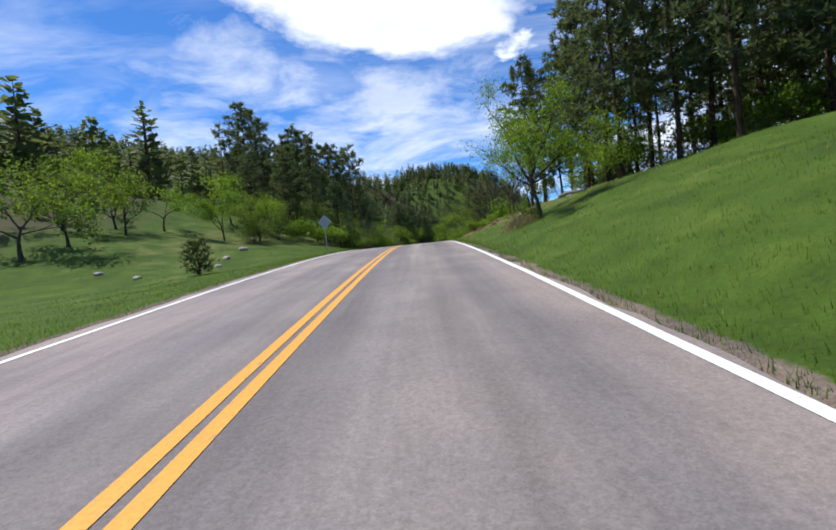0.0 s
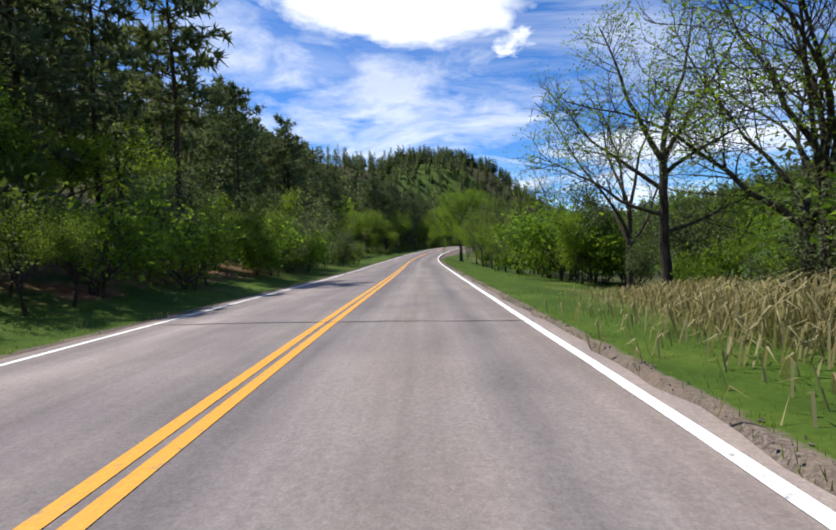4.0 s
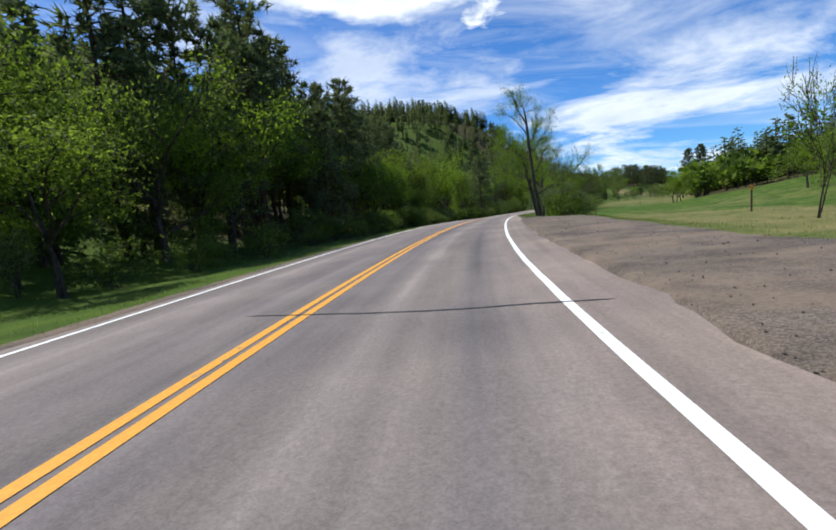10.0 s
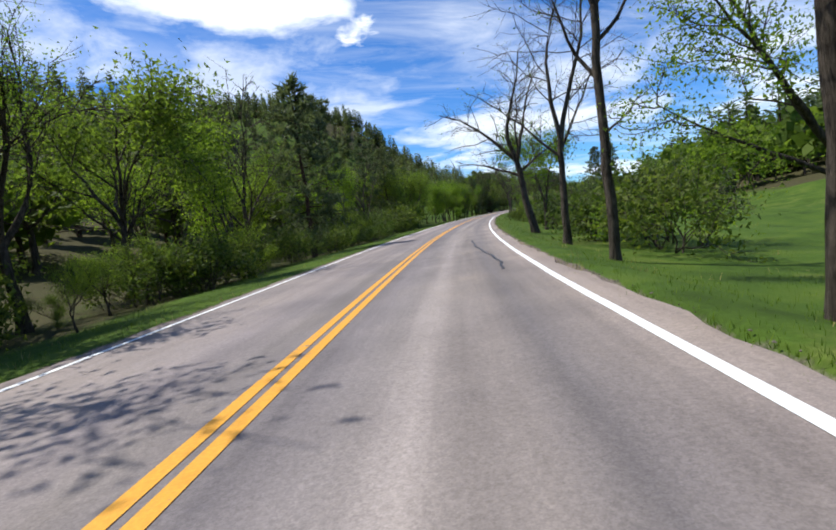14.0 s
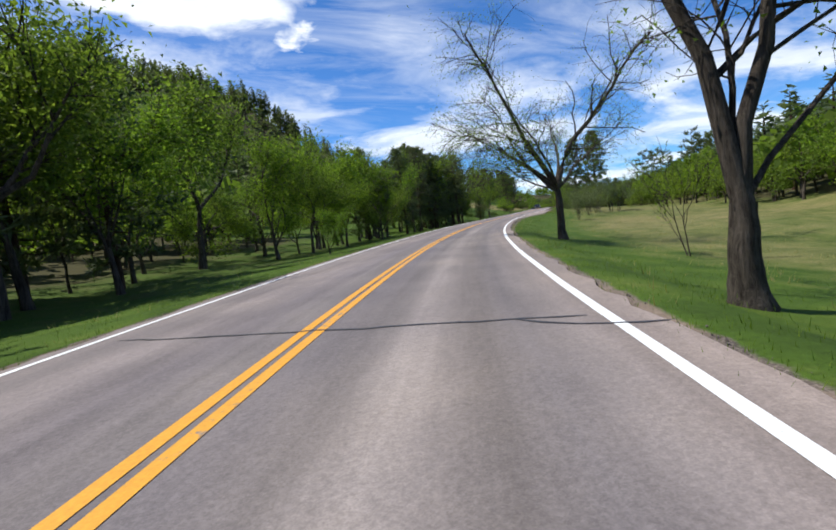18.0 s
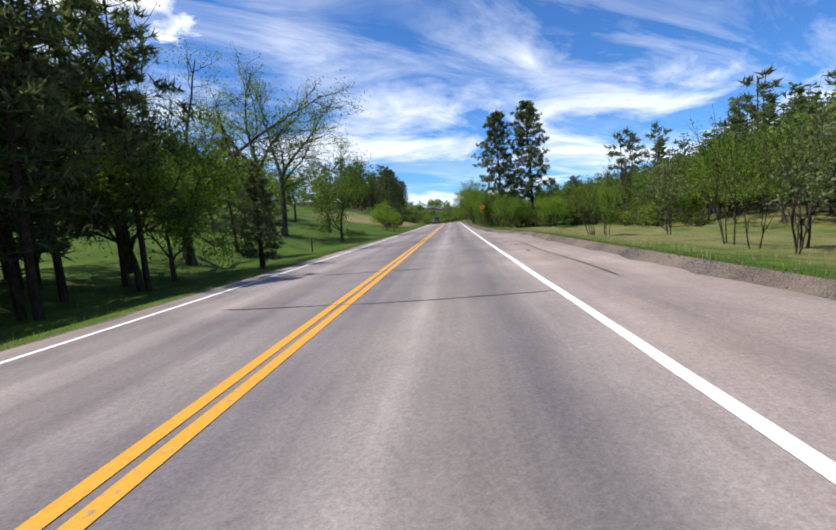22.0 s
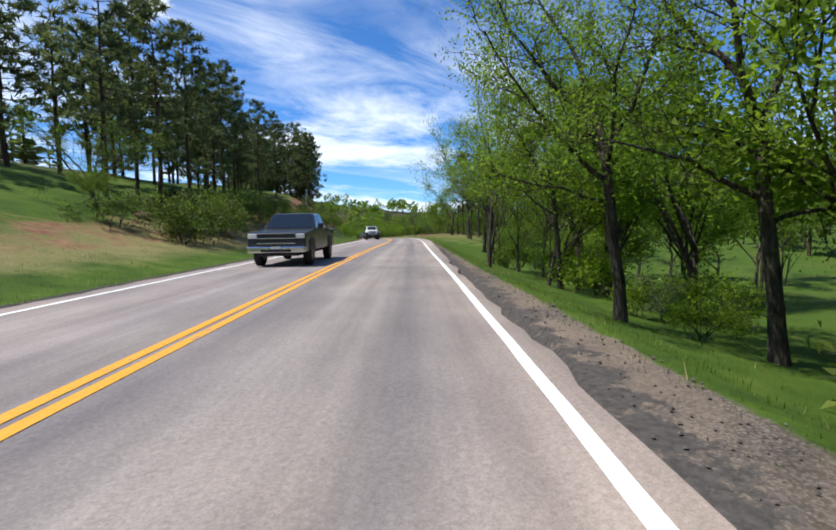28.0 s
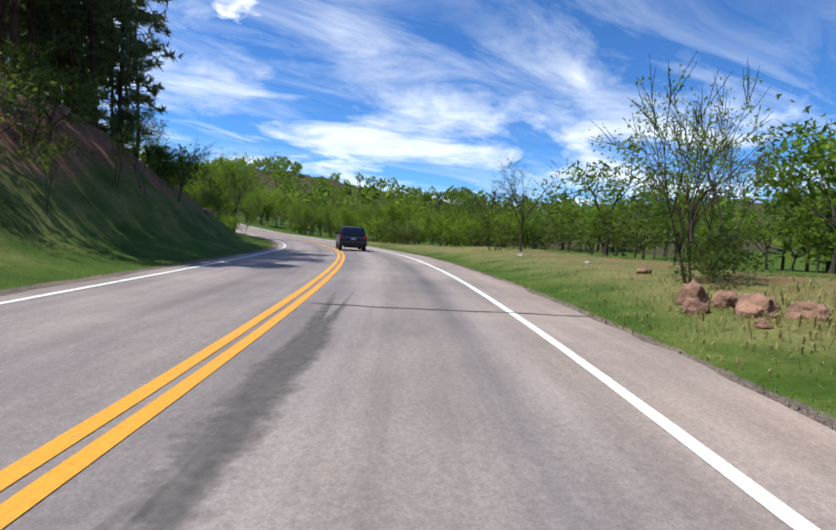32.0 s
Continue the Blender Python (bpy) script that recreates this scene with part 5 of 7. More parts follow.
    (529.8, 10.4, 4.6, 0.20, 0.03, [(1, 182, 50, 3.4, 0.62), (1, 160, 22, 3.2, 0.55), (1, 0, 30, 3.4, 0.65), (0.97, 5, 62, 3.0, 0.5), (0.75, 185, 70, 2.6, 0.3), (0.6, 0, 68, 2.6, 0.3), (0.5, -80, 65, 2.4, 0.28)], 9, 0.085, 0.0, 1.2, "oak_tree", "old gnarled oak with crooked black limbs and young leaves")]
for n, (s, u, fork, girth, lean, limbs, leaves, leaf, droop, dense, name, label) in enumerate(OWN_SHAPE):
    key = f"own_shape_{n}"
    stock(key, key, grown(801 + n, fork, girth, lean, limbs, leaves * 1.9, leaf * 0.68, 0.2, droop, dense), BARK_GREY, LEAF_SPRING, name, label, "tree")
    plant(key, s, u, STOCK[key][0][5], None)

plant("fir", 57.0, -11.2, 13, 40, 1, 0.6)
# kinds, from and to along the road, from and to across, how many, lowest and highest
BANDS = [
    (("fir",), 8, 40, 24, 36, 12, 10, 13), (("shrub", "spring", "bright", "shrub"), 22, 50, 13, 21, 17, 1.8, 3.6), (("fir",), 26, 50, 16, 26, 4, 8, 11), (("pine",), 66, 124, -34, -14, 14, 14, 19), (("shrub", "bright", "willow", "oak"), 50, 122, -10, -6.2, 66, 1.8, 4.2), (("pine",), 88, 134, -26, -13, 8, 14, 18), (("oak", "willow", "spring"), 60, 112, -15, -9, 20, 3.5, 6.5), (("pine",), 76, 120, -22, -11, 5, 13, 17), (("oak", "spring"), 18, 60, -44, -24, 9, 5, 7),
    (("spring", "bare", "willow", "bright"), 58, 86, 10, 19, 24, 2.8, 5.6), (("spring", "sapling", "spring", "willow", "bright"), 82, 106, 8.2, 14, 24, 2.6, 5.4), (("spring", "oak"), 62, 105, 15, 30, 14, 5, 7.5), (("bright", "willow"), 59, 86, 9.4, 13, 14, 1.8, 3.4),
    (("willow", "shrub", "spring", "bright"), 110, 142, 10.5, 18, 20, 1.8, 3.8), (("pine",), 116, 156, -32, -15, 15, 13, 18), (("shrub", "willow", "oak"), 118, 192, -15, -9, 22, 1.5, 3.6), (("oak", "spring", "fir"), 150, 200, -34, -15, 22, 7, 11), (("pine", "pine", "spring"), 178, 216, -24, -12, 12, 10, 14),
    (("oak", "gnarl", "bare", "oak", "gnarl", "spring"), 182, 312, -27, -10.5, 62, 7.5, 12), (("oak", "spring", "oak", "bare"), 312, 346, -27, -12, 14, 6.5, 10), (("pine",), 172, 214, -32, -13.5, 18, 15, 19), (("shrub", "shrub", "oak"), 182, 300, -10.5, -7.4, 40, 1.3, 3.0), (("shrub", "willow", "oak"), 262, 304, -15, -8, 34, 2.0, 5.0), (("willow",), 208, 212, 6.6, 9.5, 5, 3.6, 4.8), (("fir", "pine"), 215, 335, -34, -16, 12, 9, 13),
    (("fir", "pine", "spring"), 349, 386, -24, -10.5, 26, 9, 13.5), (("spring", "oak"), 374, 386, -12.5, -9.4, 4, 5.5, 8.0), (("spring", "oak", "spring"), 331, 347, -15, -10.2, 8, 7.5, 9.5), (("oak", "spring"), 395, 452, -58, -26, 18, 6, 9),
    (("shrub", "willow"), 238, 284, 7.8, 12, 26, 2.4, 4.4), (("willow", "spring"), 376, 408, 12.5, 19, 4, 4.2, 6), (("oak", "spring", "oak"), 200, 292, 44, 76, 26, 7, 10), (("oak", "oak", "spring", "oak"), 288, 440, 29.5, 38, 56, 6, 9.5), (("oak", "spring"), 418, 464, 26, 42, 22, 5.5, 8.5), (("oak", "oak", "fir", "spring"), 448, 492, 24, 40, 30, 7, 10), (("oak", "shrub"), 463, 490, 15, 24, 16, 4, 7), (("shrub", "willow", "oak"), 420, 470, 26, 32, 24, 2, 4), (("pine",), 408, 458, 32, 46, 10, 12, 17), (("spring",), 448, 472, 11.5, 20, 8, 4, 7),
    (("spring", "tall", "spring"), 476, 518, 16, 30, 14, 6.5, 9.5), (("tall", "oak", "spring"), 528, 556, 15, 28, 12, 8, 12), (("tall", "tall", "spring"), 494, 516, 9.6, 14, 6, 9.0, 11.5), (("spring", "tall"), 482, 512, 11.5, 17, 11, 8, 11), (("bright", "willow", "bright"), 476, 520, 10, 15, 14, 1.2, 2.8), (("pine",), 512, 566, -32, -17, 18, 12, 16), (("shrub", "shrub", "oak"), 500, 545, -14, -8.4, 22, 1.6, 3.4), (("bright", "shrub"), 468, 546, 7.8, 13, 20, 1.4, 3), (("pine", "pine", "fir"), 494, 606, -36, -19, 26, 11, 16), (("oak", "spring", "pine"), 446, 494, -48, -26, 16, 6, 9), (("pine",), 448, 490, -54, -34, 13, 9, 12), (("shrub", "sapling", "juniper"), 498, 604, -15, -8.6, 20, 1.2, 2.6), (("sapling",), 562, 604, -9.5, -7.0, 12, 2.0, 3.8), (("pine",), 572, 606, -26, -13, 12, 13, 17),
    (("oak", "pine", "spring"), 545, 580, 19, 40, 14, 5, 9), (("bright", "shrub", "spring"), 524, 558, 12, 22, 30, 1.5, 4.5), (("sapling", "sapling", "shrub", "willow"), 550, 598, -13, -8.4, 24, 1.4, 3.2), (("oak", "spring"), 580, 640, 17, 46, 26, 5, 8), (("spring", "spring", "willow", "oak"), 596, 690, 8, 20, 44, 4.0, 7.0), (("bright", "willow", "shrub", "spring"), 582, 650, 9.5, 20, 44, 2.0, 4.2), (("oak", "spring"), 640, 720, -34, -9, 26, 7, 10), (("oak", "gnarl", "spring"), 610, 660, -17, -9.0, 12, 8.5, 10.5), (("bright", "willow"), 590, 612, -12, -8.4, 6, 1.6, 3.0), (("gnarl", "spring"), 630, 680, 7, 16, 8, 7, 9.5), (("pine", "oak"), 585, 640, 20, 40, 12, 8, 11), (("oak", "spring"), 690, 800, 8, 40, 26, 5, 7),
    (("pine",), 178, 217, -16, -12.4, 5, 14, 17), (("shrub", "shrub", "oak"), 170, 218, -10.6, -7.6, 26, 1.4, 2.9), (("shrub", "shrub", "willow"), 222, 266, -12, -7.8, 34, 1.6, 3.2), (("oak",), 200, 213, -15.5, -13.6, 4, 8.5, 9.5)]
for kinds, s0, s1, u0, u1, count, low, high in BANDS:
    thicket(np.random.default_rng(int(abs(s0 * 31 + u0 * 17 + u1 * 5)) + len(kinds[0])), kinds, s0, s1, u0, u1, count, low, high)

# ---- far woods: what nobody could count ----


def far_conifer(rng, height, reach, n, bare):
    t = np.linspace(bare, 1.0, n) + rng.uniform(-0.02, 0.02, n)
    r = reach * np.clip(1.06 - t, 0.05, 1) ** 0.5 * (0.5 + 0.5 * np.clip((t - bare) * 6, 0, 1)) * rng.uniform(0.35, 1.0, n)
    a = np.arange(n) * 2.4 + rng.uniform(-0.4, 0.4, n)
    c = np.stack([np.cos(a) * r, np.sin(a) * r, np.clip(t, 0, 1) * height], -1)
    d = np.stack([np.cos(a), np.sin(a), rng.uniform(-0.25, 0.5, n)], -1)
    e = np.stack([-np.sin(a), np.cos(a), rng.uniform(-0.4, 0.4, n)], -1)
    s = (0.32 + 0.5 * np.clip(1 - t, 0, 1))[:, None] * rng.uniform(0.7, 1.3, (n, 1)) * height / 11
    v = np.stack([c - d * s - e * s * 0.4, c + e * s - d * s * 0.2, c + d * s * 1.1 + [0, 0, 0.1], c - e * s + [0, 0, 0.25]], 1).reshape(-1, 3)
    leaf = (v, np.arange(4 * n).reshape(n, 4).tolist())
    return tube([(0, 0, -0.8), (0, 0, height * 0.5), (0, 0, height * 0.96)], [0.2, 0.14, 0.03], 4), leaf


def far_broadleaf(rng, height, reach, n):
    d = rng.normal(size=(n, 3))
    d /= np.linalg.norm(d, axis=1, keepdims=True)
    c = d * rng.uniform(0.55, 1.0, (n, 1)) * [reach, reach, height * 0.36] + [0, 0, height * 0.62]
    c += 0.35 * reach * np.sin(c[:, [1, 2, 0]] * 1.7 + rng.uniform(0, 6, 3))
    return tube([(0, 0, -0.8), (0.1, 0, height * 0.35), (0.2, 0.1, height * 0.75)], [0.16, 0.12, 0.05], 4), leaf_cards(rng, c, reach * 0.42, 1.2)


def woods(name, rng, stocklist, spots, scales, mats, label):
    """One object for many trees too far to count: each a copied shape, turned and sized."""
    verts, faces, slots, n = [], [], [], 0
    for (x, y, z), k in zip(spots, scales):
        (tv, tf), (lv, lf) = stocklist[int(rng.integers(len(stocklist)))]
        a, w = rng.uniform(0, 6.28), rng.uniform(0.8, 1.25)
        c, s = math.cos(a) * k * w, math.sin(a) * k * w
        turn = np.array([[c, -s, 0], [s, c, 0], [0, 0, k]])
        for v, f, slot in ((tv, tf, 0), (lv, lf, 1)):
            verts.append(v @ turn.T + (x, y, z))
            faces.append(np.asarray(f) + n)
            slots.append(np.full(len(f), slot))
            n += len(v)
    me = mesh_of(name, np.concatenate(verts), [tuple(q) for q in np.concatenate(faces).tolist()], mats, slots=np.concatenate(slots))
    return tagged(new(name, me), label, "forest", kind="stuff")


def strewn(rng, s0, s1, u0, u1, count):
    s, u = rng.uniform(s0, s1, count), rng.uniform(u0, u1, count)
    return ground_at(s, u)


far_rng = np.random.default_rng(23)
far_pines = [far_conifer(far_rng, 11, r, 66, b) for r, b in ((2.2, 0.2), (1.9, 0.3), (2.5, 0.12), (2.0, 0.36))]
far_round = [far_broadleaf(far_rng, 6.5, r, 46) for r in (4.0, 3.4, 4.6)]
far_oaks = [far_broadleaf(far_rng, 7.5, r, 70) for r in (2.6, 3.1, 2.3)]
spots = np.concatenate([strewn(far_rng, -60, 130, -255, -62, 560), strewn(far_rng, 50, 380, -200, -36, 1250), strewn(far_rng, 385, 475, -220, -46, 260), strewn(far_rng, 470, 700, -255, -60, 420), strewn(far_rng, 700, 955, -255, -170, 300)])
woods("pine_forest", far_rng, far_pines, spots, far_rng.uniform(0.85, 1.5, len(spots)), [BARK_PINE, NEEDLE], "dark pine forest on the hillside")
spots = np.concatenate([strewn(far_rng, 60, 300, 95, 150, 260), strewn(far_rng, 292, 460, 39, 56, 80), strewn(far_rng, 290, 480, 52, 150, 560), strewn(far_rng, 420, 600, 45, 150, 360), strewn(far_rng, 600, 640, 80, 150, 70), strewn(far_rng, -60, 40, 32, 150, 110)])
woods("pine_forest", far_rng, far_pines, spots, far_rng.uniform(0.8, 1.35, len(spots)), [BARK_PINE, NEEDLE], "dark pine forest beyond the meadow")
spots = np.concatenate([strewn(far_rng, 120, 350, -60, -24, 230), strewn(far_rng, 420, 640, 44, 78, 120), strewn(far_rng, 640, 960, -125, -16, 420), strewn(far_rng, 640, 960, 16, 148, 560), strewn(far_rng, 700, 955, -180, -100, 300), strewn(far_rng, 150, 280, 60, 110, 70), strewn(far_rng, 66, 125, 44, 74, 40), strewn(far_rng, 200, 290, 60, 98, 90), strewn(far_rng, 288, 470, 34, 60, 200)])
woods("oak_woods", far_rng, far_oaks, spots, far_rng.uniform(0.7, 1.25, len(spots)), [BARK_GREY, LEAF_OLIVE], "far oak woods in young leaf")
hx, hy = far_rng.uniform(-500, 1100, 7600), far_rng.uniform(-100, 1400, 7600)
hgap = np.sqrt((hx[:, None] - flat_pts[:, 0]) ** 2 + (hy[:, None] - flat_pts[:, 1]) ** 2)
keep = (hgap.min(1) > 235) & ((hgap.min(1) < 600) | (ridge(hx, hy) > 15))
hx, hy = hx[keep], hy[keep]
ix, iy = np.clip((hx + 2400) / 65.0, 0, fx.shape[0] - 2), np.clip((hy + 1800) / 65.0, 0, fx.shape[1] - 2)
i, j, p, q = ix.astype(int), iy.astype(int), ix % 1, iy % 1
hz = fz[i, j] * (1 - p) * (1 - q) + fz[i + 1, j] * p * (1 - q) + fz[i, j + 1] * (1 - p) * q + fz[i + 1, j + 1] * p * q
woods("pine_forest", far_rng, far_round, np.stack([hx, hy, hz], -1), far_rng.uniform(0.55, 0.95, len(hx)), [BARK_PINE, NEEDLE], "pine woods on the far hills")

# ---- seams and stains on the asphalt ----
# along, from and to across, how far it slants, how far it bows, width
SEAMS = [
    (20.1, 1.9, 2.4, 0.05, 0.0, 0.05), (21.0, 1.8, 2.5, 0.0, 0.05, 0.04), (49.1, 0.2, 3.9, -0.5, 0.1, 0.07), (50.0, -3.1, -1.4, -0.5, 0, 0.05), (54.4, 0.3, 3.7, 0.1, -0.1, 0.07), (68.6, -3.5, 3.7, -1.3, 0.1, 0.05), (112.9, 0.6, 2.5, -0.2, 0, 0.04), (132.4, -0.8, 3.6, -0.4, -0.5, 0.07),
    (141.55, 1.6, 3.02, -0.5, 0.12, 0.06), (140.8, 3.0, 3.5, -1.0, 0, 0.07), (159.9, -0.9, 4.2, -0.9, -0.1, 0.05), (175.1, 0.2, 4.5, -0.4, -0.1, 0.06), (176.0, -4.0, -0.7, -1.0, 0, 0.04), (195.8, 0.2, 3.8, -1.4, 0, 0.04),
    (206.9, 0.9, 3.9, 0.2, -0.25, 0.07), (236.4, -3.0, 3.6, -1.3, 0, 0.05), (274.4, 0.0, 3.3, -0.4, 0.3, 0.04), (297.5, -3.2, 3.3, -1.0, -0.1, 0.05)]
SEAMS += [
    (296.6, 2.5, 4.0, -0.6, -0.2, 0.05), (318.3, 0.0, 2.4, -1.2, 0, 0.05), (331.4, 0.3, 3.6, 0.1, -0.2, 0.05), (331.6, -1.7, -0.7, -0.1, 0, 0.07), (352.0, -2.9, 4.4, -0.5, -0.2, 0.05), (373.2, -2.3, 3.6, -0.6, -0.2, 0.04),
    (378.2, -1.8, 1.2, -0.5, 0, 0.06), (390.8, -5.0, 4.6, -1.1, -0.3, 0.06), (397.7, -1.6, 4.1, -0.4, -0.2, 0.09), (410.6, -3.7, -0.7, -0.9, 0, 0.05), (424.9, 0.2, 4.1, -0.7, -0.25, 0.085), (477.0, -1.7, 4.1, -0.7, 0.1, 0.05),
    (493.8, -0.1, 4.1, -1.2, 0, 0.05), (506.4, -2.1, 4.1, -1.7, 0, 0.05), (527.8, 3.0, 4.5, 0.1, 0, 0.05), (541.7, 1.2, 4.9, 0.1, -0.1, 0.06), (550.9, -3.2, -0.3, -0.6, 0, 0.05), (549.0, 3.7, 4.8, 0.3, 0, 0.08), (562.3, 0.3, 4.9, -0.2, -0.05, 0.05),
    (585.0, -3.4, 4.2, -0.8, 0, 0.05), (600.0, -3.0, 3.0, -0.5, 0, 0.05)]
seam_rng = np.random.default_rng(5)


def ribbon(points, width, mat, name, label, category, z=0.008):
    """A thin uneven strip of tar through points given as along, across."""
    p = np.asarray(points, float)
    d = np.gradient(p, axis=0)
    d /= np.linalg.norm(d, axis=1, keepdims=True) + 1e-9
    side = np.stack([-d[:, 1], d[:, 0]], -1)
    w = width * 0.5 * seam_rng.uniform(0.65, 1.25, len(p))
    w[[0, -1]] *= 0.3
    su = np.stack([p - side * w[:, None], p + side * w[:, None]], 1)
    me = mesh_of(name, along(su[..., 0], su[..., 1], z).reshape(-1, 3), grid_faces(len(p), 2), [mat])
    return tagged(new(name, me), label, category, "sealed cracks of the road", "structure")


for s, a, b, slant, bow, width in SEAMS:
    n = max(6, int((b - a) / 0.22))
    f = np.linspace(0, 1, n)
    wob = np.cumsum(seam_rng.normal(0, 0.022, n))
    ribbon(np.stack([s + slant * (f - 0.5) + bow * np.sin(f * math.pi) + wob, a + (b - a) * f], -1), width, TAR, "crack_seal", "dark tar seal over a crack across the road", "crack seal")
f = np.linspace(0, 1, 40)
ribbon(np.stack([231.0 + 12 * f ** 1.5, 2.72 + 0.17 * np.sin(f * 5.2) - 0.25 * f + 0.03 * np.sin(f * 31)], -1), 0.07, TAR, "crack_seal", "long dark tar seal that wanders along the lane", "crack seal")
ribbon(np.stack([330.0 + 1.6 * f[:14] / f[13], 3.44 + 0.05 * np.sin(f[:14] * 20)], -1), 0.07, TAR, "crack_seal", "dark tar seal beside the white edge line", "crack seal")
ribbon(np.stack([317.4 + 10 * f, 3.32 - 0.18 * np.sin(f * 3.1) + 0.02 * np.sin(f * 29)], -1), 0.065, TAR, "crack_seal", "dark tar seal beside the white edge line", "crack seal")
ribbon(np.stack([211.7 + 2.6 * f[:20] / f[19], 2.5 + 0.03 * np.sin(f[:20] * 30)], -1), 0.09, TAR, "crack_seal", "hook-shaped dark tar seal in the lane", "crack seal")
ribbon(np.stack([211.8 - 0.15 * f[:16], 2.5 + 1.2 * f[:16] / f[15]], -1), 0.06, TAR, "crack_seal", "hook-shaped dark tar seal in the lane", "crack seal")
turn = np.linspace(-1.4, 1.5, 26)
ribbon(np.stack([529.8 + 1.7 * np.sin(-turn), 1.6 - 1.1 * np.cos(turn) + 0.25 * (turn > 0) * turn], -1), 0.08, TAR, "crack_seal", "curved dark tar seal in the lane", "crack seal")
ribbon(np.stack([374 + 14 * f, 4.85 + 0.04 * np.sin(f * 9)], -1), 0.035, TAR, "crack_seal", "long dark tar seal along the paved shoulder", "crack seal")
for s in (387.3, 389.4, 405.3, 384.2, 381.0):
    ribbon(np.stack([s + np.linspace(0, 0.9, 7), 4.45 + 0.05 * np.sin(np.linspace(0, 3, 7) + s)], -1), 0.045, TAR, "crack_seal", "short dark tar seal on the paved shoulder", "crack seal")


def stain(s, u, length, width):
    """A flat blot of old tar with a ragged rim."""
    a = np.linspace(0, 2 * math.pi, 41)[:-1]
    r = 1 + np.array([0.16 * math.sin(3 * t + s) + 0.12 * math.sin(7 * t + u * 3) + 0.08 * math.sin(13 * t) for t in a])
    ss, uu = s + np.cos(a) * r * length / 2, u + np.sin(a) * r * width / 2
    me = mesh_of("tar_stain", along(np.r_[s, ss], np.r_[u, uu], 0.004), [(0, 1 + k, 1 + (k + 1) % 40) for k in range(40)], [PATCH], attributes={"fade": np.r_[1.0, np.zeros(40)]})
    return tagged(new("tar_stain", me), "dark old tar stain on the asphalt", "stain", "stains on the road", "structure")


for s, u, length, width in ((205.3, 2.9, 1.7, 1.4), (528.8, 2.2, 0.9, 1.6), (527.6, 1.2, 0.6, 0.9), (140.4, 3.2, 1.6, 0.7), (560, 0.75, 15, 0.6)):
    stain(s, u, length, width)

# ---- grass on the verges ----


def tufts(name, rng, count, s0, s1, side, far, mat, low, high, label, where):
    """Blades of grass along one side, thinning out with the distance from the road's edge."""
    s = rng.uniform(s0, s1, count)
    edge = np.where(side > 0, gravel_right(s), gravel_left(s))
    u = side * (edge - 0.12 + far * rng.uniform(0, 1, count) ** 1.7)
    keep = where(s, u, rng)
    s, u = s[keep], u[keep]
    n = len(s)
    c = np.repeat(ground_at(s, u), 6, 0)
    m = len(c)
    c[:, :2] += rng.normal(0, 0.15, (m, 2))
    h = rng.uniform(low, high, m) * np.repeat(rng.uniform(0.5, 1.4, n), 6)
    a = rng.uniform(0, 6.28, m)
    lean = rng.uniform(0.2, 0.9, m) * h
    w = 0.005 + 0.012 * h
    out = np.stack([np.cos(a), np.sin(a), 0 * a], -1)
    cross = np.stack([-np.sin(a), np.cos(a), 0 * a], -1)
    top = c + out * lean[:, None] + np.stack([0 * a, 0 * a, h], -1)
    base = c - np.array([0, 0, 0.03])
    v = np.stack([base - cross * w[:, None], base + cross * w[:, None], top], 1).reshape(-1, 3)
    me = mesh_of(name, v, np.arange(3 * m).reshape(m, 3).tolist(), [mat])
    return tagged(new(name, me), label, "grass", kind="stuff")


def dryness(s, u):
    d = 0.14 + 0.6 * ((s > 52) & (s < 78) & (u > 7)) + 0.45 * ((s > 130) & (s < 215) & (u > 10.5)) + 0.55 * ((s > 300) & (s < 452) & (u > 8)) + 0.6 * ((s > 452) & (s < 540) & (u < -7) & (u > -13)) + 0.15 * ((s > 540) & (s < 600) & (u < -7)) + 0.6 * ((s > 535) & (s < 620) & (u > 6.5)) + 0.4 * ((s > 20) & (s < 48) & (u > 4.6))
    return d


grass_rng = np.random.default_rng(17)


def straw_mound(name, rng, s, u, reach, count, low, high, label):
    """A shaggy heap of long dry grass that hangs over in all directions."""
    ss, uu = s + rng.normal(0, reach, count), u + rng.normal(0, reach * 0.55, count)
    c = ground_at(ss, uu)
    swell = np.exp(-((ss - s) ** 2 + ((uu - u) / 0.6) ** 2) / (2 * reach ** 2))
    h = rng.uniform(low, high, count) * (0.4 + swell)
    a = rng.uniform(0, 6.28, count)
    out = np.stack([np.cos(a), np.sin(a), 0 * a], -1)
    cross = np.stack([-np.sin(a), np.cos(a), 0 * a], -1) * 0.011
    up = np.array([0, 0, 1.0])
    mid = c + out * (h * 0.35)[:, None] + up * h[:, None]
    tip = c + out * (h * 0.95)[:, None] + up * (h * 0.72)[:, None]
    v = np.stack([c - cross - up * 0.03, c + cross - up * 0.03, mid + cross, mid - cross, tip], 1).reshape(-1, 3)
    faces = []
    for k in range(0, 5 * count, 5):
        faces += [(k, k + 1, k + 2, k + 3), (k + 3, k + 2, k + 4)]
    return tagged(new(name, mesh_of(name, v, faces, [STRAW])), label, "grass", kind="stuff")


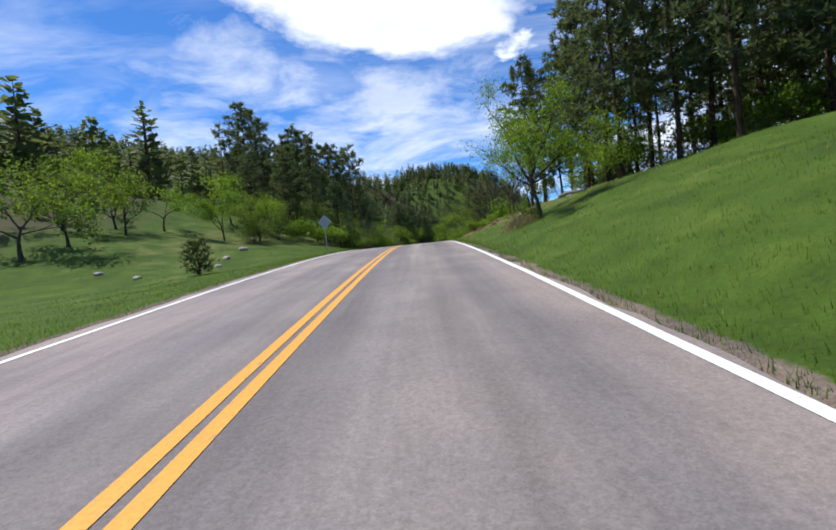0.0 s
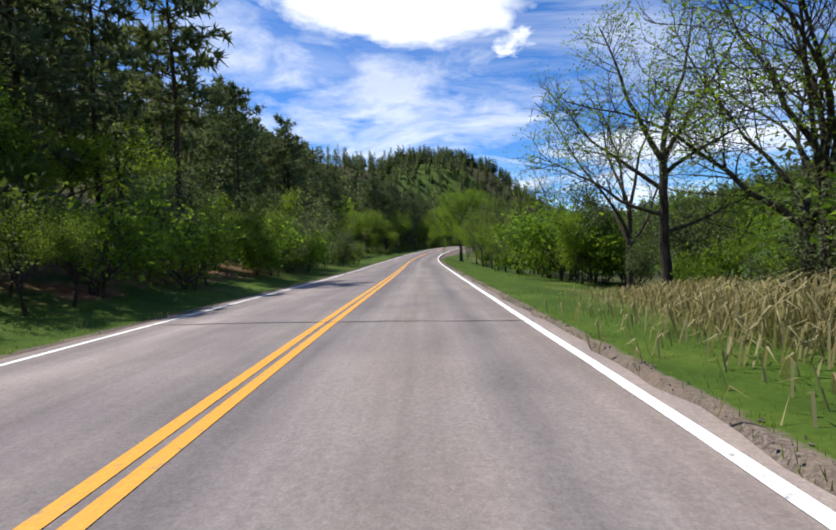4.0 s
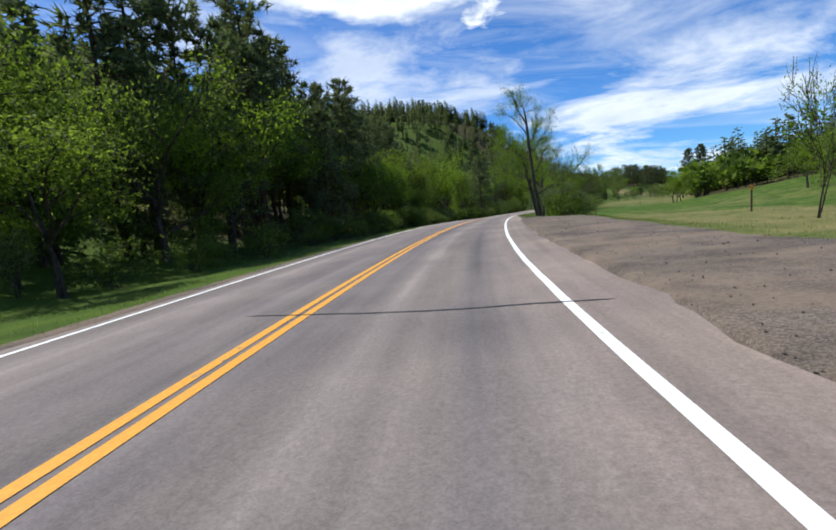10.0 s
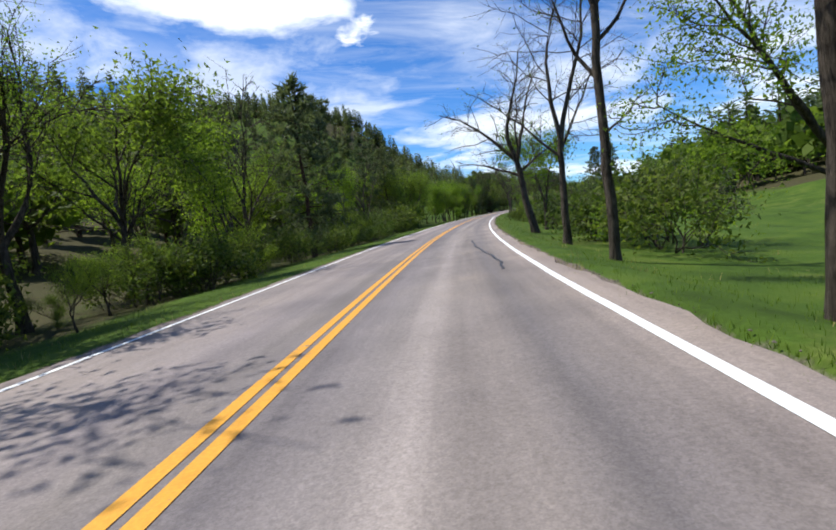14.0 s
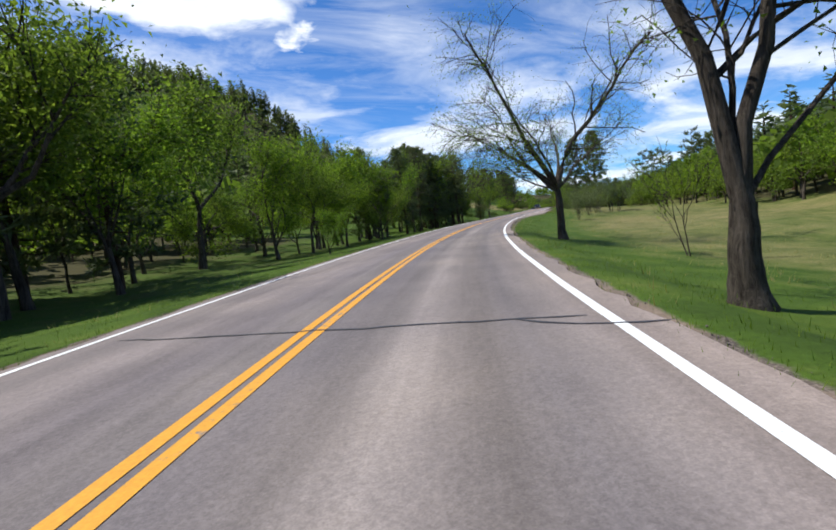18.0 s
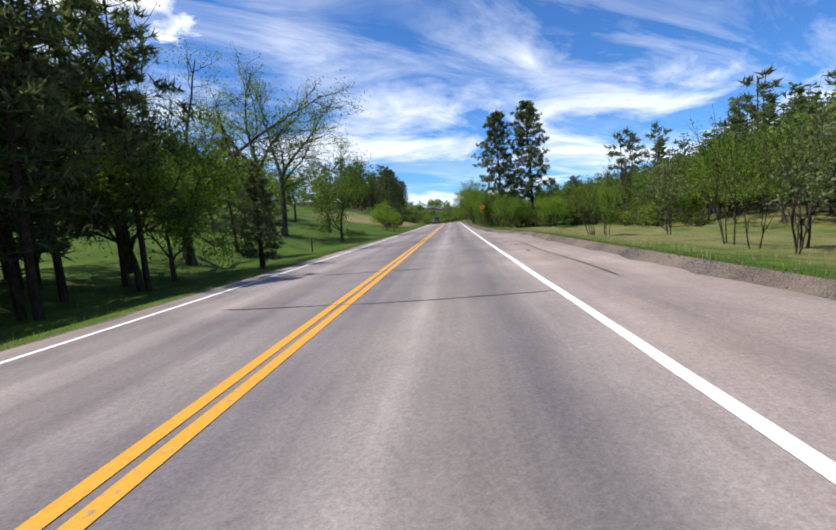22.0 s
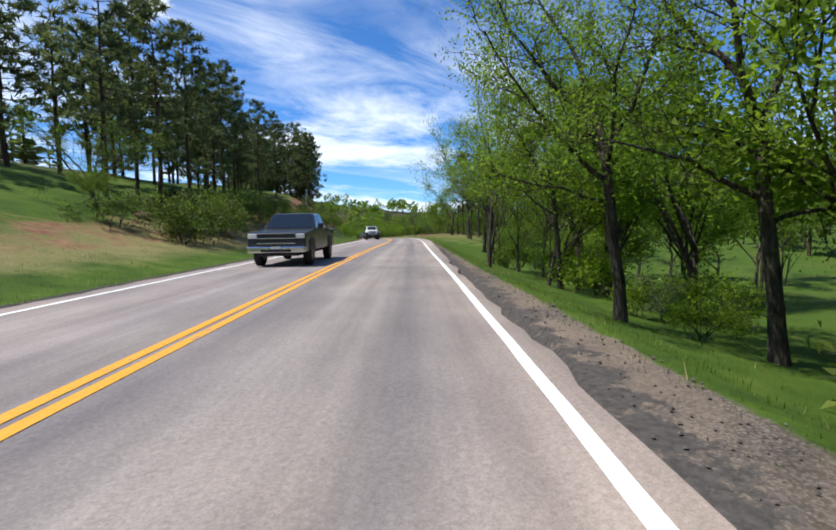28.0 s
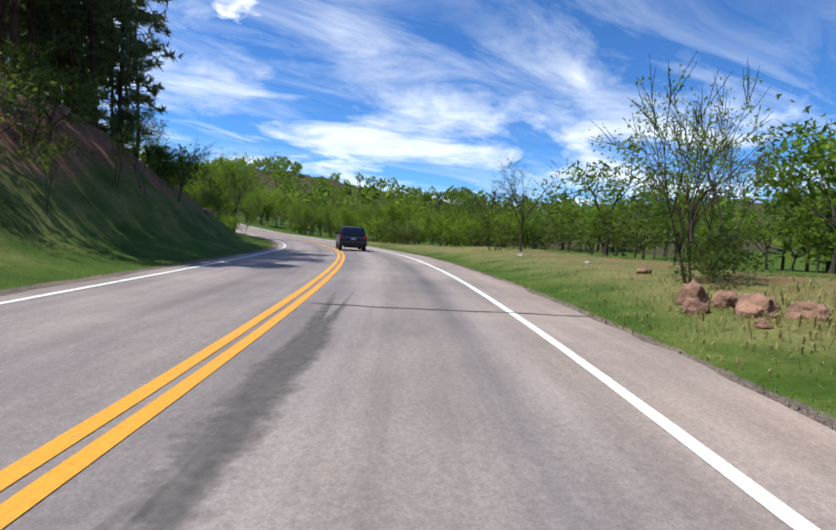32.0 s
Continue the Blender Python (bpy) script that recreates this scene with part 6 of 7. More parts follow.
straw_mound("dry_grass", grass_rng, 21.4, 6.1, 0.6, 1500, 0.15, 0.45, "shaggy mound of bleached dry grass on the bank")
straw_mound("dry_grass", grass_rng, 65.5, 7.4, 2.2, 2600, 0.25, 0.7, "tall bleached dry grass beside the verge")
straw_mound("dry_grass", grass_rng, 561, 7.9, 2.6, 1300, 0.05, 0.15, "dry tufts of grass round the boulders")
straw_mound("dry_grass", grass_rng, 71.5, 8.8, 2.0, 1800, 0.25, 0.6, "tall bleached dry grass beside the verge")
for side in (1, -1):
    green_here = lambda s, u, rng: rng.uniform(0, 1, len(s)) > dryness(s, u) + 0.35 * ((s > 34) & (s < 43) & (u > 5.1) & (u < 6.6))
    dry_here = lambda s, u, rng: rng.uniform(0, 1, len(s)) < dryness(s, u) * 0.9
    tufts("verge_grass", grass_rng, 46000, -2, 620, side, 9.0, BLADE, 0.025, 0.075, "fresh green grass along the road's verge", green_here)
    tufts("verge_grass", grass_rng, 14000, -2, 60, side, 16.0, BLADE, 0.03, 0.08, "short green grass on the slope beside the road", green_here)
    tufts("dry_grass", grass_rng, 17000, -2, 620, side, 14.0, STRAW, 0.05, 0.17, "pale dry grass among the green", dry_here)

# ---- signs, posts, stones, vehicles ----
STEEL = plain("galvanised_steel", (0.36, 0.37, 0.37), 0.45, 0.7, 0.15, 20)
SIGN_BACK = plain("dull_aluminium", (0.42, 0.43, 0.44), 0.5, 0.5, 0.12, 12)
SIGN_FACE = plain("orange_sign_sheeting", (0.78, 0.30, 0.02), 0.45, 0.0, 0.06, 9)
SIGN_BLACK = plain("black_sign_film", (0.012, 0.012, 0.012), 0.5)
POST_WOOD = plain("weathered_post_wood", (0.11, 0.075, 0.05), 0.9, 0.0, 0.35, 14, 0.004)
REFLECTOR = plain("orange_reflector", (0.85, 0.26, 0.02), 0.35)
ROCK_RED = plain("red_sandstone", (0.25, 0.145, 0.105), 0.95, 0.0, 0.65, 2.6, 0.05)
GRAVEL_STONE = plain("gravel_stone", (0.10, 0.086, 0.076), 0.95, 0.0, 0.7, 9.0, 0.0)
ROCK_PALE = plain("pale_limestone", (0.42, 0.38, 0.33), 0.95, 0.0, 0.4, 2.6, 0.03)
CAR_WHITE = plain("white_car_paint", (0.74, 0.75, 0.76), 0.28, 0.0, 0.03, 3, spec=0.6)
CAR_GREY = plain("dark_grey_car_paint", (0.052, 0.055, 0.058), 0.25, 0.5, 0.08, 3, spec=0.6)
CAR_BLUE = plain("dark_blue_car_paint", (0.014, 0.022, 0.055), 0.25, 0.4, 0.08, 3, spec=0.6)
CHROME = plain("chrome", (0.62, 0.62, 0.62), 0.15, 1.0, 0.05, 3)
TYRE = plain("tyre_rubber", (0.016, 0.016, 0.017), 0.85, 0.0, 0.25, 30, 0.004)
TRIM = plain("black_plastic_trim", (0.018, 0.018, 0.019), 0.6, 0.0, 0.15, 20)
RIM = plain("dark_alloy", (0.10, 0.10, 0.105), 0.35, 0.8, 0.1, 8)
GLASS = plain("dark_car_glass", (0.012, 0.016, 0.018), 0.06, 0.0, 0.05, 2, spec=0.7)
LAMP = plain("clear_headlamp", (0.68, 0.70, 0.70), 0.12, 0.3, 0.08, 12)
TAIL = plain("red_tail_lamp", (0.35, 0.012, 0.010), 0.2, 0.0, 0.1, 12)
PLATE = plain("pale_number_plate", (0.55, 0.56, 0.55), 0.5, 0.0, 0.06, 9)


def part(name, bm, mat, parent, label="", at=None, smooth=False):
    me = bpy.data.meshes.new(name)
    bmesh.ops.recalc_face_normals(bm, faces=bm.faces)
    bm.to_mesh(me)
    bm.free()
    me.materials.append(mat)
    if smooth:
        me.polygons.foreach_set("use_smooth", [True] * len(me.polygons))
    ob = child(name, me, parent, label)
    if at is not None:
        ob.matrix_local = at
    return ob


def hull(corners, bevel=0.0, segments=2):
    """Eight corners, the lower four and the upper four in turn, as a rounded block."""
    bm = bmesh.new()
    v = [bm.verts.new(c) for c in corners]
    for f in ((0, 3, 2, 1), (4, 5, 6, 7), (0, 1, 5, 4), (1, 2, 6, 5), (2, 3, 7, 6), (3, 0, 4, 7)):
        bm.faces.new([v[i] for i in f])
    if bevel:
        bmesh.ops.bevel(bm, geom=list(bm.edges), offset=bevel, segments=segments, affect="EDGES", profile=0.5)
    return bm


def block(x0, x1, y0, y1, z0, z1, bevel=0.0, top=None):
    """A block; top: the x and y ranges of its upper face where they differ."""
    a, b, c, d = top or (x0, x1, y0, y1)
    return hull([(x0, y0, z0), (x1, y0, z0), (x1, y1, z0), (x0, y1, z0), (a, c, z1), (b, c, z1), (b, d, z1), (a, d, z1)], bevel)


def prism(profile, x0, x1, bevel=0.0):
    """A side view (y, z) drawn out from x0 to x1."""
    bm = bmesh.new()
    a, b = [[bm.verts.new((x, y, z)) for y, z in profile] for x in (x0, x1)]
    n = len(profile)
    bm.faces.new(a), bm.faces.new(b[::-1])
    for i in range(n):
        bm.faces.new((a[i], b[i], b[(i + 1) % n], a[(i + 1) % n]))
    if bevel:
        bmesh.ops.bevel(bm, geom=list(bm.edges), offset=bevel, segments=2, affect="EDGES", profile=0.5)
    return bm


def disc(radius, depth, sides=28, bevel=0.0, inner=0.0):
    """A wheel-like drum whose axle lies along x."""
    bm = bmesh.new()
    bmesh.ops.create_cone(bm, cap_ends=True, segments=sides, radius1=radius, radius2=radius, depth=depth)
    bmesh.ops.rotate(bm, verts=bm.verts, cent=(0, 0, 0), matrix=Matrix.Rotation(math.pi / 2, 3, "Y"))
    if bevel:
        bmesh.ops.bevel(bm, geom=[e for e in bm.edges if abs(e.verts[0].co.x - e.verts[1].co.x) < 1e-5], offset=bevel, segments=2, affect="EDGES", profile=0.5)
    return bm


def pane(corners, mat, parent, name="window", label="", thick=0.012):
    """A flat pane through four corners, given some thickness."""
    c = [Vector(p) for p in corners]
    n = (c[1] - c[0]).cross(c[2] - c[0]).normalized() * thick
    return part(name, hull([*(p - n for p in c), *(p + n for p in c)]), mat, parent, label)


def wheels(root, radius, width, axles, track, rim):
    for y in axles:
        for side in (-1, 1):
            w = part("wheel", disc(radius, width, 32, 0.05), TYRE, root, "black tyre", Matrix.Translation((side * track, y, radius)), True)
            part("rim", disc(radius * 0.56, width + 0.012, 20, 0.01), rim, w, "wheel rim")
            part("hub_cap", disc(radius * 0.16, width + 0.03, 12, 0.004), TRIM, w)
            for k in range(5):
                spoke = block(-width / 2 - 0.012, width / 2 + 0.012, -0.03, 0.03, radius * 0.14, radius * 0.52, 0.008)
                bmesh.ops.rotate(spoke, verts=spoke.verts, cent=(0, 0, 0), matrix=Matrix.Rotation(k * 1.2566, 3, "X"))
                part("spoke", spoke, CHROME if rim is CHROME else RIM, w)


def offroader(m):
    """A white four-door off-roader, nose along +y."""
    r = thing("off_road_car", "white boxy off-road car with black fenders on the road", "car", m=m)
    part("body", block(-0.78, 0.78, -2.12, 0.86, 0.66, 1.32, 0.05), CAR_WHITE, r)
    part("bonnet", hull([(-0.62, 0.8, 0.8), (0.62, 0.8, 0.8), (0.58, 2.06, 0.8), (-0.58, 2.06, 0.8), (-0.72, 0.8, 1.38), (0.72, 0.8, 1.38), (0.62, 2.04, 1.27), (-0.62, 2.04, 1.27)], 0.05), CAR_WHITE, r)
    part("cabin", block(-0.765, 0.765, -2.12, 0.72, 1.3, 1.86, 0.05, (-0.66, 0.66, -2.06, 0.34)), CAR_WHITE, r)
    part("roof", block(-0.68, 0.68, -2.08, 0.36, 1.84, 1.9, 0.025), CAR_WHITE, r)
    pane([(-0.66, 0.68, 1.40), (0.66, 0.68, 1.40), (0.60, 0.40, 1.80), (-0.60, 0.40, 1.80)], GLASS, r, "windscreen", "dark windscreen")
    for side in (-1, 1):
        for y0, y1 in ((-0.42, 0.36), (-1.22, -0.52), (-2.0, -1.34)):
            pane([(side * 0.758, y0, 1.37), (side * 0.758, y1, 1.37), (side * 0.683, y1 - (0.12 if y1 > 0 else 0), 1.77), (side * 0.683, y0, 1.77)], GLASS, r, "side_window")
        for y0, y1 in ((-0.46, 0.56), (-1.30, -0.50)):
            d = part("door", block(side * 0.785 - 0.012, side * 0.785 + 0.012, y0, y1, 0.72, 1.3, 0.008), CAR_WHITE, r)
            part("door_handle", block(side * 0.805 - 0.015, side * 0.805 + 0.015, y0 + 0.08, y0 + 0.24, 1.14, 1.18, 0.006), TRIM, d)
        part("front_fender", hull([(side * 0.60, 0.96, 1.05), (side * 0.94, 0.96, 1.02), (side * 0.94, 2.02, 1.02), (side * 0.60, 2.02, 1.05), (side * 0.60, 1.1, 1.15), (side * 0.90, 1.16, 1.11), (side * 0.90, 1.94, 1.11), (side * 0.60, 1.96, 1.15)], 0.02), CAR_WHITE, r)
        part("fender_liner", block(side * 0.78 - 0.17, side * 0.78 + 0.17, 0.94, 2.03, 0.88, 1.04, 0.03), TRIM, r)
        part("rear_fender", hull([(side * 0.76, -2.0, 0.92), (side * 0.95, -2.0, 0.92), (side * 0.95, -1.02, 0.92), (side * 0.76, -1.02, 0.92), (side * 0.76, -1.9, 1.06), (side * 0.93, -1.88, 1.03), (side * 0.93, -1.12, 1.03), (side * 0.76, -1.1, 1.06)], 0.02), TRIM, r)
        part("side_step", block(side * 0.84 - 0.07, side * 0.84 + 0.07, -0.95, 0.9, 0.52, 0.58, 0.02), TRIM, r)
        part("headlight", disc(0.105, 0.05, 20, 0.01), LAMP, r, "round headlight", Matrix.Translation((side * 0.47, 2.09, 1.08)) @ Matrix.Rotation(math.pi / 2, 4, "Z"))
        part("turn_lamp", block(side * 0.80 - 0.10, side * 0.80 + 0.10, 2.0, 2.045, 1.04, 1.09, 0.01), LAMP, r)
        part("mirror", block(side * 0.92 - 0.10, side * 0.92 + 0.10, 0.42, 0.5, 1.36, 1.52, 0.03), TRIM, r)
        part("bonnet_catch", block(side * 0.58 - 0.03, side * 0.58 + 0.03, 1.7, 1.82, 1.25, 1.31, 0.01), TRIM, r)
    g = part("grille", block(-0.62, 0.62, 2.03, 2.085, 0.82, 1.27, 0.03), CAR_WHITE, r, "white slotted grille")
    for k in range(7):
        part("grille_slot", block(-0.31 + k * 0.1 - 0.027, -0.31 + k * 0.1 + 0.027, 2.08, 2.094, 0.87, 1.23, 0.004), TRIM, g, "black slot")
    b = part("front_bumper", block(-0.88, 0.88, 2.08, 2.34, 0.50, 0.80, 0.05), TRIM, r, "black steel bumper")
    part("number_plate", block(-0.15, 0.15, 2.335, 2.348, 0.66, 0.74), PLATE, b)
    for side in (-1, 1):
        part("tow_hook", block(side * 0.42 - 0.03, side * 0.42 + 0.03, 2.26, 2.36, 0.79, 0.84, 0.012), STEEL, b)
    part("chassis", block(-0.55, 0.55, -2.0, 2.0, 0.45, 0.66, 0.03), TRIM, r)
    part("spare_wheel", disc(0.4, 0.24, 28, 0.04), TYRE, r, "spare tyre on the tailgate", Matrix.Translation((0, -2.26, 1.05)) @ Matrix.Rotation(math.pi / 2, 4, "Z"), True)
    part("windscreen_wiper", block(-0.45, -0.05, 0.735, 0.75, 1.40, 1.415), TRIM, r)
    part("windscreen_wiper", block(0.1, 0.5, 0.735, 0.75, 1.40, 1.415), TRIM, r)
    wheels(r, 0.46, 0.30, (1.5, -1.5), 0.79, TRIM)
    return r


def pickup(m):
    """A dark grey pick-up, nose along +y."""
    r = thing("pickup_truck", "dark grey pick-up truck with a chrome bumper on the road", "car", m=m)
    part("body", prism([(-2.85, 0.55), (2.75, 0.50), (2.86, 0.72), (2.84, 1.12), (2.7, 1.2), (1.05, 1.3), (-0.95, 1.3), (-2.85, 1.28)], -0.98, 0.98, 0.05), CAR_GREY, r)
    part("cabin", block(-0.94, 0.94, -1.15, 1.25, 1.26, 1.88, 0.07, (-0.74, 0.74, -0.9, 0.45)), CAR_GREY, r)
    part("cargo_bed", block(-0.86, 0.86, -2.78, -1.05, 1.0, 1.315, 0.02), TRIM, r, "open black cargo bed")
    pane([(-0.84, 1.19, 1.32), (0.84, 1.19, 1.32), (0.70, 0.52, 1.83), (-0.70, 0.52, 1.83)], GLASS, r, "windscreen")
    for side in (-1, 1):
        for y0, y1, y2, y3 in ((0.1, 0.95, 0.42, 0.1), (-0.85, 0.0, 0.0, -0.72)):
            pane([(side * 0.935, y0, 1.33), (side * 0.935, y1, 1.33), (side * 0.775, y2, 1.80), (side * 0.775, y3, 1.80)], GLASS, r, "side_window")
        part("headlight", block(side * 0.80 - 0.15, side * 0.80 + 0.15, 2.79, 2.87, 0.98, 1.13, 0.02), LAMP, r, "lit rectangular headlight")
        part("mirror", block(side * 1.10 - 0.10, side * 1.10 + 0.10, 0.78, 0.88, 1.3, 1.5, 0.03), CAR_GREY, r)
        part("wheel_arch", prism([(1.38, 0.55), (2.32, 0.55), (2.24, 0.92), (1.86, 1.02), (1.46, 0.92)], side * 0.985 - 0.02, side * 0.985 + 0.02), TRIM, r)
        part("wheel_arch", prism([(-2.27, 0.55), (-1.33, 0.55), (-1.41, 0.92), (-1.8, 1.02), (-2.19, 0.92)], side * 0.985 - 0.02, side * 0.985 + 0.02), TRIM, r)
        part("door_handle", block(side * 0.99 - 0.02, side * 0.99 + 0.02, 0.15, 0.35, 1.12, 1.16, 0.008), CHROME, r)
    g = part("grille", block(-0.62, 0.62, 2.8, 2.875, 0.78, 1.15, 0.02), TRIM, r)
    for z in (0.80, 0.965, 1.125):
        part("grille_bar", block(-0.64, 0.64, 2.85, 2.89, z, z + 0.035, 0.008), CHROME, g, "chrome bar")
    b = part("front_bumper", block(-0.97, 0.97, 2.74, 2.95, 0.5, 0.72, 0.05), CHROME, r, "chrome bumper")
    part("air_intake", block(-0.5, 0.5, 2.94, 2.957, 0.53, 0.62, 0.006), TRIM, b)
    part("number_plate", block(-0.15, 0.15, 2.95, 2.962, 0.63, 0.71), PLATE, b)
    part("chassis", block(-0.7, 0.7, -2.7, 2.7, 0.38, 0.58, 0.03), TRIM, r)
    wheels(r, 0.41, 0.27, (1.85, -1.8), 0.86, RIM)
    return r


def blue_car(m):
    """A dark blue hatchback off-roader seen from behind, nose along +y."""
    r = thing("blue_car", "dark blue sport utility car with red tail lights", "car", m=m)
    part("body", prism([(-2.25, 0.5), (2.2, 0.48), (2.25, 0.75), (2.1, 0.98), (1.0, 1.06), (-2.15, 1.1), (-2.3, 0.9)], -0.93, 0.93, 0.06), CAR_BLUE, r)
    part("cabin", block(-0.9, 0.9, -2.18, 1.1, 1.06, 1.68, 0.08, (-0.72, 0.72, -1.95, 0.25)), CAR_BLUE, r)
    pane([(-0.70, -2.145, 1.18), (0.70, -2.145, 1.18), (0.62, -2.0, 1.56), (-0.62, -2.0, 1.56)], GLASS, r, "rear_window")
    pane([(-0.78, 1.03, 1.12), (0.78, 1.03, 1.12), (0.66, 0.34, 1.62), (-0.66, 0.34, 1.62)], GLASS, r, "windscreen")
    for side in (-1, 1):
        for y0, y1, y2, y3 in ((0.0, 0.75, 0.2, 0.0), (-0.95, -0.08, -0.08, -0.95), (-1.85, -1.05, -1.05, -1.78)):
            pane([(side * 0.888, y0, 1.13), (side * 0.888, y1, 1.13), (side * 0.755, y2, 1.58), (side * 0.755, y3, 1.58)], GLASS, r, "side_window")
        part("tail_lamp", block(side * 0.80 - 0.10, side * 0.80 + 0.10, -2.33, -2.24, 0.9, 1.12, 0.02), TAIL, r, "red tail lamp")
        part("mirror", block(side * 1.0 - 0.09, side * 1.0 + 0.09, 0.55, 0.63, 1.1, 1.24, 0.03), CAR_BLUE, r)
        part("roof_rail", block(side * 0.66 - 0.02, side * 0.66 + 0.02, -1.7, 0.1, 1.68, 1.73, 0.01), TRIM, r)
    part("rear_bumper", block(-0.92, 0.92, -2.4, -2.2, 0.45, 0.72, 0.05), TRIM, r, "black bumper")
    part("number_plate", block(-0.15, 0.15, -2.335, -2.32, 0.86, 0.95), PLATE, r)
    part("chassis", block(-0.6, 0.6, -2.0, 2.0, 0.3, 0.52, 0.03), TRIM, r)
    wheels(r, 0.37, 0.24, (1.4, -1.4), 0.82, RIM)
    return r


def on_road(s, u, turn=0.0, z=0.0):
    x, y, h = along(s, u, z)
    return pose(float(x), float(y), float(h), 0, 0, heading(s) + turn)


pickup(on_road(497.6, -1.85, 180))
offroader(on_road(546.1, -2.65, 186))
blue_car(on_road(589.0, 1.05))


def diamond(side, thick, round_by):
    bm = bmesh.new()
    h = side / math.sqrt(2)
    for y in (-thick / 2, thick / 2):
        v = [bm.verts.new(p) for p in ((0, y, -h), (h, y, 0), (0, y, h), (-h, y, 0))]
        bm.faces.new(v)
    bmesh.ops.bridge_loops(bm, edges=list(bm.edges))
    bmesh.ops.bevel(bm, geom=[e for e in bm.edges if abs(e.verts[0].co.y - e.verts[1].co.y) > thick / 2], offset=round_by, segments=3, affect="EDGES", profile=0.5)
    return bm


def outline(points, width, y):
    """A closed flat band through points in x and z."""
    bm = bmesh.new()
    n = len(points)
    mid = Vector((sum(p[0] for p in points) / n, 0, sum(p[1] for p in points) / n))
    outer = [bm.verts.new((p[0], y, p[1])) for p in points]
    inner = [bm.verts.new((Vector((p[0], y, p[1])) - mid) * (1 - width) + mid * 1.0 + Vector((0, y * width, 0))) for p in points]
    for i in range(n):
        bm.faces.new((outer[i], outer[(i + 1) % n], inner[(i + 1) % n], inner[i]))
    return bm


def written(text, size, parent, at):
    c = bpy.data.curves.new("digits", "FONT")
    c.body, c.size, c.align_x, c.align_y, c.extrude, c.offset = text, size, "CENTER", "CENTER", 0.001, 0.008
    ob = bpy.data.objects.new("digits", c)
    me = bpy.data.meshes.new_from_object(ob)
    bpy.data.objects.remove(ob)
    bpy.data.curves.remove(c)
    me.materials.clear()
    me.materials.append(SIGN_BLACK)
    d = child("digits", me, parent)
    d.matrix_local = at
    return d


def curve_sign(s, u):
    """An orange diamond with a bent arrow over a speed plaque, its face to the oncoming camera."""
    x, y, z = ground_at(s, u)
    r = thing("road_sign", "orange diamond curve warning sign with speed plaque on a post", "sign", m=pose(float(x), float(y), float(z), 0, 0, heading(s) - 4))
    part("post", block(-0.03, 0.03, -0.02, 0.04, -0.4, 3.4, 0.008), STEEL, r)
    d = part("sign_panel", diamond(0.76, 0.004, 0.05), SIGN_FACE, r, "orange diamond panel", Matrix.Translation((0, -0.035, 3.07)))
    h = 0.49
    part("border", outline([(0, -h), (h, 0), (0, h), (-h, 0)], 0.06, -0.0045), SIGN_BLACK, d)
    bm = bmesh.new()
    way = [(0.10, -0.26), (0.10, -0.08), (0.02, 0.02), (-0.06, 0.10), (-0.06, 0.18)]
    left = [bm.verts.new((px - 0.05, -0.005, pz)) for px, pz in way]
    right = [bm.verts.new((px + 0.05, -0.005, pz)) for px, pz in way]
    for i in range(len(way) - 1):
        bm.faces.new((left[i], right[i], right[i + 1], left[i + 1]))
    tip = [bm.verts.new(p) for p in ((-0.19, -0.005, 0.17), (0.07, -0.005, 0.17), (-0.06, -0.005, 0.33))]
    bm.faces.new(tip)
    part("arrow", bm, SIGN_BLACK, d, "black bent arrow")
    p = part("speed_plaque", block(-0.23, 0.23, -0.002, 0.002, -0.23, 0.23), SIGN_FACE, r, "square orange speed plaque", Matrix.Translation((0, -0.035, 2.34)))
    part("border", outline([(-0.215, -0.215), (0.215, -0.215), (0.215, 0.215), (-0.215, 0.215)], 0.07, -0.0035), SIGN_BLACK, p)
    written("30", 0.33, p, pose(0, -0.0045, 0.055, 90, 0, 0))
    for k in range(3):
        part("letter_bar", block(-0.12 + k * 0.09, -0.06 + k * 0.09, -0.0045, -0.003, -0.15, -0.09), SIGN_BLACK, p)
    for zz in (2.85, 3.27, 2.24, 2.46):
        part("bolt", block(-0.012, 0.012, -0.046, -0.036, zz - 0.012, zz + 0.012, 0.003), STEEL, r)


curve_sign(440.8, 6.7)
x, y, z = ground_at(36.0, -5.6)
back_sign = thing("road_sign", "grey back of a diamond road sign on a post", "sign", m=pose(float(x), float(y), float(z), 0, 0, heading(36)))
part("post", block(-0.03, 0.03, -0.04, 0.02, -0.4, 2.7, 0.008), STEEL, back_sign)
part("sign_panel", diamond(0.76, 0.004, 0.05), SIGN_BACK, back_sign, "dull grey metal back", Matrix.Translation((0, 0.035, 2.3)))
part("brace", block(-0.3, 0.3, 0.018, 0.03, 2.28, 2.32, 0.003), STEEL, back_sign)


def marker_post(s, u, height, turn=0):
    x, y, z = ground_at(s, u)
    r = thing("marker_post", "slim roadside marker post with an orange reflector", "post", "marker posts", pose(float(x), float(y), float(z), 0, 2, heading(s) + turn))
    part("post", block(-0.04, 0.04, -0.02, 0.02, -0.3, height, 0.008), POST_WOOD, r)
    part("reflector", block(-0.06, 0.06, -0.036, -0.022, height - 0.22, height - 0.02, 0.008), REFLECTOR, r, "orange reflector plate")


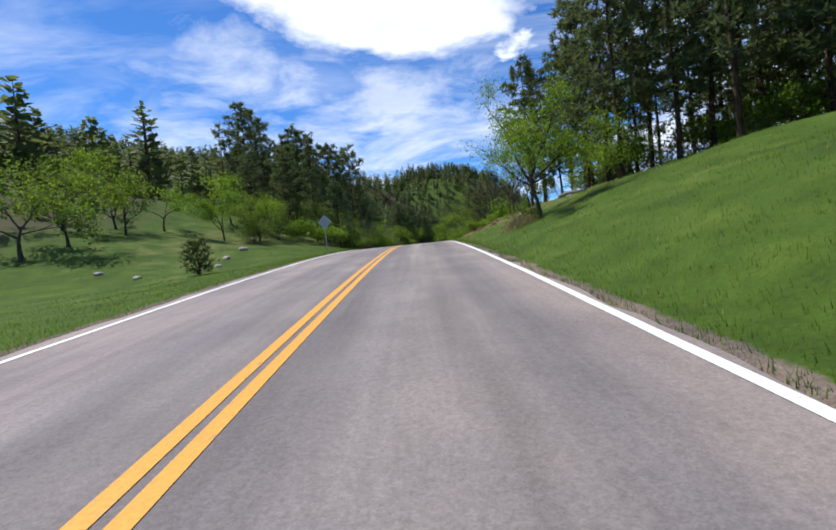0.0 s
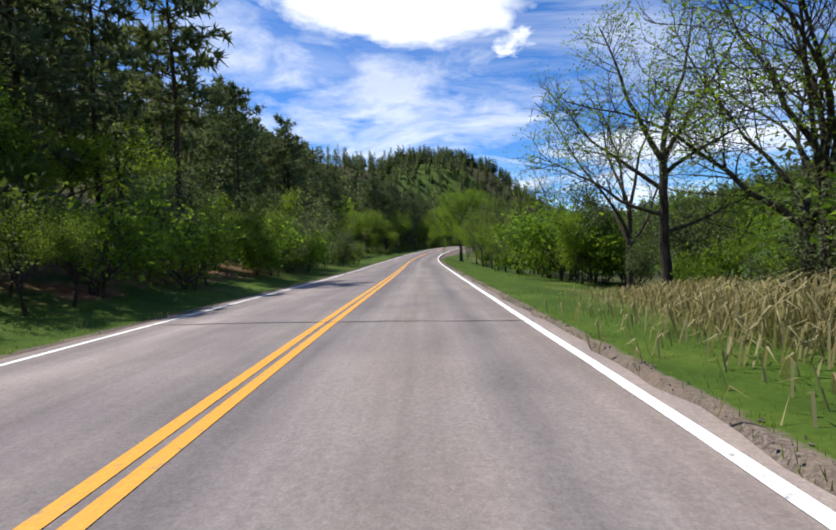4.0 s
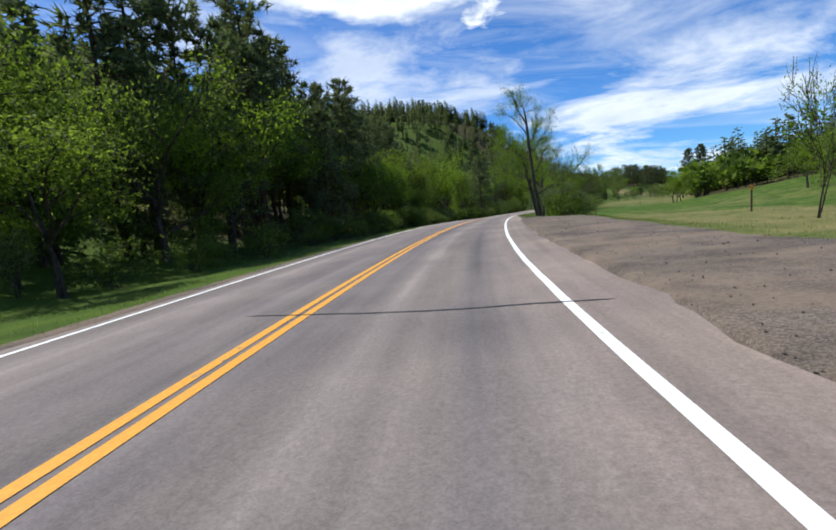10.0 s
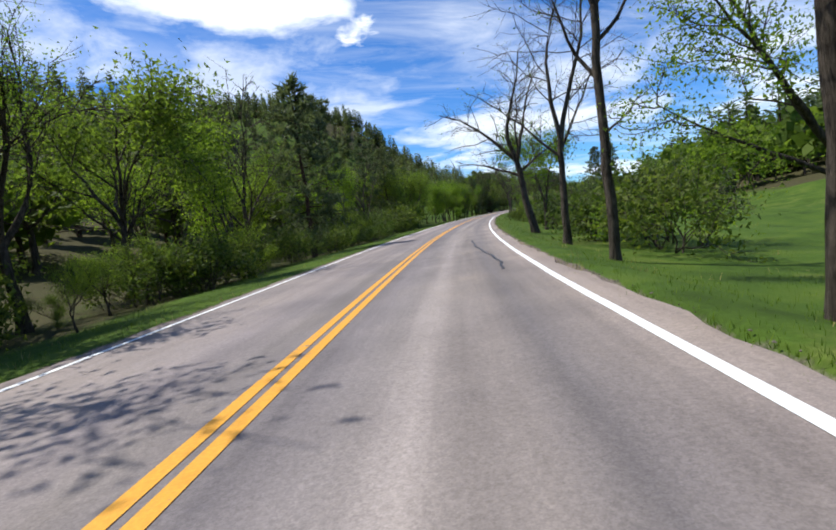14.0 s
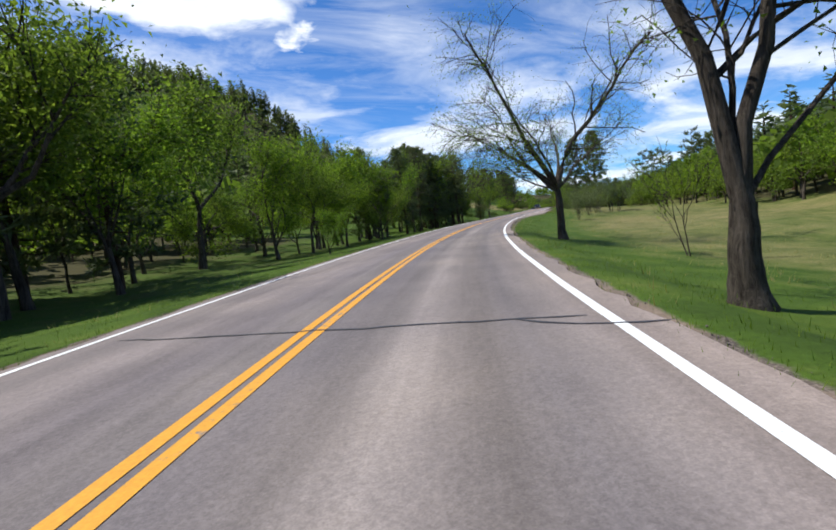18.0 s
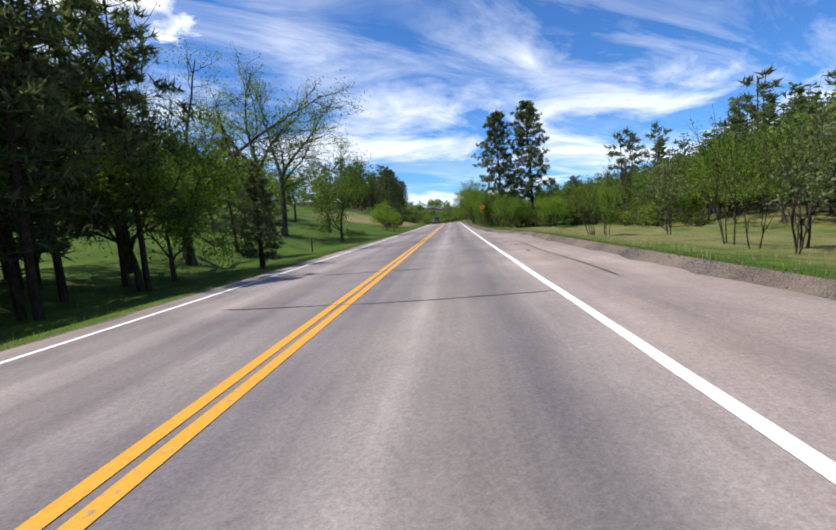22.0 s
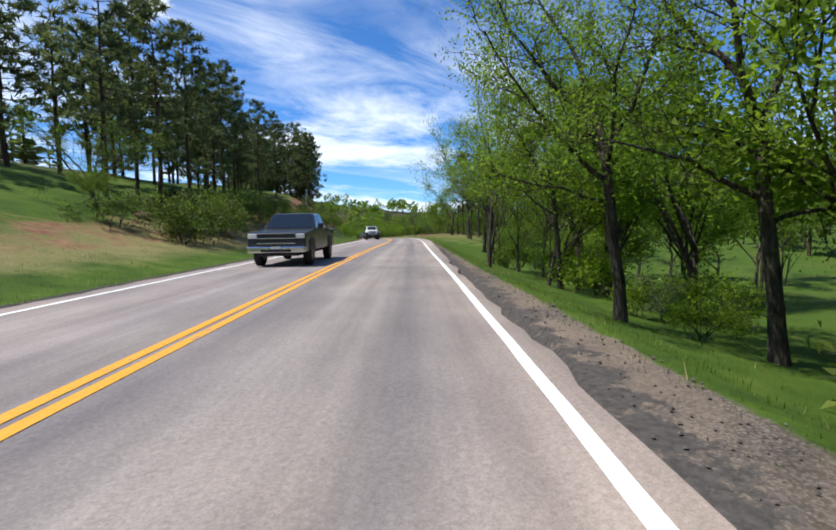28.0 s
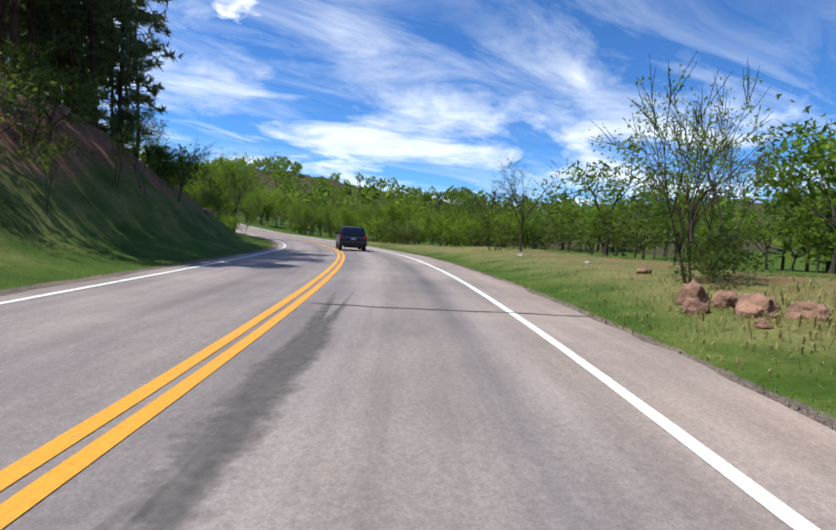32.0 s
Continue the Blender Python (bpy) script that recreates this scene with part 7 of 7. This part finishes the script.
marker_post(179.4, 15.4, 1.25)
marker_post(186.0, -7.2, 0.8)
marker_post(204.5, 11.5, 1.1)
for s, u, h in ((434.0, -6.6, 1.25), (462.0, -9.0, 1.2), (300.0, 22.0, 1.1), (403.0, -9.5, 1.1)):
    x, y, z = ground_at(s, u)
    r = thing("fence_post", "weathered wooden fence post in the meadow", "post", "fence posts", pose(float(x), float(y), float(z), 2, -3, 20 + s))
    part("post", hull([(-0.07, -0.06, -0.3), (0.07, -0.06, -0.3), (0.06, 0.07, -0.3), (-0.06, 0.07, -0.3), (-0.055, -0.05, h), (0.05, -0.055, h + 0.03), (0.05, 0.05, h - 0.02), (-0.05, 0.05, h)], 0.012), POST_WOOD, r)


def boulder(s, u, size, mat, seed, name="boulder", label="", squash=0.7):
    bm = bmesh.new()
    bmesh.ops.create_icosphere(bm, subdivisions=3, radius=1.0)
    off = Vector((seed * 3.7, seed * 1.9, seed))
    for v in bm.verts:
        q = v.co.normalized()
        d = 1 + 0.34 * noise.noise(q * 1.2 + off) + 0.13 * noise.noise(q * 3.1 + off) + 0.05 * noise.noise(q * 8 + off)
        v.co = Vector((q.x * size[0], q.y * size[1], q.z * size[2])) * d
        v.co.z = max(v.co.z, -0.35 * size[2])
        step = 0.22 * size[2]
        v.co.z = v.co.z * 0.55 + 0.45 * round(v.co.z / step) * step
    me = bpy.data.meshes.new(name)
    bm.to_mesh(me)
    bm.free()
    me.materials.append(mat)
    ob = new(name, me)
    x, y, z = ground_at(s, u)
    ob.matrix_world = pose(float(x), float(y), float(z) + size[2] * 0.2, 0, 0, seed * 57)
    return tagged(ob, label or "rough reddish boulder in the grass", "rock", "boulders beside the road")


for k, (s, u, a, b, c) in enumerate(((562.1, 6.55, 0.22, 0.18, 0.2), (562.7, 6.95, 0.24, 0.2, 0.32), (562.3, 7.2, 0.2, 0.18, 0.2), (561.6, 7.15, 0.36, 0.22, 0.26), (561.2, 7.6, 0.26, 0.2, 0.2), (562.0, 7.65, 0.2, 0.22, 0.16), (560.9, 6.7, 0.12, 0.1, 0.09), (567, 8.6, 0.22, 0.2, 0.14))):
    boulder(s, u, (a, b, c), ROCK_RED, k + 1)
for k, (s, u, a) in enumerate(((35.9, -12.0, 0.4), (32.3, -11.8, 0.35), (28.6, -10.8, 0.26), (26.8, -16.9, 0.25), (25.3, -13.8, 0.3), (576, 8.4, 0.2), (571, 9.0, 0.16))):
    boulder(s, u, (a, a * 0.7, a * 0.5), ROCK_PALE, 20 + k, label="pale grey stone lying in the grass")
stone_rng = np.random.default_rng(31)
for k in range(26):
    s = stone_rng.uniform(505, 598)
    u = -stone_rng.uniform(8.2, 14)
    a = stone_rng.uniform(0.18, 0.6)
    boulder(s, u, (a, a * 0.8, a * 0.6), ROCK_RED, 40 + k, label="reddish rock sticking out of the cut bank")
for k in range(8):
    a = stone_rng.uniform(0.12, 0.3)
    boulder(stone_rng.uniform(28, 46), stone_rng.uniform(6, 9), (a, a * 0.8, a * 0.6), ROCK_RED, 70 + k, label="small reddish stone on the eroded bank")

# loose stones on the gravel, too many to count
gr = np.random.default_rng(41)
n = 16000
s = gr.uniform(60, 600, n)
inside = gravel_right(s) - paved_right(s)
u = paved_right(s) + 0.08 + inside * gr.uniform(0, 1, n)
keep = gr.uniform(0, 1, n) < np.clip(inside / 1.2, 0.1, 1)
s, u = s[keep], u[keep]
p = ground_at(s, u)
r = gr.uniform(0.006, 0.022, len(s)) * np.where(gr.uniform(0, 1, len(s)) < 0.03, 2.2, 1.0)
oct_v = np.array([(1, 0, 0), (0, 1, 0), (-1, 0, 0), (0, -1, 0), (0, 0, 0.8), (0, 0, -0.6)])
oct_f = np.array([(0, 1, 4), (1, 2, 4), (2, 3, 4), (3, 0, 4), (1, 0, 5), (2, 1, 5), (3, 2, 5), (0, 3, 5)])
shape = oct_v[None] * gr.uniform(0.6, 1.4, (len(s), 6, 1)) * r[:, None, None]
v = (p[:, None] + shape + np.array([0, 0, 0.012])).reshape(-1, 3)
faces = (oct_f[None] + 6 * np.arange(len(s))[:, None, None]).reshape(-1, 3)
tagged(new("gravel_stones", mesh_of("gravel_stones", v, faces.tolist(), [GRAVEL_STONE])), "loose grey and brown gravel on the shoulder", "gravel", kind="stuff")

# a bleached log on the bank
a, b = ground_at(32.0, 11.2), ground_at(27.6, 11.4)
log = thing("fallen_log", "bleached fallen log lying on the grassy bank", "log")
mid = np.array([a + (b - a) * t + np.array([0, 0, 0.14 + 0.06 * math.sin(t * 5)]) for t in np.linspace(0, 1, 9)])
child("log_stem", mesh_of("log_stem", *tube(mid, np.linspace(0.14, 0.07, 9), 9), [BARK_DEAD], smooth=True), log)
child("broken_branch", mesh_of("broken_branch", *tube(np.array([mid[4], mid[4] + [0.3, 0.2, 0.35], mid[4] + [0.6, 0.5, 0.6]]), [0.05, 0.035, 0.015], 5), [BARK_DEAD], smooth=True), log)
